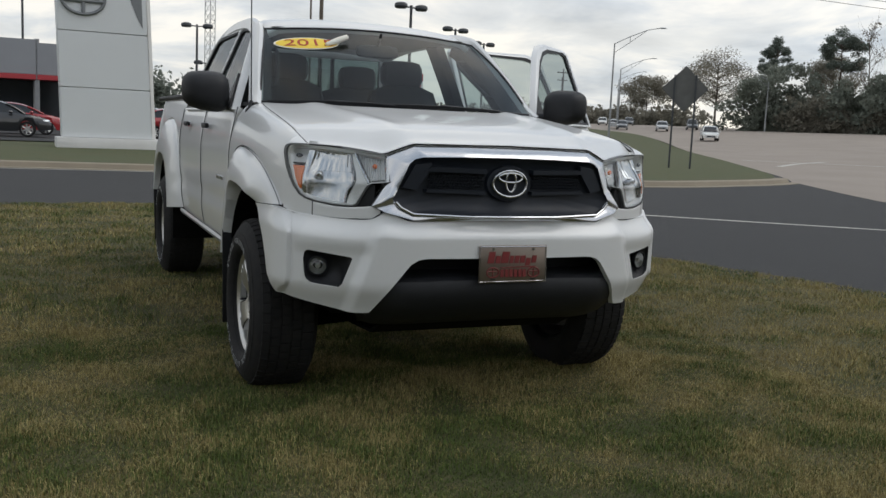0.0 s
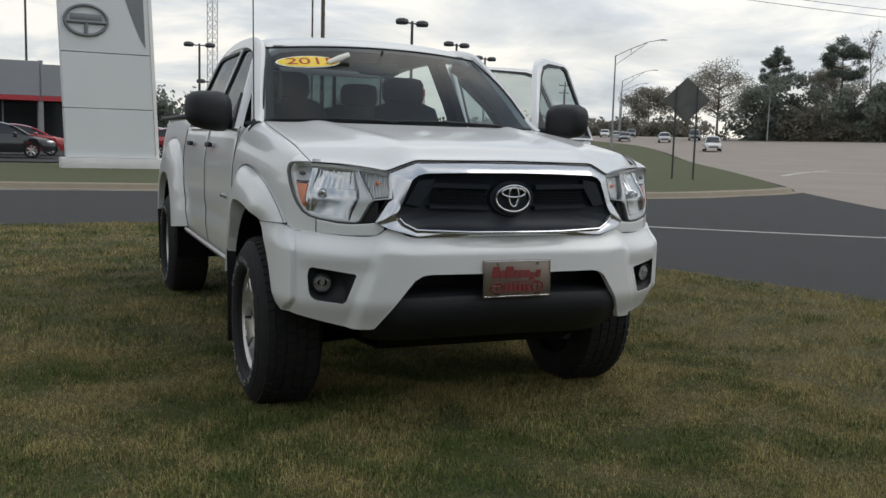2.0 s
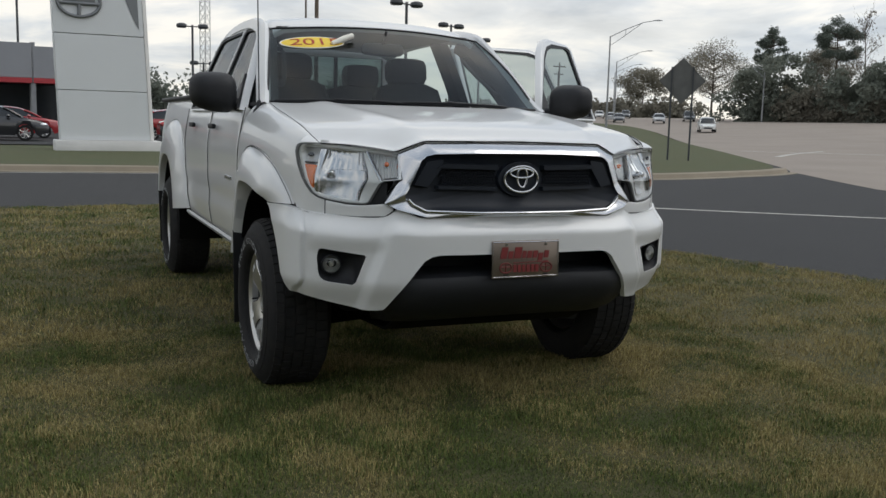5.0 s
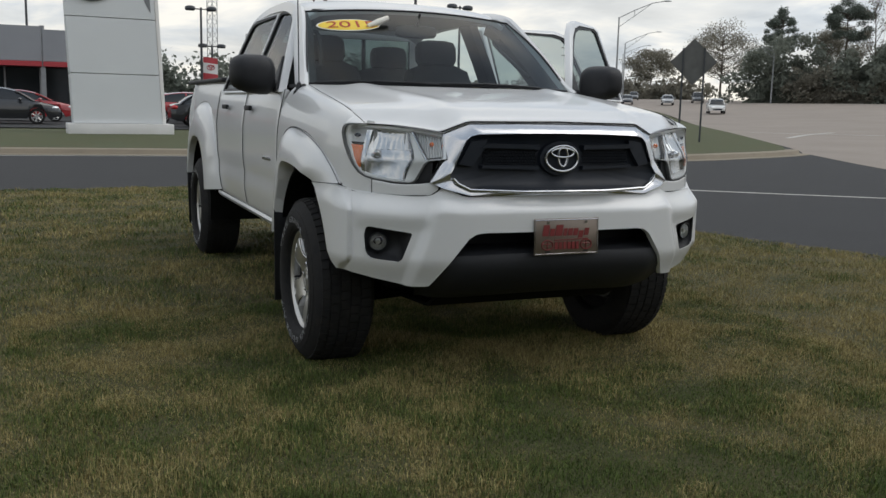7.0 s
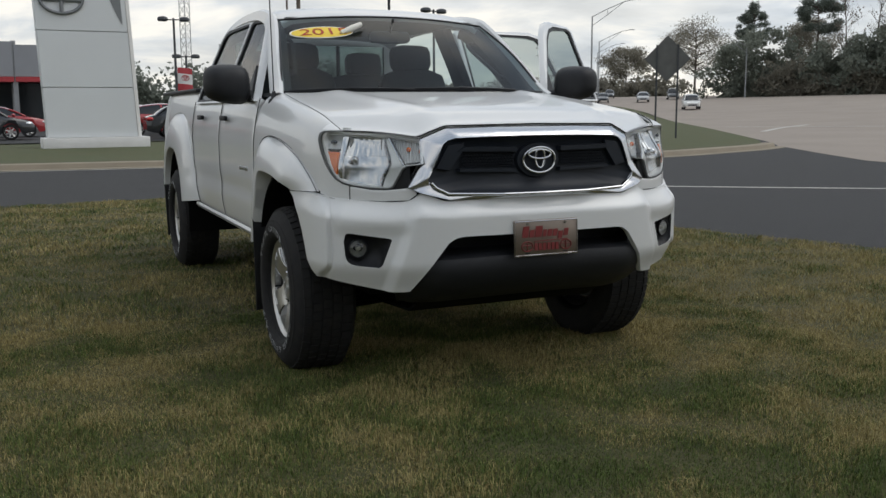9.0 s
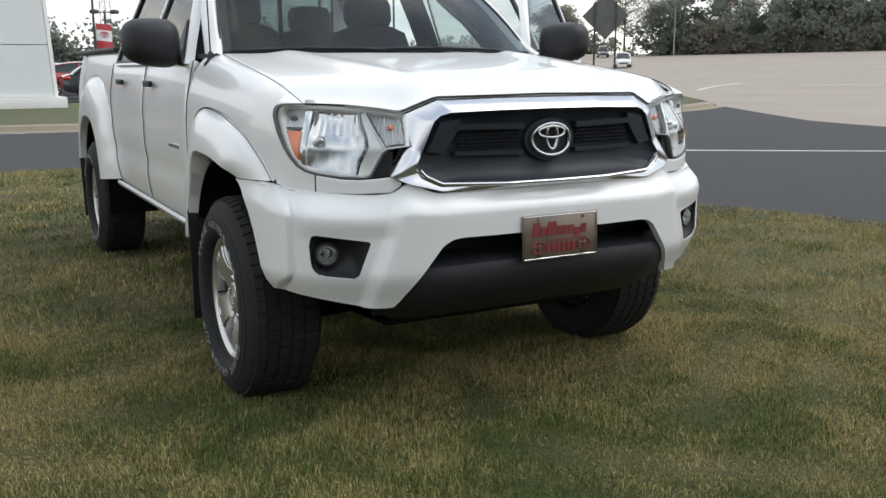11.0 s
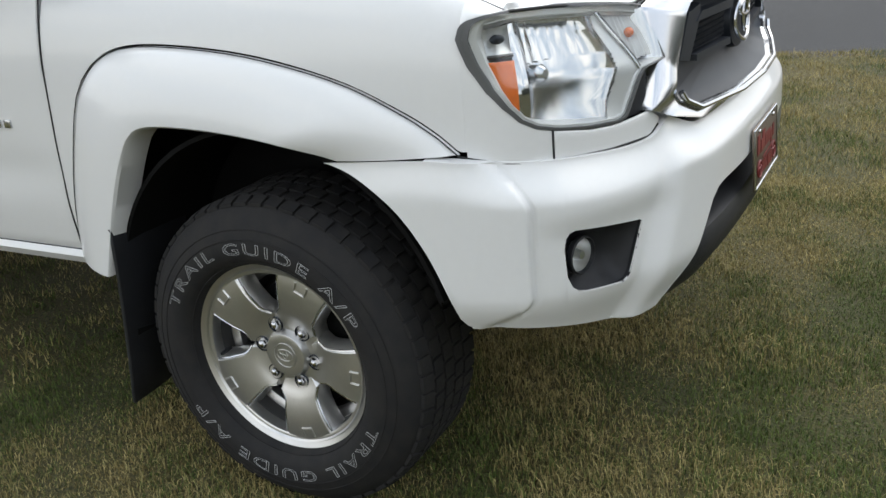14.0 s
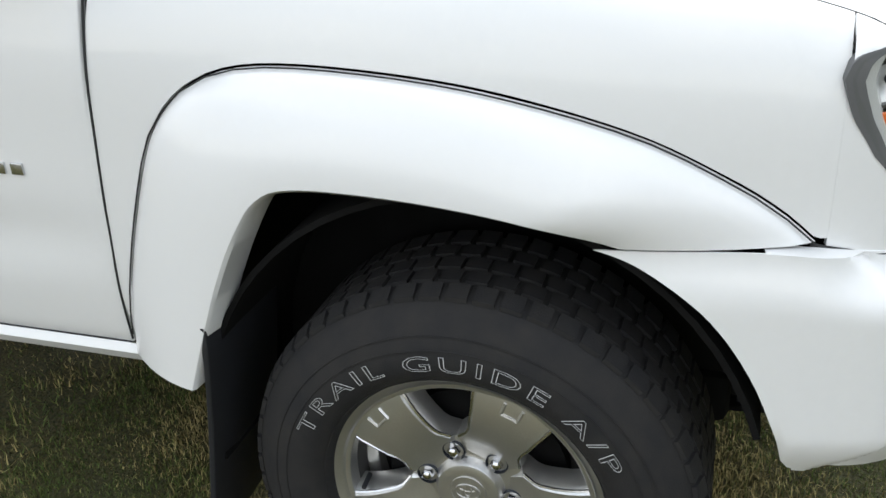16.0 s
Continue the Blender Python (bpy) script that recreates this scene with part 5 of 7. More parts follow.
# -- wheels
def build_wheel(side, y, name="wheel"):
    """side -1: passenger side. Axle along x; the outer face looks away from the truck."""
    hub = new(name)
    hub.parent = truck
    hub["label"] = "black all-terrain tyre with white outlined letters on a five-spoke alloy wheel"
    C = Vector((side * 0.888, y, 0.346))
    flip = Matrix.Translation(C) @ Matrix.Diagonal((side, 1, 1, 1))

    def add(nm, bm, mat, label="", parent=hub):
        bmesh.ops.transform(bm, matrix=flip, verts=bm.verts)
        bmesh.ops.recalc_face_normals(bm, faces=bm.faces)
        return part(nm, bm, mat, parent, label)

    # local frame: +x outwards, 0 at the hub's face
    bm = bmesh.new()
    lathe(bm, [(0.012, 0.231), (0.024, 0.237), (0.040, 0.247), (0.0500, 0.262), (0.0530, 0.282), (0.0480, 0.312), (0.035, 0.340), (0.020, 0.360), (0.005, 0.372), (-0.02, 0.378), (-0.19, 0.378), (-0.215, 0.368), (-0.235, 0.335), (-0.242, 0.29), (-0.225, 0.245), (-0.20, 0.23), (-0.09, 0.215), (0.012, 0.231)], 96)
    tyre = add("tyre", bm, RUBBER, "worn black rubber tyre")
    # tread and shoulder lugs
    bm = bmesh.new()
    for k in range(56):
        a = 2 * math.pi * k / 56
        rot = Matrix.Rotation(a, 4, "X")
        for x0, x1, sh in ((-0.016, 0.014, 0.0), (-0.060, -0.024, 0.5), (-0.106, -0.068, 0.2), (-0.150, -0.114, 0.7), (-0.205, -0.158, 0.0)):
            r2 = rot @ Matrix.Rotation(2 * math.pi * sh / 56, 4, "X")
            w = 0.0165 if x0 != -0.106 else 0.018
            n0 = len(bm.verts)
            box(bm, x0, x1, -w, w, 0.366, 0.3835, 0)
            bm.verts.ensure_lookup_table()
            for v in bm.verts[n0:]:
                if v.co.z > 0.38 and v.co.x > 0.01:
                    v.co.z -= 0.010
                v.co = r2 @ v.co
    add("tread", bm, RUBBER, "blocky tread", tyre)
    # fine rings on the sidewall
    bm = bmesh.new()
    for r, x in ((0.240, 0.0300), (0.302, 0.0500), (0.323, 0.0435)):
        tube(bm, [(x, r * math.cos(a), r * math.sin(a)) for a in (2 * math.pi * k / 72 for k in range(72))], 0.0016, 5, closed=True)
    add("sidewall_ribs", bm, RUBBER, "", tyre)
    # outlined white letters bent round the sidewall
    cu = bpy.data.curves.new("lettering", "FONT")
    cu.body, cu.size, cu.fill_mode, cu.bevel_depth, cu.bevel_resolution = "TRAIL GUIDE A/P", 0.040, "NONE", 0.00038, 0
    cu.space_character, cu.resolution_u = 1.22, 3
    tmp = new("lettering", cu)
    me = bpy.data.meshes.new_from_object(tmp.evaluated_get(bpy.context.evaluated_depsgraph_get()))
    co = np.array([v.co[:] for v in me.vertices])
    faces = [tuple(p.vertices) for p in me.polygons]
    bpy.data.objects.remove(tmp)
    width = np.ptp(co[:, 0])
    for start in (155.5, -22.5):
        bm = bmesh.new()
        vs = []
        for c in co:
            a = radians(start - 127.0 * (c[0] - co[:, 0].min()) / width)
            r = 0.2685 + c[1] * 0.95
            x = 0.0545 + c[2] - 0.0034 * ((r - 0.283) / 0.020) ** 2 * (1.0 if r < 0.283 else 0.35)
            vs.append(bm.verts.new((x, side * r * math.cos(a), r * math.sin(a))))
        for f in faces:
            bm.faces.new([vs[i] for i in f])
        # words apart, at the two widest gaps along the line
        order = np.sort(co[:, 0])
        cuts = np.sort([(order[i] + order[i + 1]) / 2 for i in np.argsort(np.diff(order))[-2:]])
        for w in range(3):
            word = bm.copy()
            word.verts.ensure_lookup_table()
            bmesh.ops.delete(word, geom=[v for v, c in zip(word.verts, co) if int(np.searchsorted(cuts, c[0])) != w], context="VERTS")
            add("lettering", word, LETTER, "white outlined sidewall lettering", tyre)
        bm.free()
    # rim: barrel, lip, five spokes, hub, nuts, cap
    bm = bmesh.new()
    lathe(bm, [(0.0035, 0.214), (0.006, 0.220), (0.0105, 0.227), (0.0125, 0.231), (0.008, 0.2335), (0.0, 0.228), (-0.02, 0.222), (-0.06, 0.214), (-0.16, 0.208), (-0.20, 0.222)], 96)
    lathe(bm, [(0.008, 0.218), (0.0035, 0.214), (0.0030, 0.2085), (0.0010, 0.2060), (-0.006, 0.2050), (-0.030, 0.2055)], 96)
    rim = add("rim", bm, SILVER, "silver alloy rim")
    # The barrel is silver too; its dark colour stands for shade inside the wheel.
    bm = bmesh.new()
    lathe(bm, [(-0.028, 0.2055), (-0.06, 0.201)], 96)
    lathe(bm, [(-0.085, 0.180), (-0.15, 0.176), (-0.15, 0.10)], 96)
    add("barrel", bm, BARREL, "inner barrel darkened for the shade inside the rim", rim)
    bm = bmesh.new()
    lathe(bm, [(-0.060, 0.200), (-0.062, 0.186), (-0.066, 0.181), (-0.088, 0.179)], 96)
    add("barrel_step", bm, SILVER, "silver step inside the barrel", rim)
    base = 66.0
    for k in range(5):
        a0 = radians(base + 72 * k)
        bm = bmesh.new()
        # half angles of the spoke along its radius
        cols = []
        for t in (0, 0.1, 0.2, 0.24, 0.26, 0.285, 0.31, 0.35, 0.42, 0.56, 0.7, 0.85, 0.93, 0.97, 1.0):
            r = 0.060 + t * 0.158
            half = line(t, [(0, 0.628), (0.26, 0.624), (0.31, 0.52), (0.35, 0.45), (0.42, 0.405), (0.7, 0.365), (0.95, 0.355), (1, 0.39)])
            x = line(t, [(0, -0.024), (0.15, -0.020), (0.34, -0.008), (0.6, 0.003), (0.85, 0.004), (1, 0.001)])
            col = []
            for q, d in ((-1.06, -0.050), (-1.0, -0.012), (-0.90, -0.003), (-0.86, 0.0), (-0.5, 0.001), (0, 0.0015), (0.5, 0.001), (0.86, 0.0), (0.90, -0.003), (1.0, -0.012), (1.06, -0.050)):
                a = a0 + q * half
                col.append((x + d, -r * math.cos(a), r * math.sin(a)))
            cols.append(col)
        loft(bm, cols)
        add("spoke", bm, SILVER, "", rim)
        for q in (-0.93, 0.93):
            bm = bmesh.new()
            edge = []
            for t in (0.27, 0.29, 0.31, 0.35, 0.42, 0.54, 0.68, 0.82, 0.92):
                r = 0.060 + t * 0.158
                half = line(t, [(0, 0.628), (0.26, 0.624), (0.31, 0.52), (0.35, 0.45), (0.42, 0.405), (0.7, 0.365), (0.95, 0.355), (1, 0.39)])
                x = line(t, [(0, -0.024), (0.15, -0.020), (0.34, -0.008), (0.6, 0.003), (0.85, 0.004), (1, 0.001)])
                edge.append((x - 0.0045, -r * math.cos(a0 + q * half), r * math.sin(a0 + q * half)))
            tube(bm, edge, 0.0030, 6)
            add("spoke_bevel", bm, CHROME, "bright machined bevel", rim)
        # notch by the lip, two small fins
        bm = bmesh.new()
        for q in (-0.075, 0.075):
            rot = Matrix.Rotation(a0, 4, "X")
            pts = [(0.0055, 0.184), (0.0045, 0.206)]
            a = a0 + q
            tube(bm, [(x, -r * math.cos(a), r * math.sin(a)) for x, r in pts], 0.0030, 6)
        tube(bm, [(0.0055, -0.184 * math.cos(a0 + q), 0.184 * math.sin(a0 + q)) for q in np.linspace(-0.075, 0.075, 7)], 0.0028, 6)
        add("spoke_notch", bm, SILVER, "", rim)
    bm = bmesh.new()
    lathe(bm, [(-0.05, 0.105), (-0.0225, 0.098), (-0.0215, 0.090), (-0.0215, 0.060), (-0.012, 0.056), (-0.006, 0.052), (-0.004, 0.045), (-0.005, 0.035), (-0.0045, 0.012), (-0.004, 0.0005)], 48)
    add("hub_cap", bm, SILVER, "silver centre cap", rim)
    bm = bmesh.new()
    for rx, rz, cz in ((0.030, 0.030, 0.0), (0.021, 0.0145, 0.0), (0.006, 0.011, 0.002), (0.0145, 0.0055, 0.0065)):
        tube(bm, [(-0.004, rx * math.cos(a), cz + rz * math.sin(a)) for a in (2 * math.pi * k / 28 for k in range(28))], 0.0014, 5, closed=True)
    add("cap_emblem", bm, SILVER, "", rim)
    for k in range(6):
        a = radians(50 + 60 * k)
        c = (-0.020, -0.0735 * math.cos(a), 0.0735 * math.sin(a))
        bm = bmesh.new()
        lathe(bm, [(-0.02, 0.0115), (0.002, 0.0115), (0.008, 0.010), (0.011, 0.006), (0.012, 0.0005)], 6, centre=c)
        add("wheel_nut", bm, LAMP_CHROME, "", rim)
        # Pocket rings coloured dark to paint the shade round each recessed nut.
        bm = bmesh.new()
        lathe(bm, [(-0.02, 0.0195), (0.0025, 0.0195), (0.004, 0.018), (-0.002, 0.0160), (-0.003, 0.010)], 20, centre=c)
        add("nut_pocket", bm, GRILLE, "", rim)
    bm = bmesh.new()
    tube(bm, [(-0.03, 0.185, -0.02), (0.006, 0.182, -0.02)], 0.0045, 8)
    add("valve", bm, BLACK, "", rim)
    bm = bmesh.new()
    lathe(bm, [(-0.075, 0.0005), (-0.075, 0.155), (-0.10, 0.155), (-0.10, 0.0005)], 40)
    box(bm, -0.12, -0.06, 0.08, 0.16, -0.07, 0.07, 0.01)
    add("brake", bm, UNDER, "dark brake disc and caliper")


def build_underside():
    # wheel housings, flaps, chassis
    for side in (-1, 1):
        for yc, nm in ((0.0, "front"), (3.246, "rear")):
            bm = bmesh.new()
            cols = []
            for a in np.linspace(-0.15, math.pi + (-0.30 if nm == "front" else 0.25), 28):
                y, z = yc - 0.02 + 0.475 * math.cos(a), 0.41 + 0.475 * math.sin(a)
                if nm == "front" and a > math.pi / 2:
                    y = yc - 0.02 + 0.44 * math.cos(a)
                    z = 0.41 + 0.46 * math.sin(a)
                cols.append([(side * x, y, z) for x in (0.90, 0.70, 0.45)])
            loft(bm, cols)
            outward(bm, (0, yc, 0.4))
            sheet(part("wheel_housing", bm, UNDER, truck, "black inner wheel arch liner"), 0.01, 0)
        for y0, hgt in ((0.418, 0.640), (3.70, 0.60)):
            bm = bmesh.new()
            cols = []
            for k in np.linspace(0, 1, 8):
                z = hgt - k * (hgt - 0.150)
                w = line(k, [(0, 0.0), (0.9, 0.0), (1, 0.02)])
                cols.append([(side * x, y0 + 0.075 * k**1.3 + dy, z + 0.07 * (0.93 - x) * (k > 0.95)) for x, dy in ((0.944 - 0.02 * k, 0.0), (0.85, -0.004), (0.70, -0.002))])
            loft(bm, cols)
            outward(bm, (0, y0 - 1, 0.4))
            sheet(part("mud_flap", bm, BLACK, truck, "black rubber mud flap"), 0.012, 0.003)
        bm = bmesh.new()
        box(bm, side * 0.48 - 0.05, side * 0.48 + 0.05, -0.55, 4.2, 0.42, 0.55, 0.01)
        part("frame_rail", bm, UNDER, truck)
    bm = bmesh.new()
    box(bm, -0.60, 0.60, -0.66, 0.75, 0.40, 1.02, 0.03)
    part("engine_bay", bm, UNDER, truck, "dark engine bay and radiator")
    bm = bmesh.new()
    box(bm, -0.76, 0.76, 0.62, 2.55, 0.50, 0.58, 0.01)
    part("floor_pan", bm, UNDER, truck)
    bm = bmesh.new()
    tube(bm, [(-0.80, 0, 0.36), (0.80, 0, 0.36)], 0.05, 10)
    tube(bm, [(-0.80, 3.246, 0.36), (0.80, 3.246, 0.36)], 0.05, 10)
    bmesh.ops.create_uvsphere(bm, u_segments=16, v_segments=10, radius=0.15, matrix=Matrix.Translation((0, 3.246, 0.36)))
    part("axles", bm, UNDER, truck)
    bm = bmesh.new()
    box(bm, -0.62, 0.62, -0.40, -0.20, 0.36, 0.46, 0.02)
    part("crossmember", bm, UNDER, truck)
    # Hidden plate and arms, added to deepen the shade below the nose.
    bm = bmesh.new()
    loft(bm, [[(x, y, z) for y, z in ((-0.62, 0.36), (-0.48, 0.29), (-0.10, 0.265), (0.45, 0.28), (0.75, 0.40))] for x in np.linspace(-0.46, 0.46, 7)])
    outward(bm, (0, 0, 0.9))
    sheet(part("skid_plate", bm, UNDER, truck, "black engine skid plate"), 0.012, 0)
    for s in (-1, 1):
        bm = bmesh.new()
        tube(bm, [(s * 0.40, -0.16, 0.31), (s * 0.78, 0.0, 0.24), (s * 0.40, 0.18, 0.31)], 0.035, 8)
        part("lower_arm", bm, UNDER, truck)


def build_interior():
    bm = bmesh.new()
    loft(bm, [[(0.80 * u, 0.24 + 0.22 * abs(u) ** 2 + dy, z) for dy, z in ((0.0, 1.245), (0.10, 1.262), (0.30, 1.262), (0.42, 1.235), (0.46, 1.10), (0.44, 0.85))] for u in np.linspace(-1, 1, 25)])
    outward(bm, (0, 0.7, 0.9))
    sheet(part("dashboard", bm, DASH, truck, "dark grey dashboard"), 0.02, 0)
    bm = bmesh.new()
    m = Matrix.Translation((0.38, 0.93, 1.10)) @ Matrix.Rotation(radians(-62), 4, "X")
    tube(bm, [(0.185 * math.cos(a), 0.185 * math.sin(a), 0) for a in (2 * math.pi * k / 40 for k in range(40))], 0.015, 8, closed=True)
    for a in (0, math.pi, -math.pi / 2):
        tube(bm, [(0.05 * math.cos(a), 0.05 * math.sin(a), -0.02), (0.18 * math.cos(a), 0.18 * math.sin(a), 0)], 0.016, 8)
    lathe(bm, [(0.0, 0.0005), (0.0, 0.06), (-0.05, 0.07)], 20, "z")
    bmesh.ops.transform(bm, matrix=m, verts=bm.verts)
    part("steering_wheel", bm, DASH, truck, "dark steering wheel")

    def cushion(bm, cx, cy, cz, sx, sy, sz, rot):
        n0 = len(bm.verts)
        bmesh.ops.create_cube(bm, size=2.0)
        bm.verts.ensure_lookup_table()
        es = list({ed for v in bm.verts[n0:] for ed in v.link_edges})
        bmesh.ops.subdivide_edges(bm, edges=es, cuts=3, use_grid_fill=True)
        bm.verts.ensure_lookup_table()
        m = Matrix.Translation((cx, cy, cz)) @ Matrix.Rotation(radians(rot), 4, "X")
        for v in bm.verts[n0:]:
            c = v.co
            r = (abs(c.x) ** 5 + abs(c.y) ** 5 + abs(c.z) ** 5) ** 0.2
            v.co = m @ Vector((c.x / r * sx, c.y / r * sy, c.z / r * sz))

    for x, y, w in ((-0.38, 1.42, 0.25), (0.38, 1.42, 0.25), (-0.36, 2.30, 0.34), (0.36, 2.30, 0.34)):
        seat = new("seat")
        seat.parent = truck
        seat["label"] = "grey cloth seat with a headrest"
        bm = bmesh.new()
        cushion(bm, x, y - 0.25, 0.86, w, 0.27, 0.09, 6)
        part("seat_cushion", bm, SEAT, seat)
        bm = bmesh.new()
        cushion(bm, x, y + 0.06, 1.14, w - 0.01, 0.075, 0.29, -12)
        part("backrest", bm, SEAT, seat)
        bm = bmesh.new()
        cushion(bm, x, y + 0.13, 1.50, 0.135, 0.055, 0.085, -8)
        part("headrest", bm, SEAT, seat)
        bm = bmesh.new()
        for s in (-0.06, 0.06):
            tube(bm, [(x + s, y + 0.115, 1.38), (x + s, y + 0.13, 1.46)], 0.007, 8)
        part("headrest_post", bm, CHROME, seat)
    bm = bmesh.new()
    cushion(bm, 0.0, 0.92, 1.585, 0.125, 0.02, 0.035, -10)
    tube(bm, [(0, 0.86, 1.68), (0, 0.92, 1.60)], 0.008, 6)
    part("rear_view_mirror", bm, DASH, truck, "dark interior mirror")


STICKER = material("yellow_sticker", (0.86, 0.62, 0.06), 0.6, vary=0.08, scale=30.0)
STICKER_EDGE = material("white_sticker_edge", (0.8, 0.78, 0.7), 0.6, vary=0.05)
INK = material("red_ink", (0.42, 0.05, 0.02), 0.6, vary=0.1, scale=40.0)
# Silver metal, its colour browned and darkened for the grass it mirrors.
PLATE = material("brushed_plate_grass_tinted", (0.27, 0.225, 0.19), 0.38, 0.9, vary=0.15, scale=12.0, fine=0.1, fine_scale=200.0)
RED = material("red_paint", (0.19, 0.022, 0.022), 0.45, vary=0.15, scale=30.0)


def text_mesh(body, size, depth=0.001):
    cu = bpy.data.curves.new("text", "FONT")
    cu.body, cu.size, cu.extrude, cu.align_x, cu.align_y = body, size, depth, "CENTER", "CENTER"
    tmp = new("text", cu)
    me = bpy.data.meshes.new_from_object(tmp.evaluated_get(bpy.context.evaluated_depsgraph_get()))
    bpy.data.objects.remove(tmp)
    bm = bmesh.new()
    bm.from_mesh(me)
    return bm


def build_small_front():
    # year oval on the windshield, its end curling away
    def on_glass(dx, dz, off):
        u = (-0.405 + dx) / 0.60
        p = Vector(ws_point(u, 0.735 + dz / 0.50))
        return p + Vector((0, -0.8, 0.55)).normalized() * off

    oval = new("year_oval")
    oval.parent = truck
    oval["label"] = "yellow oval year sticker peeling at one end"
    for nm, rx, rz, off, mat in (("oval_edge", 0.150, 0.047, 0.004, STICKER_EDGE), ("oval_face", 0.142, 0.041, 0.006, STICKER)):
        bm = bmesh.new()
        loft(bm, [[on_glass(rx * t * math.cos(a), rz * t * math.sin(a), off) for t in (0.0, 0.5, 1.0)] for a in np.linspace(0, 2 * math.pi, 49)])
        outward(bm, MID)
        part(nm, bm, mat, oval)
    bm = text_mesh("2015", 0.085, 0.0005)
    for v in bm.verts:
        v.co = on_glass(v.co.x * 1.40 + 0.012, v.co.y * 0.84, 0.008 + v.co.z)
    part("year_digits", bm, INK, oval, "dark red year digits")
    bm = bmesh.new()
    tube(bm, [on_glass(0.085, -0.018, 0.014), on_glass(0.14, 0.004, 0.026), on_glass(0.192, 0.028, 0.034)], [0.011, 0.018, 0.015], 12)
    part("curled_end", bm, STICKER_EDGE, oval, "pale curled back of the sticker")
    # front plate: metal dealer plate with red shapes
    plate = new("front_plate")
    plate.parent = truck
    plate["label"] = "silver metal plate with red lettering bars"
    bm = bmesh.new()
    box(bm, -0.1525, 0.1525, -0.0022, 0.0022, -0.076, 0.076, 0.0015)
    P = Matrix.Translation((0, -0.889, 0.642)) @ Matrix.Rotation(radians(-2.5), 4, "X")
    bmesh.ops.transform(bm, matrix=P, verts=bm.verts)
    part("plate_sheet", bm, PLATE, plate)
    bm = bmesh.new()
    tube(bm, [P @ Vector(p) for p in ((-0.148, -0.003, -0.071), (0.148, -0.003, -0.071), (0.148, -0.003, 0.071), (-0.148, -0.003, 0.071))], 0.0028, 6, closed=True)
    part("plate_rim", bm, CHROME, plate, "bright plate rim")
    bm = bmesh.new()
    widths = (0.030, 0.022, 0.034, 0.018, 0.022, 0.022, 0.022, 0.022)
    x = -0.118
    for k, w in enumerate(widths):
        h = 0.046 if k in (0, 2) else 0.030
        dz = 0.0 if k != 6 else -0.010
        z0, sl = 0.004 + dz, 0.18
        vs = [bm.verts.new(P @ Vector((xx + sl * zz, -0.0045, zz))) for xx, zz in ((x, z0), (x + w - 0.001, z0), (x + w - 0.001, z0 + h), (x, z0 + h))]
        bm.faces.new(vs)
        x += w + 0.004
    for k in range(6):
        x0 = -0.058 + k * 0.020
        vs = [bm.verts.new(P @ Vector((xx, -0.0045, zz))) for xx, zz in ((x0, -0.052), (x0 + 0.015, -0.052), (x0 + 0.015, -0.022), (x0, -0.022))]
        bm.faces.new(vs)
    vs = [bm.verts.new(P @ Vector(p)) for p in ((-0.06, -0.0045, -0.016), (0.10, -0.0045, -0.012), (0.10, -0.0045, -0.008), (-0.06, -0.0045, -0.012))]
    bm.faces.new(vs)
    outward(bm, MID)
    sheet(part("plate_lettering", bm, RED, plate, "red embossed lettering bars"), 0.0015, 0)
    for cx in (-0.092, 0.092):
        bm = bmesh.new()
        tube(bm, [P @ Vector((cx + 0.026 * math.cos(a), -0.004, -0.034 + 0.020 * math.sin(a))) for a in (2 * math.pi * k / 24 for k in range(24))], 0.0026, 6, closed=True)
        tube(bm, [P @ Vector((cx - 0.020, -0.004, -0.030)), P @ Vector((cx + 0.020, -0.004, -0.030))], 0.0022, 6)
        tube(bm, [P @ Vector((cx, -0.004, -0.050)), P @ Vector((cx, -0.004, -0.018))], 0.0022, 6)
        part("plate_emblem", bm, RED, plate, "red oval emblem")
    for cx in (-0.09, 0.09):
        bm = bmesh.new()
        lathe(bm, [(-0.006, 0.0005), (-0.006, 0.005), (0.002, 0.006)], 12, "y", tuple(P @ Vector((cx, -0.002, 0.060))))
        part("plate_screw", bm, CHROME, plate)
        bm = bmesh.new()
        box(bm, cx - 0.012, cx + 0.012, -0.8945, -0.890, 0.577, 0.583, 0.001)
        part("plate_slot", bm, BLACK, plate, "dark mounting slot")


build_bumper()
for sd in (-1, 1):
    build_headlight(sd)
    build_fender(sd)
build_grille()
build_hood()
build_flares()
build_seams()
build_cab()
build_door(-1, True)
build_door(-1, False)
build_door(1, True, 53)
build_door(1, False, 76)
build_bed()
for sd in (-1, 1):
    for wy in (0.0, 3.246):
        build_wheel(sd, wy)
build_underside()
build_interior()
build_small_front()


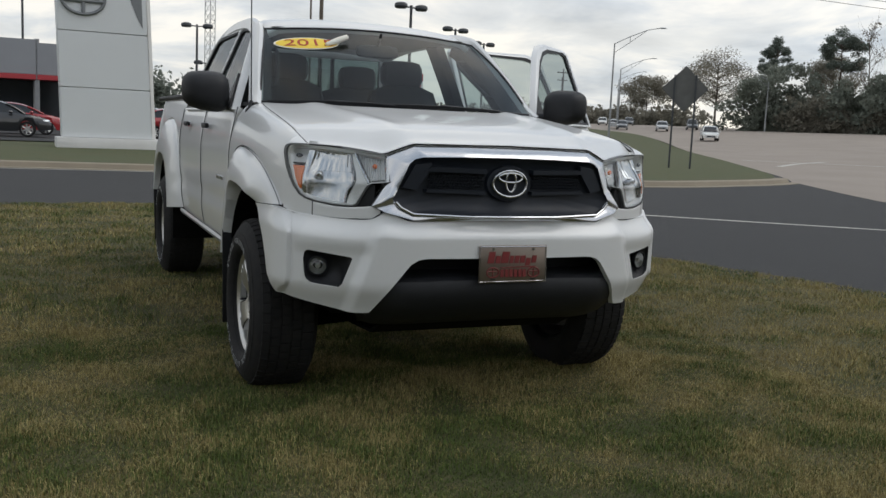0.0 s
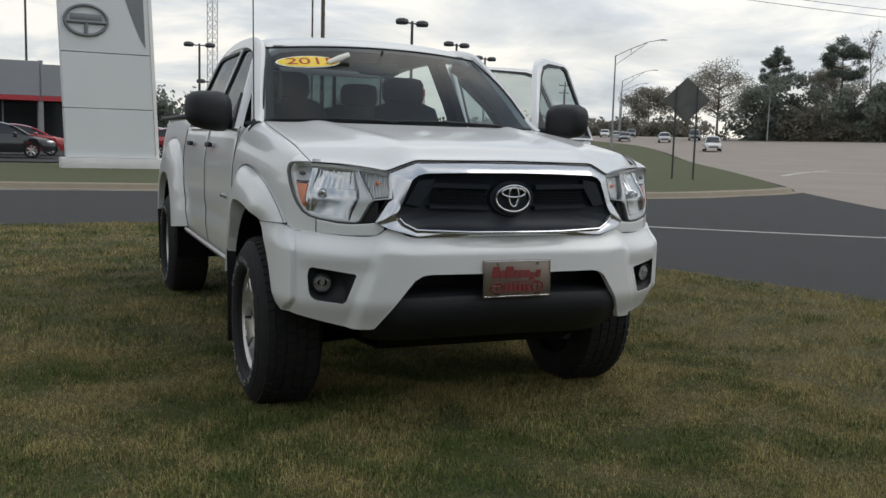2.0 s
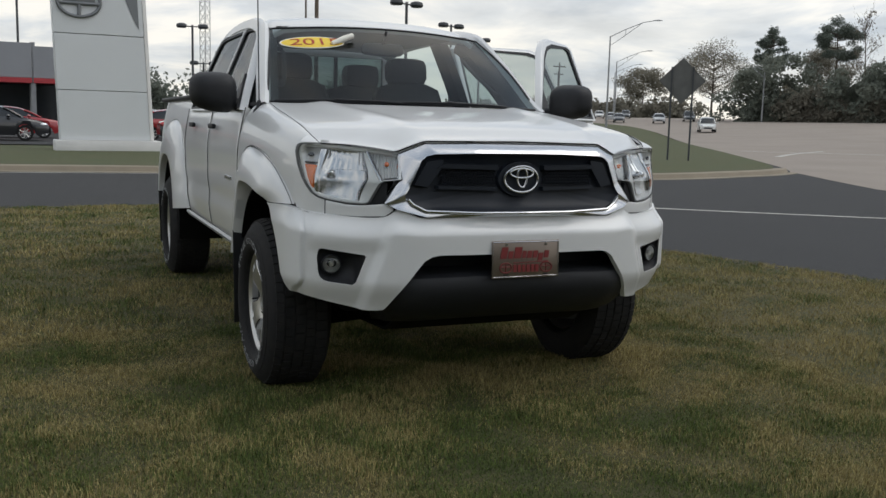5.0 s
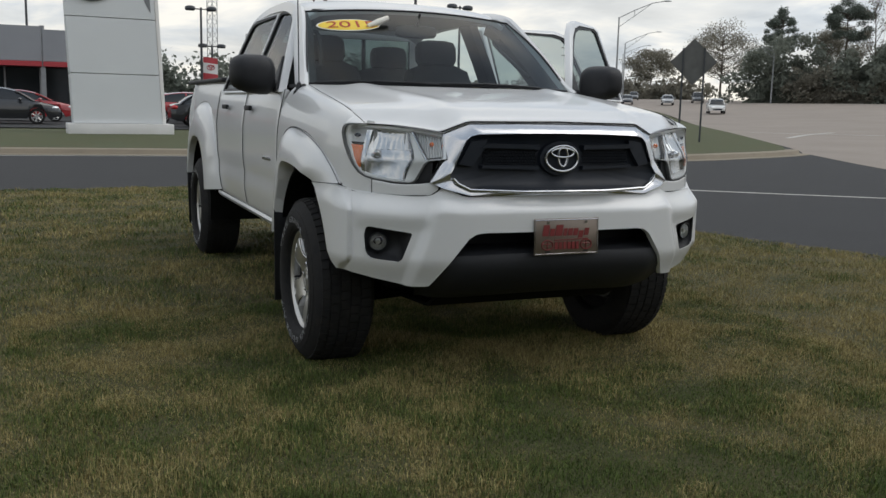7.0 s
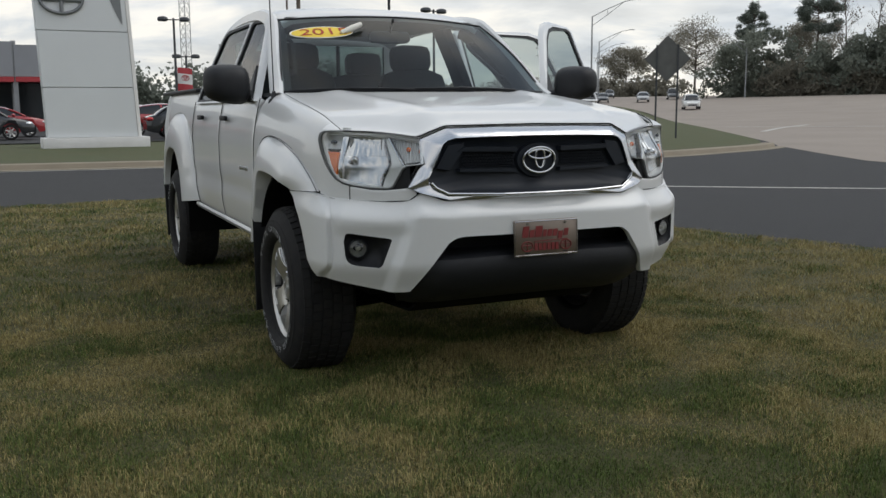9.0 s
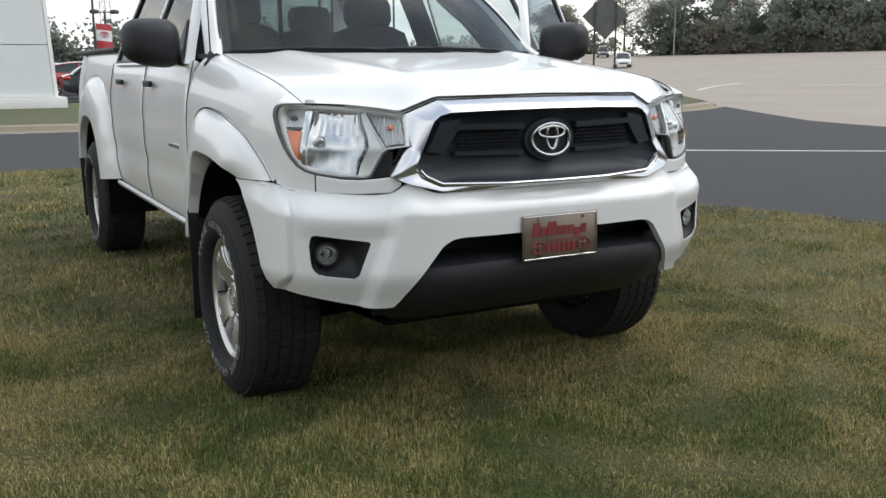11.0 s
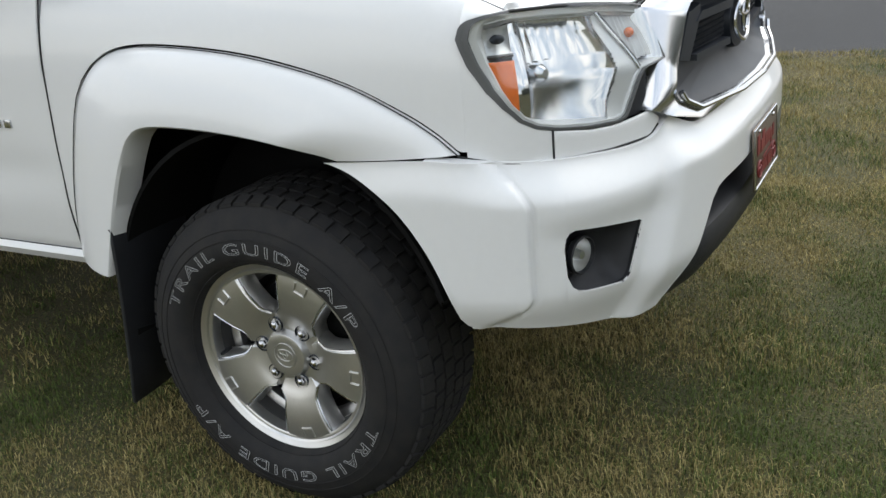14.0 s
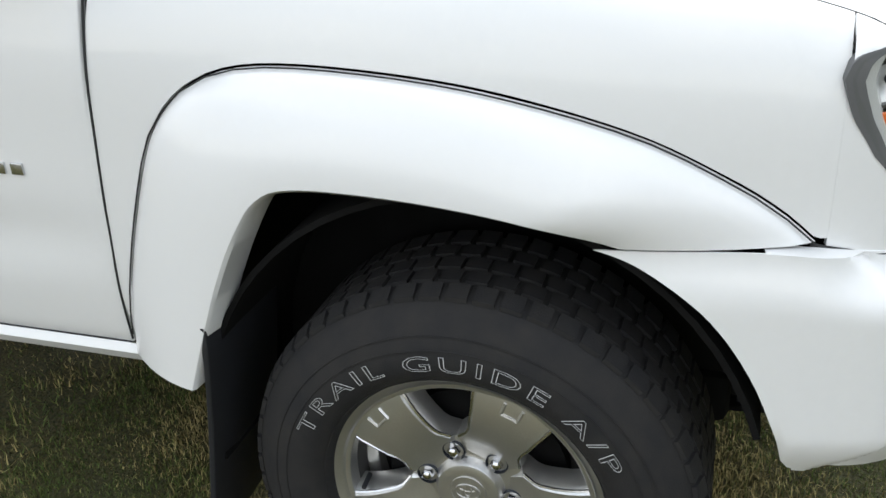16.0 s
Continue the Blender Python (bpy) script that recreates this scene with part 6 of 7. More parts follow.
# ---- lawn grass ----
def blade_material():
    m = bpy.data.materials.new("grass_blades")
    m.use_nodes = True
    nt = m.node_tree
    bs = nt.nodes["Principled BSDF"]
    bs.inputs["Roughness"].default_value = 0.7
    bs.inputs["Specular IOR Level"].default_value = 0.25
    co = nt.nodes.new("ShaderNodeTexCoord")
    geo = nt.nodes.new("ShaderNodeNewGeometry")

    def noisy(scale, lo, hi):
        n = nt.nodes.new("ShaderNodeTexNoise")
        n.inputs["Scale"].default_value, n.inputs["Detail"].default_value = scale, 4.0
        nt.links.new(co.outputs["Object"], n.inputs["Vector"])
        r = nt.nodes.new("ShaderNodeMapRange")
        for k, v in (("From Min", lo), ("From Max", hi)):
            r.inputs[k].default_value = v
        nt.links.new(n.outputs["Fac"], r.inputs["Value"])
        return r.outputs["Result"]

    # dry patches at two scales decide how many blades are straw
    add = nt.nodes.new("ShaderNodeMath"); add.operation = "ADD"
    nt.links.new(noisy(1.4, 0.40, 0.68), add.inputs[0])
    half = nt.nodes.new("ShaderNodeMath"); half.operation = "MULTIPLY"; half.inputs[1].default_value = 0.55
    nt.links.new(noisy(4.2, 0.40, 0.70), half.inputs[0])
    nt.links.new(half.outputs[0], add.inputs[1])
    # straw share falls in front of the truck and rises towards positive x
    sepy = nt.nodes.new("ShaderNodeSeparateXYZ")
    nt.links.new(co.outputs["Object"], sepy.inputs[0])
    dry = nt.nodes.new("ShaderNodeMapRange")
    for k, v in (("From Min", -3.3), ("From Max", -0.6), ("To Min", -0.42), ("To Max", 0.06)):
        dry.inputs[k].default_value = v
    nt.links.new(sepy.outputs["Y"], dry.inputs["Value"])
    dryx = nt.nodes.new("ShaderNodeMapRange")
    for k, v in (("From Min", 0.2), ("From Max", 2.4), ("To Min", 0.0), ("To Max", 0.24)):
        dryx.inputs[k].default_value = v
    nt.links.new(sepy.outputs["X"], dryx.inputs["Value"])
    side_dry = nt.nodes.new("ShaderNodeMath"); side_dry.operation = "ADD"
    nt.links.new(add.outputs[0], side_dry.inputs[0])
    nt.links.new(dryx.outputs["Result"], side_dry.inputs[1])
    more = nt.nodes.new("ShaderNodeMath"); more.operation = "ADD"
    nt.links.new(side_dry.outputs[0], more.inputs[0])
    nt.links.new(dry.outputs["Result"], more.inputs[1])
    sub = nt.nodes.new("ShaderNodeMath"); sub.operation = "SUBTRACT"
    nt.links.new(more.outputs[0], sub.inputs[0])
    nt.links.new(geo.outputs["Random Per Island"], sub.inputs[1])
    rng = nt.nodes.new("ShaderNodeMapRange")
    rng.inputs["From Min"].default_value, rng.inputs["From Max"].default_value = -0.15, 0.30
    nt.links.new(sub.outputs[0], rng.inputs["Value"])
    greens = nt.nodes.new("ShaderNodeValToRGB")
    g = greens.color_ramp
    g.elements[0].color, g.elements[1].color = (0.031, 0.052, 0.010, 1), (0.112, 0.158, 0.034, 1)
    mul = nt.nodes.new("ShaderNodeMath"); mul.operation = "MULTIPLY"; mul.inputs[1].default_value = 7.3
    frac = nt.nodes.new("ShaderNodeMath"); frac.operation = "FRACT"
    nt.links.new(geo.outputs["Random Per Island"], mul.inputs[0])
    nt.links.new(mul.outputs[0], frac.inputs[0])
    nt.links.new(frac.outputs[0], greens.inputs["Fac"])
    straw = nt.nodes.new("ShaderNodeValToRGB")
    s = straw.color_ramp
    s.elements[0].color, s.elements[1].color = (0.150, 0.115, 0.040, 1), (0.48, 0.40, 0.175, 1)
    nt.links.new(frac.outputs[0], straw.inputs["Fac"])
    mx = nt.nodes.new("ShaderNodeMix"); mx.data_type = "RGBA"
    nt.links.new(rng.outputs["Result"], mx.inputs["Factor"])
    nt.links.new(greens.outputs["Color"], mx.inputs["A"])
    nt.links.new(straw.outputs["Color"], mx.inputs["B"])
    nt.links.new(mx.outputs["Result"], bs.inputs["Base Color"])
    return m


def grass(name, zones, label):
    """Blades of grass as one mesh. zones: x0, x1, y0, y1, blades a square metre, height, width, bends."""
    rng = np.random.default_rng(7)
    verts, tris, base = [], [], 0
    for x0, x1, y0, y1, dens, hgt, wid, bends in zones:
        n = int((x1 - x0) * (y1 - y0) * dens)
        x, y = rng.uniform(x0, x1, n), rng.uniform(y0, y1, n)
        edge = np.interp(x, LAWN_EDGE[:, 0], LAWN_EDGE[:, 1]) + 0.05 * np.sin(x * 9.1) * np.sin(x * 3.3 + 1)
        keep = y < edge
        x, y = x[keep], y[keep]
        n = len(x)
        a, lean = rng.uniform(0, 2 * np.pi, n), rng.uniform(0.15, 1.15, n)
        h = hgt * rng.uniform(0.55, 1.35, n)
        tuft = 0.75 + 0.35 * np.sin(x * 5.3 + 2 * np.sin(y * 4.1)) * np.sin(y * 6.2 + 1.7 * np.sin(x * 3.7))
        h = h * tuft
        w = wid * rng.uniform(0.7, 1.3, n) / 2
        turn = a + rng.uniform(-1.2, 1.2, n)
        sx, sy = -np.sin(turn) * w, np.cos(turn) * w
        z0 = np.full(n, -0.026)
        tipx, tipy, tipz = x + np.cos(a) * h * np.sin(lean), y + np.sin(a) * h * np.sin(lean), z0 + h * np.cos(lean)
        if bends:
            mx, my, mz = x + np.cos(a) * h * 0.42 * np.sin(lean * 0.5), y + np.sin(a) * h * 0.42 * np.sin(lean * 0.5), z0 + h * 0.55
            pts = [(x - sx, y - sy, z0), (x + sx, y + sy, z0), (mx + sx * 0.8, my + sy * 0.8, mz), (mx - sx * 0.8, my - sy * 0.8, mz), (tipx, tipy, tipz)]
            idx = [(0, 1, 2), (0, 2, 3), (3, 2, 4)]
        else:
            pts = [(x - sx, y - sy, z0), (x + sx, y + sy, z0), (tipx, tipy, tipz)]
            idx = [(0, 1, 2)]
        k = len(pts)
        verts.append(np.stack([np.stack(p, 1) for p in pts], 1).reshape(-1, 3))
        for t in idx:
            tris.append(base + np.arange(n)[:, None] * k + np.array(t))
        base += n * k
    v, f = np.concatenate(verts), np.concatenate(tris)
    me = bpy.data.meshes.new(name)
    me.vertices.add(len(v))
    me.vertices.foreach_set("co", v.astype(np.float32).ravel())
    me.loops.add(3 * len(f))
    me.loops.foreach_set("vertex_index", f.astype(np.int32).ravel())
    me.polygons.add(len(f))
    me.polygons.foreach_set("loop_start", np.arange(0, 3 * len(f), 3, dtype=np.int32))
    me.update(calc_edges=True)
    me.materials.append(blade_material())
    return tagged(new(name, me), label, "grass", kind="stuff")


grass("lawn_grass", [
    (-2.2, 1.9, -2.3, 1.2, 24000, 0.036, 0.0023, True),
    (-3.4, 5.3, 1.2, 4.2, 5500, 0.044, 0.0050, False),
    (-3.4, -2.2, -2.3, 1.2, 7500, 0.042, 0.0040, False),
    (1.9, 5.6, -3.6, 1.2, 7500, 0.042, 0.0042, False),
    (-2.2, 1.9, -3.2, -2.3, 4000, 0.046, 0.0055, False),
    (-4.0, 3.0, 4.2, 9.3, 2000, 0.048, 0.0090, False),
], "short winter lawn, patchy green and straw brown")


# ---- trees ----
BARK = material("bark", (0.13, 0.108, 0.088), 0.95, vary=0.4, scale=2.0, bump=0.6, bump_scale=14.0)
# Leaf colours lifted well above real leaves to paint in distance haze.
PINE_LEAF = leaf_material("pine_needles_hazed", (0.190, 0.220, 0.190), (0.150, 0.172, 0.150))
LEAF = leaf_material("dull_leaves_hazed", (0.265, 0.255, 0.205), (0.225, 0.205, 0.172))
BUD = leaf_material("budding_twigs_hazed", (0.240, 0.215, 0.180), (0.210, 0.185, 0.155))
HEDGE = leaf_material("mixed_woodland_hazed", (0.225, 0.255, 0.215), (0.215, 0.222, 0.185), 0.12)


def leaf_cloud(clumps, count, size, rng):
    """Many small leaf cards in uneven clumps. clumps: centre and radii."""
    weights = np.array([c[3] * c[4] * c[5] for c in clumps])
    pick = rng.choice(len(clumps), count, p=weights / weights.sum())
    cl = np.array(clumps)[pick]

    def unit(v):
        return v / np.linalg.norm(v, axis=1)[:, None]

    r = np.minimum(np.abs(rng.normal(0.80, 0.26, count)), 1.4)[:, None]
    p = cl[:, :3] + cl[:, 3:] * unit(rng.normal(size=(count, 3))) * r
    u = unit(rng.normal(size=(count, 3)))
    w = unit(np.cross(u, rng.normal(size=(count, 3))))
    s = (size * rng.uniform(0.5, 1.3, count))[:, None]
    verts = np.stack([p - u * s, p + w * s * 0.6, p + u * s, p - w * s * 0.6], 1).reshape(-1, 3)
    me = bpy.data.meshes.new("leaves")
    me.from_pydata(verts.tolist(), [], np.arange(4 * count).reshape(-1, 4).tolist())
    bm = bmesh.new()
    bm.from_mesh(me)
    bpy.data.meshes.remove(me)
    return bm


def tree(x, y, height, spread, kind, seed, label, leaves=15000, size=0.12):
    rng = np.random.default_rng(seed)
    z0 = rise(x, y) - 0.2
    ob = thing("tree", label, "tree", (x, y, z0), group="trees along the highway")
    bm = bmesh.new()
    fork = 0.63 if kind == "pine" else 0.30
    wob = rng.uniform(-0.03, 0.03, (6, 2)) * height
    trunk = [(wob[i][0] * (i > 0) * 0.5, wob[i][1] * (i > 0) * 0.5, height * q) for i, q in enumerate((0, 0.2, 0.4, 0.6, 0.8, 0.95))]
    r0 = {"pine": 0.015, "round": 0.018, "bare": 0.009}[kind] * height
    tube(bm, trunk, [r0, r0 * 0.8, r0 * 0.65, r0 * 0.5, r0 * 0.3, r0 * 0.1], 8)
    clumps = []
    n = {"pine": 28, "round": 44, "bare": 26}[kind]
    for k in range(n):
        q = rng.uniform(fork, 0.94)
        a = rng.uniform(0, 2 * math.pi)
        env = math.sin(math.pi * min(1, (q - fork) / (1 - fork) * 0.85 + 0.15)) ** 0.6
        reach = spread * env * rng.uniform(0.45, 1.0)
        base = Vector((np.interp(q, (0, 0.2, 0.4, 0.6, 0.8, 0.95), [t[0] for t in trunk]), np.interp(q, (0, 0.2, 0.4, 0.6, 0.8, 0.95), [t[1] for t in trunk]), height * q * 0.92))
        tip = base + Vector((math.cos(a) * reach, math.sin(a) * reach, height * (0.02 if kind == "pine" else 0.10) + 0.15 * reach))
        mid = base.lerp(tip, 0.5) + Vector((0, 0, -0.04 * reach))
        tube(bm, [base, mid, tip], [r0 * 0.30, r0 * 0.18, r0 * 0.05], 5, cap=False)
        if kind == "bare":
            for j in range(7):
                s = base.lerp(tip, rng.uniform(0.3, 1.0))
                e = s + Vector(rng.normal(size=3)) * 0.06 * height + Vector((0, 0, 0.06 * height))
                tube(bm, [s, s.lerp(e, 0.5) + Vector(rng.normal(size=3)) * 0.01 * height, e], [r0 * 0.09, r0 * 0.06, r0 * 0.02], 4, cap=False)
        rr = spread * (0.19 if kind == "pine" else 0.25) * rng.uniform(0.7, 1.25)
        clumps.append((tip.x * 0.92, tip.y * 0.92, tip.z, rr * 1.15, rr * 1.15, rr * (0.85 if kind == "pine" else 0.78)))
    clumps.append((trunk[-1][0], trunk[-1][1], height * 0.95, spread * 0.25, spread * 0.25, height * 0.05))
    part("trunk", bm, BARK, ob, "grey-brown trunk and limbs")
    mat = {"pine": PINE_LEAF, "round": LEAF, "bare": BUD}[kind]
    part("crown", leaf_cloud(clumps, leaves, size, rng), mat, ob, smooth=False)
    return ob


def woods(name, line_pts, depth, low, high, count, label, mat, seed, size=0.42, core=True):
    """A far belt of trees as one object: leaf cards over a lumpy dark core."""
    rng = np.random.default_rng(seed)
    c = curve_points(line_pts, 160)
    clumps, tops = [], []
    for k in range(len(c)):
        env = 0.78 + 0.22 * math.sin(k * 0.31 + 1.3 * math.sin(k * 0.113)) + rng.uniform(-0.08, 0.08)
        tops.append((low + (high - low) * 0.75) * env)
        for j in range(6):
            x, y = c[k] + rng.uniform(-0.5, 0.5, 2) * depth
            top = (low + (high - low) * rng.uniform(0.2, 1)) * env
            z = rng.uniform(0.03, 0.95) * top
            r = rng.uniform(0.8, 1.5) * (0.5 + 0.06 * top)
            clumps.append((x, y, rise(x, y) + z, r * 1.2, r * 1.2, r * 0.9))
    bm = leaf_cloud(clumps, count, size, rng)
    if core:
        cols = []
        for k in range(len(c)):
            x, y = c[k]
            z = rise(x, y)
            t = tops[k] * 0.74 * smooth(-1, 9, min(k, len(c) - 1 - k))
            d = depth * 0.12
            cols.append([(x + dx + rng.uniform(-0.4, 0.4), y + rng.uniform(-0.4, 0.4), z + zz) for dx, zz in ((-d, -0.3), (-d * 1.1, t * 0.35), (-d * 0.8, t * 0.75), (-d * 0.2, t), (d, t * 0.95), (d, -0.3))])
        loft(bm, cols)
    ob = part(name, bm, mat, smooth=False)
    return tagged(ob, label, "trees", kind="stuff")


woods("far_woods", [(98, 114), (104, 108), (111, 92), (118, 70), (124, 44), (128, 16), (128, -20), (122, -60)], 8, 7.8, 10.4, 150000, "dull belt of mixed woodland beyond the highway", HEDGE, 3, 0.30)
woods("far_brush", [(100, 106), (105, 99), (111, 84), (116, 62), (121, 36), (124, 8), (123, -24)], 3, 3.0, 6.4, 60000, "olive-brown brush at the foot of the woods", LEAF, 4, 0.24)
woods("distant_trees", [(60, 215), (85, 200), (110, 185), (125, 160)], 10, 3.0, 5.0, 9000, "pale distant trees at the end of the highway", LEAF, 5, 0.5)
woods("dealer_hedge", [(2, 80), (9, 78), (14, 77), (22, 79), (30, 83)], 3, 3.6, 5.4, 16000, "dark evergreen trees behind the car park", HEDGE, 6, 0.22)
# Unseen belt, hinted at in lamp reflections, added to block low sky light.
woods("woods_behind", [(-34, -27), (-26, -30), (-16, -33), (-2, -36), (12, -40), (30, -46)], 7, 7.5, 10.5, 40000, "unseen belt of mixed trees behind, blocking low sky light", HEDGE, 8, 0.40)
tree(114.3, 125.2, 15.9, 3.6, "pine", 11, "tall dark pine with an open crown")
tree(107.3, 103.9, 15.6, 4.0, "pine", 12, "tall dark pine standing over the woods")
tree(114.8, 112.6, 12.0, 4.2, "round", 13, "broad dull-green tree in the woods")
tree(101.5, 124.5, 12.6, 6.0, "round", 14, "broad half-leafed tree by the highway", 13000)
tree(122.0, 174.0, 10.2, 6.2, "round", 15, "rounded far tree by the highway", 9000, 0.20)
tree(107.6, 98.7, 16.1, 2.4, "bare", 16, "bare slender tree with fine twigs", 500, 0.16)
tree(110.8, 95.8, 16.6, 2.6, "bare", 17, "bare slender tree with fine twigs", 500, 0.16)
tree(117.2, 92.3, 13.8, 4.5, "pine", 18, "dark pine in the woods")
tree(117.5, 81.9, 12.3, 4.5, "round", 19, "broad dull-green tree in the woods")
tree(124.3, 66.1, 14.0, 4.8, "pine", 20, "dark pine in the woods")
tree(41.0, 117.0, 9.0, 3.0, "bare", 21, "bare tree far down the highway", 500, 0.16)


# ---- dealership: pylon, building, lamps ----
PYLON = material("pylon_panel", (0.69, 0.71, 0.72), 0.45, vary=0.08, scale=0.7, fine=0.03)
PYLON_BASE = material("pylon_plinth", (0.74, 0.73, 0.71), 0.6, vary=0.1, scale=1.5)
STEEL_DARK = material("dark_steel", (0.07, 0.075, 0.08), 0.5, 0.3, vary=0.2)
GALV = material("galvanised_steel", (0.33, 0.34, 0.35), 0.5, 0.6, vary=0.2, scale=2.0)
FASCIA = material("grey_fascia", (0.30, 0.31, 0.33), 0.6, vary=0.12, scale=0.4)
FASCIA_RED = material("red_band", (0.45, 0.045, 0.055), 0.5, vary=0.1)
SHOP_GLASS = material("dark_shop_glass", (0.03, 0.035, 0.04), 0.08, vary=0.3, scale=0.5)
WOOD_POLE = material("weathered_pole", (0.16, 0.13, 0.10), 0.9, vary=0.3, scale=3.0)
SIGN_BACK = material("sign_back", (0.14, 0.14, 0.135), 0.55, 0.4, vary=0.2, scale=3.0)
EMBLEM = material("emblem_grey", (0.20, 0.21, 0.22), 0.4, 0.4, vary=0.1)


def build_pylon():
    ob = thing("sign_pylon", "tall pale grey sign pylon with oval emblem on plinth", "sign", (0.13, 28.6, 0.0), 3.0)
    bm = bmesh.new()
    box(bm, -1.62, 1.68, -0.35, 0.80, -0.1, 0.34, 0.02)
    part("plinth", bm, PYLON_BASE, ob, "white concrete plinth")
    for k, (z0, z1) in enumerate(((0.35, 1.93), (1.95, 3.71), (3.73, 7.2), (7.22, 9.0))):
        bm = bmesh.new()
        # the face tapers a little towards the top
        lo, hi = -1.44 - 0.035 * z0, -1.44 - 0.035 * z1
        r0, r1 = 1.34 - 0.045 * z0, 1.34 - 0.045 * z1
        vs = [bm.verts.new(p) for p in ((lo, -0.2, z0), (r0, -0.2, z0), (r1, -0.2, z1), (hi, -0.2, z1), (lo, 0.55, z0), (r0, 0.55, z0), (r1, 0.55, z1), (hi, 0.55, z1))]
        for q in ((0, 1, 2, 3), (5, 4, 7, 6), (4, 0, 3, 7), (1, 5, 6, 2), (3, 2, 6, 7), (4, 5, 1, 0)):
            bm.faces.new([vs[i] for i in q])
        bmesh.ops.bevel(bm, geom=list(bm.edges), offset=0.012, segments=2, affect="EDGES")
        part("face_panel", bm, PYLON, ob, smooth=False)
    # Side face as a separate strip, its paler colour painting in the light.
    bm = bmesh.new()
    loft(bm, [[(1.36 - 0.045 * z + dx, y, z) for dx, y in ((0, -0.15), (0.12, -0.10), (0.14, 0.5), (0, 0.5))] for z in (0.35, 3.0, 6.0, 9.0)])
    part("edge_column", bm, PYLON_BASE, ob, "side face made whiter for the light on it")
    bm = bmesh.new()
    tube(bm, [(-0.80 + 0.64 * math.cos(a), -0.24, 4.72 + 0.47 * math.sin(a)) for a in (2 * math.pi * k / 48 for k in range(48))], 0.055, 8, closed=True)
    for p in (((-1.42, -0.24, 4.66), (-0.18, -0.24, 4.66)), ((-0.80, -0.24, 4.28), (-0.80, -0.24, 4.62))):
        tube(bm, p, 0.06, 8)
    box(bm, -1.28, -0.32, -0.27, -0.22, 4.70, 4.92, 0.01)
    part("emblem", bm, EMBLEM, ob, "dark grey oval emblem")
    bm = bmesh.new()
    cols = [[(1.20 - 0.045 * z, -0.212, z), (1.20 - 0.045 * z - 0.75 * max(0.0, (z - 3.95) / 2.2) ** 0.8, -0.212, z)] for z in np.linspace(3.96, 7.1, 14)]
    loft(bm, cols)
    outward(bm, (0, 5, 5))
    sheet(part("accent_fin", bm, EMBLEM, ob, "grey curved accent"), 0.006, 0)


def build_dealership():
    ob = thing("dealership_building", "low grey showroom with a red band over dark glass", "building", (0, 57.5, 0))
    for x0, x1 in ((-30.0, -2.36), (-2.28, 0.4)):
        bm = bmesh.new()
        box(bm, x0, x1, 0, 14, 3.25, 5.30 - (0.18 if x1 > 0 else 0), 0.02)
        part("fascia", bm, FASCIA, ob, "grey metal fascia", smooth=False)
        bm = bmesh.new()
        box(bm, x0, x1, -0.06, 13.9, 2.95, 3.24, 0.01)
        part("red_band", bm, FASCIA_RED, ob, smooth=False)
    bm = bmesh.new()
    box(bm, -30, 0.2, 13.2, 13.8, 0, 3.0)
    part("rear_wall", bm, FASCIA, ob, smooth=False)
    for k in range(14):
        x = -27.5 + k * 2.0
        win = new("window")
        win.parent = ob
        bm = bmesh.new()
        box(bm, x - 0.95, x + 0.95, 2.4, 2.46, 0.1, 2.95)
        part("pane", bm, SHOP_GLASS, win, smooth=False)
        bm = bmesh.new()
        box(bm, x + 0.95, x + 1.05, 2.36, 2.50, 0.05, 2.95)
        box(bm, x - 0.95, x + 0.95, 2.36, 2.50, 0.05, 0.25)
        part("frame", bm, GALV, win, smooth=False)
    for x in (-20, -11, -2.30):
        bm = bmesh.new()
        box(bm, x - 0.14, x + 0.14, 0.1, 0.4, 0.0, 5.35 if x > -3 else 2.95, 0.01)
        part("column", bm, PYLON_BASE if x < -3 else GALV, ob, "pale steel column", smooth=False)


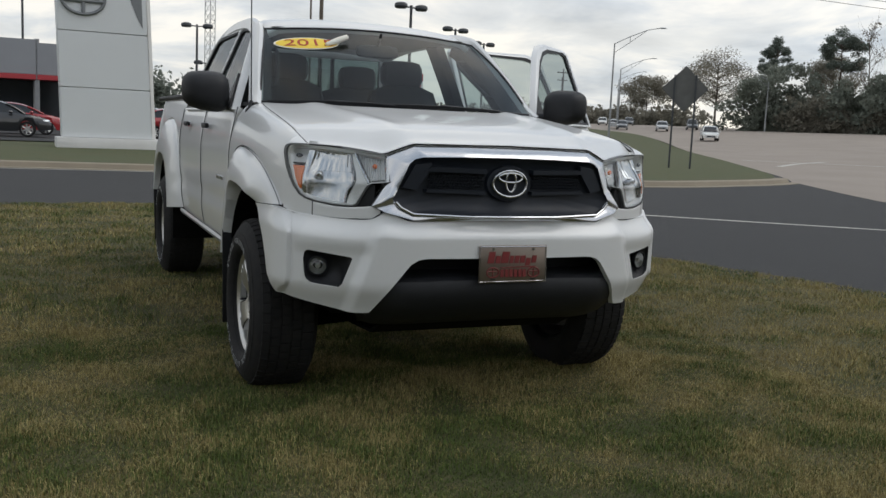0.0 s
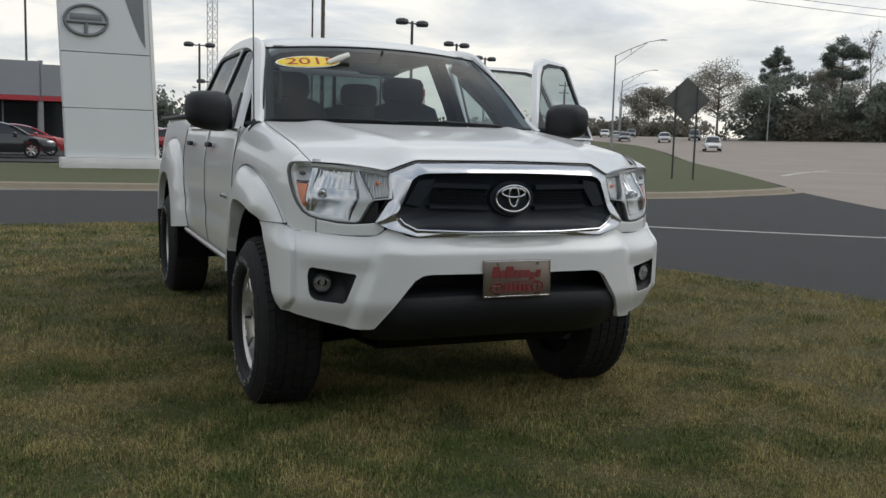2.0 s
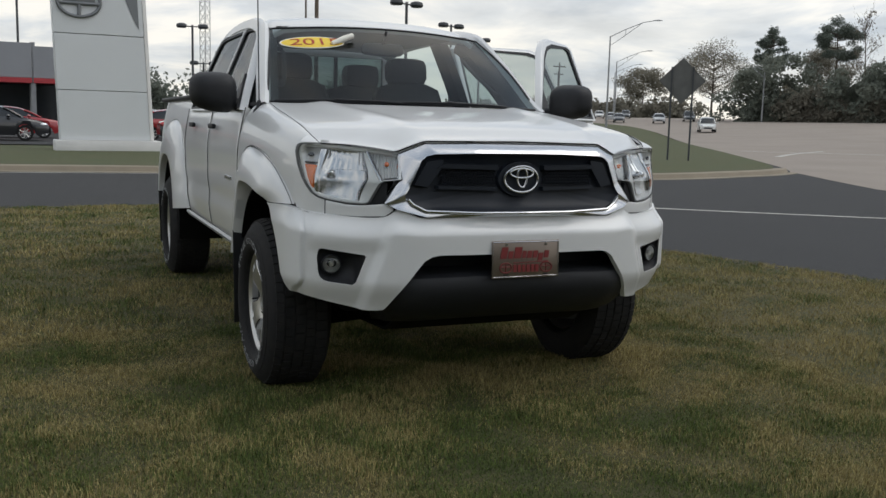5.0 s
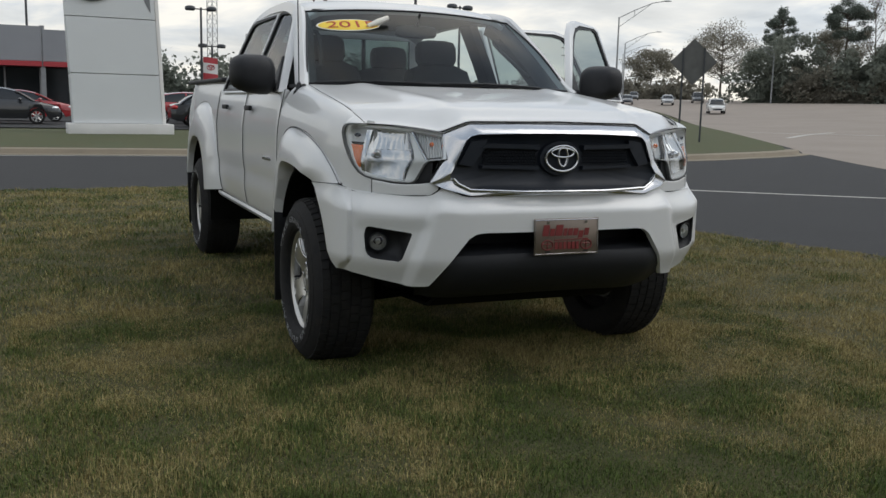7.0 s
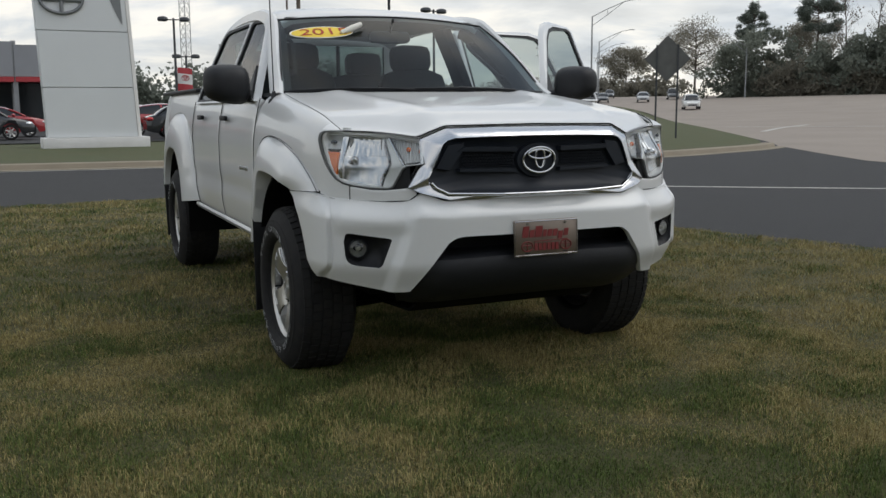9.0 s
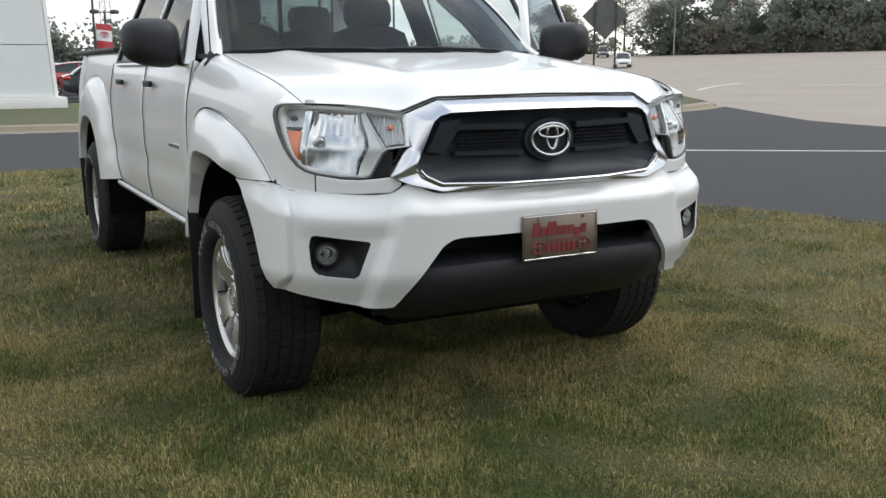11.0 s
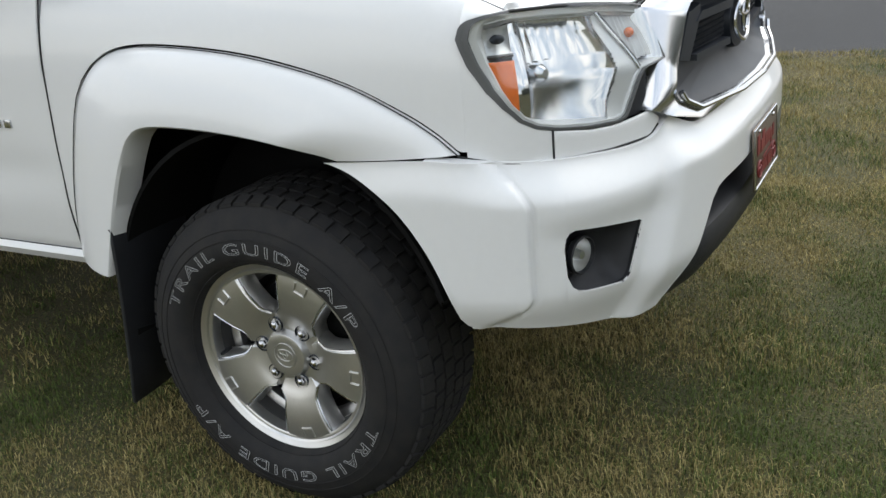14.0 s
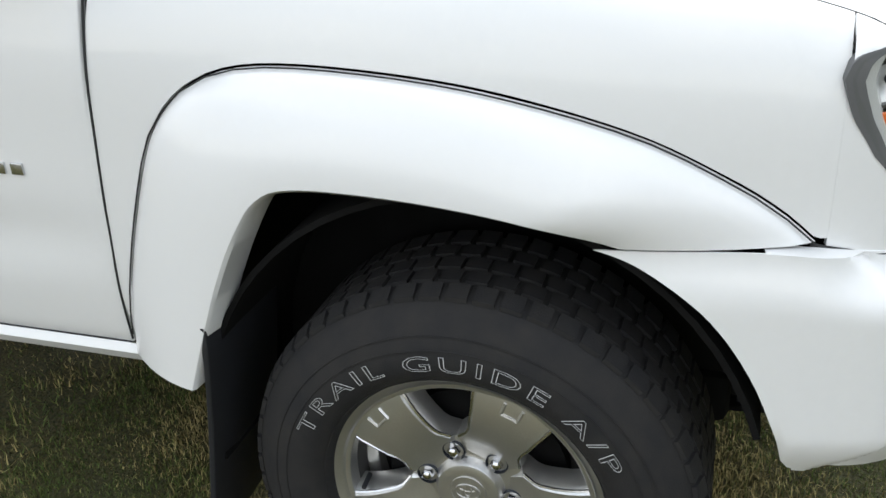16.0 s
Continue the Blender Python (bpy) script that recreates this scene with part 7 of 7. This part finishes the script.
def lot_lamp(x, y, h, heads=2, turn=0.0, banner=False):
    ob = thing("car_park_lamp", "grey car park lamp post with shoebox heads", "lamp post", (x, y, rise(x, y) + 0.05), turn, "car park lamps")
    bm = bmesh.new()
    tube(bm, [(0, 0, 0), (0, 0, h)], [0.10, 0.075], 10)
    part("pole", bm, STEEL_DARK, ob)
    bm = bmesh.new()
    lathe(bm, [(0, 0.28), (0.6, 0.28), (0.62, 0.24)], 16, "z")
    part("footing", bm, CONCRETE, ob)
    for s in (-1, 1)[:heads]:
        bm = bmesh.new()
        tube(bm, [(0, 0, h - 0.12), (s * 0.45, 0, h - 0.10)], 0.04, 8)
        part("arm", bm, STEEL_DARK, ob)
        bm = bmesh.new()
        lathe(bm, [(-0.16, 0.001), (-0.16, 0.30), (-0.06, 0.36), (0.08, 0.33), (0.15, 0.18), (0.16, 0.001)], 18, "z", (s * 0.72, 0, h - 0.06))
        part("head", bm, STEEL_DARK, ob, "dark round-edged lamp head")
    if banner:
        flag = thing("banner", "red and white dealer banner on a lamp post", "banner", (x, y, rise(x, y)), turn, "dealer banners")
        for nm, z0, z1, mat in (("red_top", 3.75, 4.15, FASCIA_RED), ("white_field", 3.05, 3.75, PYLON_BASE), ("red_foot", 2.55, 3.05, FASCIA_RED)):
            bm = bmesh.new()
            loft(bm, [[(0.10 + 1.0 * u, 0.05 * math.sin(4 * u + z), z - 0.10 * u) for z in np.linspace(z0, z1, 5)] for u in np.linspace(0, 1, 9)])
            sheet(part(nm, bm, mat, flag), 0.008, 0)
        bm = bmesh.new()
        for rx, rz, cz in ((0.26, 0.18, 3.42), (0.08, 0.14, 3.44), (0.18, 0.07, 3.50)):
            tube(bm, [(0.6 + rx * math.cos(a), -0.05, cz + rz * math.sin(a)) for a in (2 * math.pi * k / 24 for k in range(24))], 0.022, 6, closed=True)
        part("emblem", bm, FASCIA_RED, flag, "red oval emblem")


def street_lamp(x, y, h, reach, turn):
    ob = thing("street_lamp", "galvanised cobra-head street lamp with a truss arm", "street lamp", (x, y, rise(x, y) - 0.1), turn, "street lamps along the highway")
    bm = bmesh.new()
    tube(bm, [(0, 0, 0), (0, 0, h * 0.5), (0, 0, h)], [0.13, 0.10, 0.07], 10)
    part("pole", bm, GALV, ob)
    bm = bmesh.new()
    tube(bm, [(0, 0, h - 0.05), (reach * 0.35, 0, h + 0.75), (reach * 0.75, 0, h + 1.5), (reach, 0, h + 1.7)], 0.04, 8)
    tube(bm, [(0, 0, h - 1.0), (reach * 0.35, 0, h + 0.15), (reach * 0.72, 0, h + 1.42)], 0.03, 8)
    tube(bm, [(reach * 0.35, 0, h + 0.15), (reach * 0.35, 0, h + 0.75)], 0.03, 8)
    part("arm", bm, GALV, ob)
    bm = bmesh.new()
    bmesh.ops.create_uvsphere(bm, u_segments=14, v_segments=8, radius=1.0)
    for v in bm.verts:
        v.co = Vector((reach + 0.35 + 0.48 * v.co.x, 0.17 * v.co.y, h + 1.70 + (0.10 if v.co.z > 0 else 0.05) * v.co.z))
    part("lamp_head", bm, GALV, ob)


build_pylon()
build_dealership()
lot_lamp(7.8, 63.1, 7.4, 2, 0, True)
lot_lamp(16.5, 44.5, 7.6, 2, 20, True)
lot_lamp(23.5, 54.6, 7.7, 2, 20)
lot_lamp(29.5, 62.9, 7.7, 2, 20)
lot_lamp(9.9, 72.0, 5.4, 2, 0)
lot_lamp(-3.4, 74.0, 14.0, 1, 0)
street_lamp(54.4, 83.2, 10.3, 4.6, -30)
street_lamp(80.3, 121.3, 9.4, 4.6, -30)
street_lamp(104.0, 158.0, 9.0, 4.6, -30)
street_lamp(128.0, 194.0, 9.0, 4.6, -30)
street_lamp(97.7, 108.0, 7.6, 4.0, 140)
street_lamp(112.0, 78.0, 8.5, 4.0, 160)
street_lamp(120.0, 40.0, 8.5, 4.0, 170)


def utility_pole(x, y, h, r):
    ob = thing("utility_pole", "weathered wooden utility pole with a crossarm", "utility pole", (x, y, rise(x, y) - 0.1), 0, "utility poles")
    bm = bmesh.new()
    tube(bm, [(0, 0, 0), (0, 0, h)], [r, r * 0.7], 10)
    part("pole", bm, WOOD_POLE, ob)
    bm = bmesh.new()
    box(bm, -1.1, 1.1, -0.06, 0.06, h - 0.7, h - 0.55, 0.01)
    part("crossarm", bm, WOOD_POLE, ob)
    for dx in (-0.95, -0.4, 0.4, 0.95):
        bm = bmesh.new()
        lathe(bm, [(h - 0.55, 0.04), (h - 0.48, 0.06), (h - 0.40, 0.035), (h - 0.36, 0.001)], 8, "z", (dx, 0, 0))
        part("insulator", bm, GALV, ob)


utility_pole(14.0, 53.7, 15.0, 0.15)
utility_pole(18.4, 73.2, 16.0, 0.10)
utility_pole(74.0, 128.0, 9.5, 0.15)
utility_pole(95.0, 165.0, 9.5, 0.15)
for z, d in ((9.9, 0.0), (10.7, 1.5)):
    bm = bmesh.new()
    tube(bm, [(14 + 61 * k, 53.7 - 14 * k + d, z + 4.2 * (1 - k) - 1.0 * 4 * k * (1 - k)) for k in np.linspace(0, 1, 16)] + [(75 + 60 * k, 39.7 - 30 * k + d, z - 1.2 * 4 * k * (1 - k) + 4 * k) for k in np.linspace(0.1, 1, 12)], 0.018, 5)
    tagged(part("overhead_cable", bm, STEEL_DARK), "thin black overhead power cable", "cable", "overhead cables")


def lattice_tower(x, y, h, w):
    ob = thing("lattice_tower", "tall thin steel lattice radio tower", "radio tower", (x, y, 0))
    legs = [(w * 0.58 * math.cos(a), w * 0.58 * math.sin(a)) for a in (0.4, 0.4 + 2.094, 0.4 + 4.189)]
    for lx, ly in legs:
        bm = bmesh.new()
        tube(bm, [(lx, ly, 0), (lx, ly, h)], 0.055, 6)
        part("leg", bm, GALV, ob)
    bm = bmesh.new()
    for k in range(int(h / 1.3)):
        for i in range(3):
            a, b = legs[i], legs[(i + 1) % 3]
            z = k * 1.3
            tube(bm, [(a[0], a[1], z), (b[0], b[1], z + 1.3)], 0.03, 4, cap=False)
            tube(bm, [(b[0], b[1], z), (a[0], a[1], z + 1.3)], 0.03, 4, cap=False)
    part("bracing", bm, GALV, ob)


lattice_tower(21.2, 144.0, 34.0, 1.5)


def build_road_sign():
    ob = thing("road_sign", "back of a diamond road sign on two dark posts", "road sign", (20.5, 25.35, 0.03), -37)
    for s in (-0.39, 0.39):
        bm = bmesh.new()
        box(bm, s - 0.035, s + 0.035, -0.03, 0.03, -0.1, 3.5, 0.004)
        part("post", bm, STEEL_DARK, ob, smooth=False)
    bm = bmesh.new()
    box(bm, -0.61, 0.61, 0.035, 0.043, -0.61, 0.61, 0.002, Matrix.Translation((0, 0, 2.98)) @ Matrix.Rotation(radians(45), 4, "Y"))
    part("sign_plate", bm, SIGN_BACK, ob, "dull grey sign back", smooth=False)


build_road_sign()


def roadside_board(x, y, w, h, z, mat, label):
    ob = thing("roadside_board", label, "sign", (x, y, rise(x, y)), -62, "boards across the highway")
    bm = bmesh.new()
    box(bm, -w / 2, w / 2, -0.06, 0.06, z, z + h, 0.01)
    part("board", bm, mat, ob, smooth=False)
    for s in (-0.4, 0.4):
        bm = bmesh.new()
        box(bm, s * w - 0.05, s * w + 0.05, -0.05, 0.05, -0.1, z)
        part("leg", bm, STEEL_DARK, ob, smooth=False)


roadside_board(104, 66, 3.2, 1.5, 0.7, PYLON_BASE, "white banner board on short legs across the highway")
roadside_board(110, 47, 2.6, 1.0, 1.0, FASCIA_RED, "dull red and white board across the highway")
roadside_board(113, 33, 4.2, 1.6, 2.0, FASCIA_RED, "red lit display board across the highway")


# ---- cars ----
CAR_GLASS = material("car_glass", (0.02, 0.024, 0.028), 0.06, vary=0.2, scale=2.0)
TAIL = material("tail_lamp", (0.45, 0.02, 0.02), 0.2, vary=0.1)
HEADLAMP = material("head_lamp", (0.75, 0.77, 0.78), 0.12, 0.5, vary=0.1)


def car(x, y, turn, paint, label, tall=1.46, long=4.6, group="parked cars"):
    """A sedan, nose to its own +x."""
    ob = thing("car", label, "car", (x, y, rise(x, y) + (0.052 if y < 60 and x < 30 else -0.07)), turn, group)
    L, W, H = long / 2, 0.89, tall
    bm = bmesh.new()
    cols = []
    belt = flowing([(-L - 0.1, 0.80), (-L, 0.86), (-L + 0.5, 0.98), (-0.6, 0.98), (0.7, 0.96), (L - 0.9, 0.90), (L - 0.25, 0.76), (L, 0.60), (L + 0.1, 0.55)])
    for u in np.linspace(-L, L, 41):
        w = W * (1 - 0.16 * smooth(L - 0.9, L, abs(u)) - 0.10 * smooth(L - 0.15, L, abs(u)))
        top = belt(u)
        low = 0.22 + 0.10 * smooth(L - 0.5, L, abs(u))
        arch = 0.0
        for wx in (-L + 0.92, L - 0.90):
            if abs(u - wx) < 0.36:
                arch = max(arch, math.sqrt(0.36**2 - (u - wx) ** 2))
        lo = max(low, 0.30 + arch * 1.0) if arch else low
        ring = [(-w * 0.97, lo), (-w, 0.5 + 0.3 * (lo > 0.5)), (-w * 0.985, top - 0.10), (-w * 0.90, top), (0, top + 0.03), (w * 0.90, top), (w * 0.985, top - 0.10), (w, 0.5 + 0.3 * (lo > 0.5)), (w * 0.97, lo)]
        cols.append([(u, a, b) for a, b in ring])
    loft(bm, cols)
    bm.faces.new([v for v in bm.verts if abs(v.co.x - L) < 1e-6])
    bm.faces.new([v for v in bm.verts if abs(v.co.x + L) < 1e-6])
    outward(bm, (0, 0, 0.5))
    part("body", bm, paint, ob)
    roof = flowing([(-L + 0.35, 0.97), (-L + 0.9, H - 0.14), (-0.5, H), (0.2, H - 0.02), (0.75, H - 0.16), (1.35, 0.95)])
    for nm, a, b, lift, mat in (("greenhouse", -L + 0.37, 1.33, 0.0, CAR_GLASS), ("roof", -L + 1.0, 0.62, 0.012, paint)):
        bm = bmesh.new()
        cols = []
        for u in np.linspace(a, b, 22):
            z = roof(u)
            k = (z - 0.95) / (H - 0.95)
            wt = W * (0.90 - 0.20 * k)
            if nm == "roof":
                cols.append([(u, s * wt * 1.0, z - 0.05 * abs(s) ** 3 + lift) for s in np.linspace(-1, 1, 9)])
            else:
                cols.append([(u, -W * 0.90, 0.93), (u, -wt, z - 0.06)] + [(u, s * wt * 0.98, z - 0.05 * abs(s) ** 3) for s in np.linspace(-1, 1, 7)] + [(u, wt, z - 0.06), (u, W * 0.90, 0.93)])
        loft(bm, cols)
        outward(bm, (0, 0, 0.9))
        ob2 = part(nm, bm, mat, ob)
        if nm == "roof":
            sheet(ob2, 0.03, 0)
    for s in (-1, 1):
        for u0, u1 in ((-L + 0.42, -L + 1.02), (-0.30, -0.20), (0.62, 1.30)):
            bm = bmesh.new()
            pts = [(u, s * (W * (0.90 - 0.20 * (roof(u) - 0.95) / (H - 0.95)) + 0.006), roof(u) - 0.045) for u in np.linspace(u0, u1, 6)] if u1 - u0 > 0.2 else [(u0, s * (W * 0.905), 0.95), (u0, s * (W * 0.715), H - 0.07)]
            tube(bm, pts, 0.04, 6)
            part("pillar", bm, paint, ob)
        for wx in (-L + 0.92, L - 0.90):
            wheel = new("wheel")
            wheel.parent = ob
            bm = bmesh.new()
            lathe(bm, [(s * 0.86, 0.21), (s * 0.87, 0.29), (s * 0.84, 0.315), (s * 0.68, 0.315), (s * 0.66, 0.2)], 28, "y", (wx, 0, 0.315))
            part("tyre", bm, RUBBER, wheel)
            bm = bmesh.new()
            lathe(bm, [(s * 0.845, 0.001), (s * 0.85, 0.05), (s * 0.835, 0.06), (s * 0.835, 0.09)], 20, "y", (wx, 0, 0.315))
            lathe(bm, [(s * 0.862, 0.205), (s * 0.866, 0.215), (s * 0.80, 0.205)], 28, "y", (wx, 0, 0.315))
            for q in range(7):
                a = 2 * math.pi * q / 7
                tube(bm, [(wx + 0.05 * math.cos(a), s * 0.842, 0.315 + 0.05 * math.sin(a)), (wx + 0.208 * math.cos(a), s * 0.852, 0.315 + 0.208 * math.sin(a))], 0.024, 6)
            part("rim", bm, SILVER, wheel)
        bm = bmesh.new()
        bmesh.ops.create_uvsphere(bm, u_segments=12, v_segments=8, radius=1.0, matrix=Matrix.Translation((L - 0.30, s * 0.62, 0.66)) @ Matrix.Diagonal((0.26, 0.16, 0.09, 1)))
        part("headlight", bm, HEADLAMP, ob)
        bm = bmesh.new()
        bmesh.ops.create_uvsphere(bm, u_segments=12, v_segments=8, radius=1.0, matrix=Matrix.Translation((-L + 0.16, s * 0.62, 0.80)) @ Matrix.Diagonal((0.18, 0.20, 0.10, 1)))
        part("tail_lamp", bm, TAIL, ob)
        bm = bmesh.new()
        bmesh.ops.create_uvsphere(bm, u_segments=10, v_segments=6, radius=1.0, matrix=Matrix.Translation((0.80, s * 0.98, 0.99)) @ Matrix.Diagonal((0.09, 0.11, 0.07, 1)))
        part("mirror", bm, paint, ob)
    bm = bmesh.new()
    box(bm, L - 0.10, L + 0.005, -0.45, 0.45, 0.36, 0.50, 0.01)
    part("grille", bm, GRILLE, ob)
    return ob


def car_paint(name, color):
    return material(name, color, 0.3, vary=0.1, scale=2.0, coat=1.0)


BLACK_P, RED_P, TAN_P, SILV_P, WHITE_P, GREY_P = (car_paint(n, c) for n, c in (("black_car", (0.012, 0.013, 0.016)), ("red_car", (0.36, 0.02, 0.025)), ("tan_car", (0.40, 0.31, 0.22)), ("silver_car", (0.42, 0.43, 0.44)), ("white_car", (0.72, 0.72, 0.70)), ("grey_car", (0.10, 0.11, 0.12))))
car(-3.9, 38.4, 0, BLACK_P, "black sedan parked in the dealer's lot")
car(-3.2, 43.0, 0, RED_P, "bright red coupe parked in the dealer's lot", 1.40)
car(-8.2, 46.5, 0, TAN_P, "tan sedan parked in the dealer's lot", 1.50)
car(-8.9, 40.5, 0, GREY_P, "dark grey sedan parked in the dealer's lot")
car(4.9, 36.6, 0, BLACK_P, "black sedan with a red tail lamp parked in the lot")
car(4.2, 42.0, 0, RED_P, "red sedan parked in the dealer's lot")
car(3.4, 47.0, 0, SILV_P, "silver sedan parked in the dealer's lot")
car(9.5, 50.0, 0, GREY_P, "dark grey sedan parked in the dealer's lot")
for cx, cy, ct, cp, cl, tall in ((63.7, 78.0, 236, WHITE_P, "white car far down the highway", 1.6), (82.0, 112.0, 236, SILV_P, "silver car far down the highway", 1.5), (92.0, 118.0, 236, GREY_P, "dark sport utility car far down the highway", 1.7), (84.0, 128.0, 56, SILV_P, "pale car far down the highway", 1.5), (81.0, 121.0, 236, GREY_P, "dark car far down the highway", 1.5), (97.0, 152.0, 236, WHITE_P, "white car far down the highway", 1.5), (101.0, 149.0, 236, GREY_P, "dark car far down the highway", 1.6)):
    car(cx, cy, ct, cp, cl, tall, 4.6, "cars on the highway")
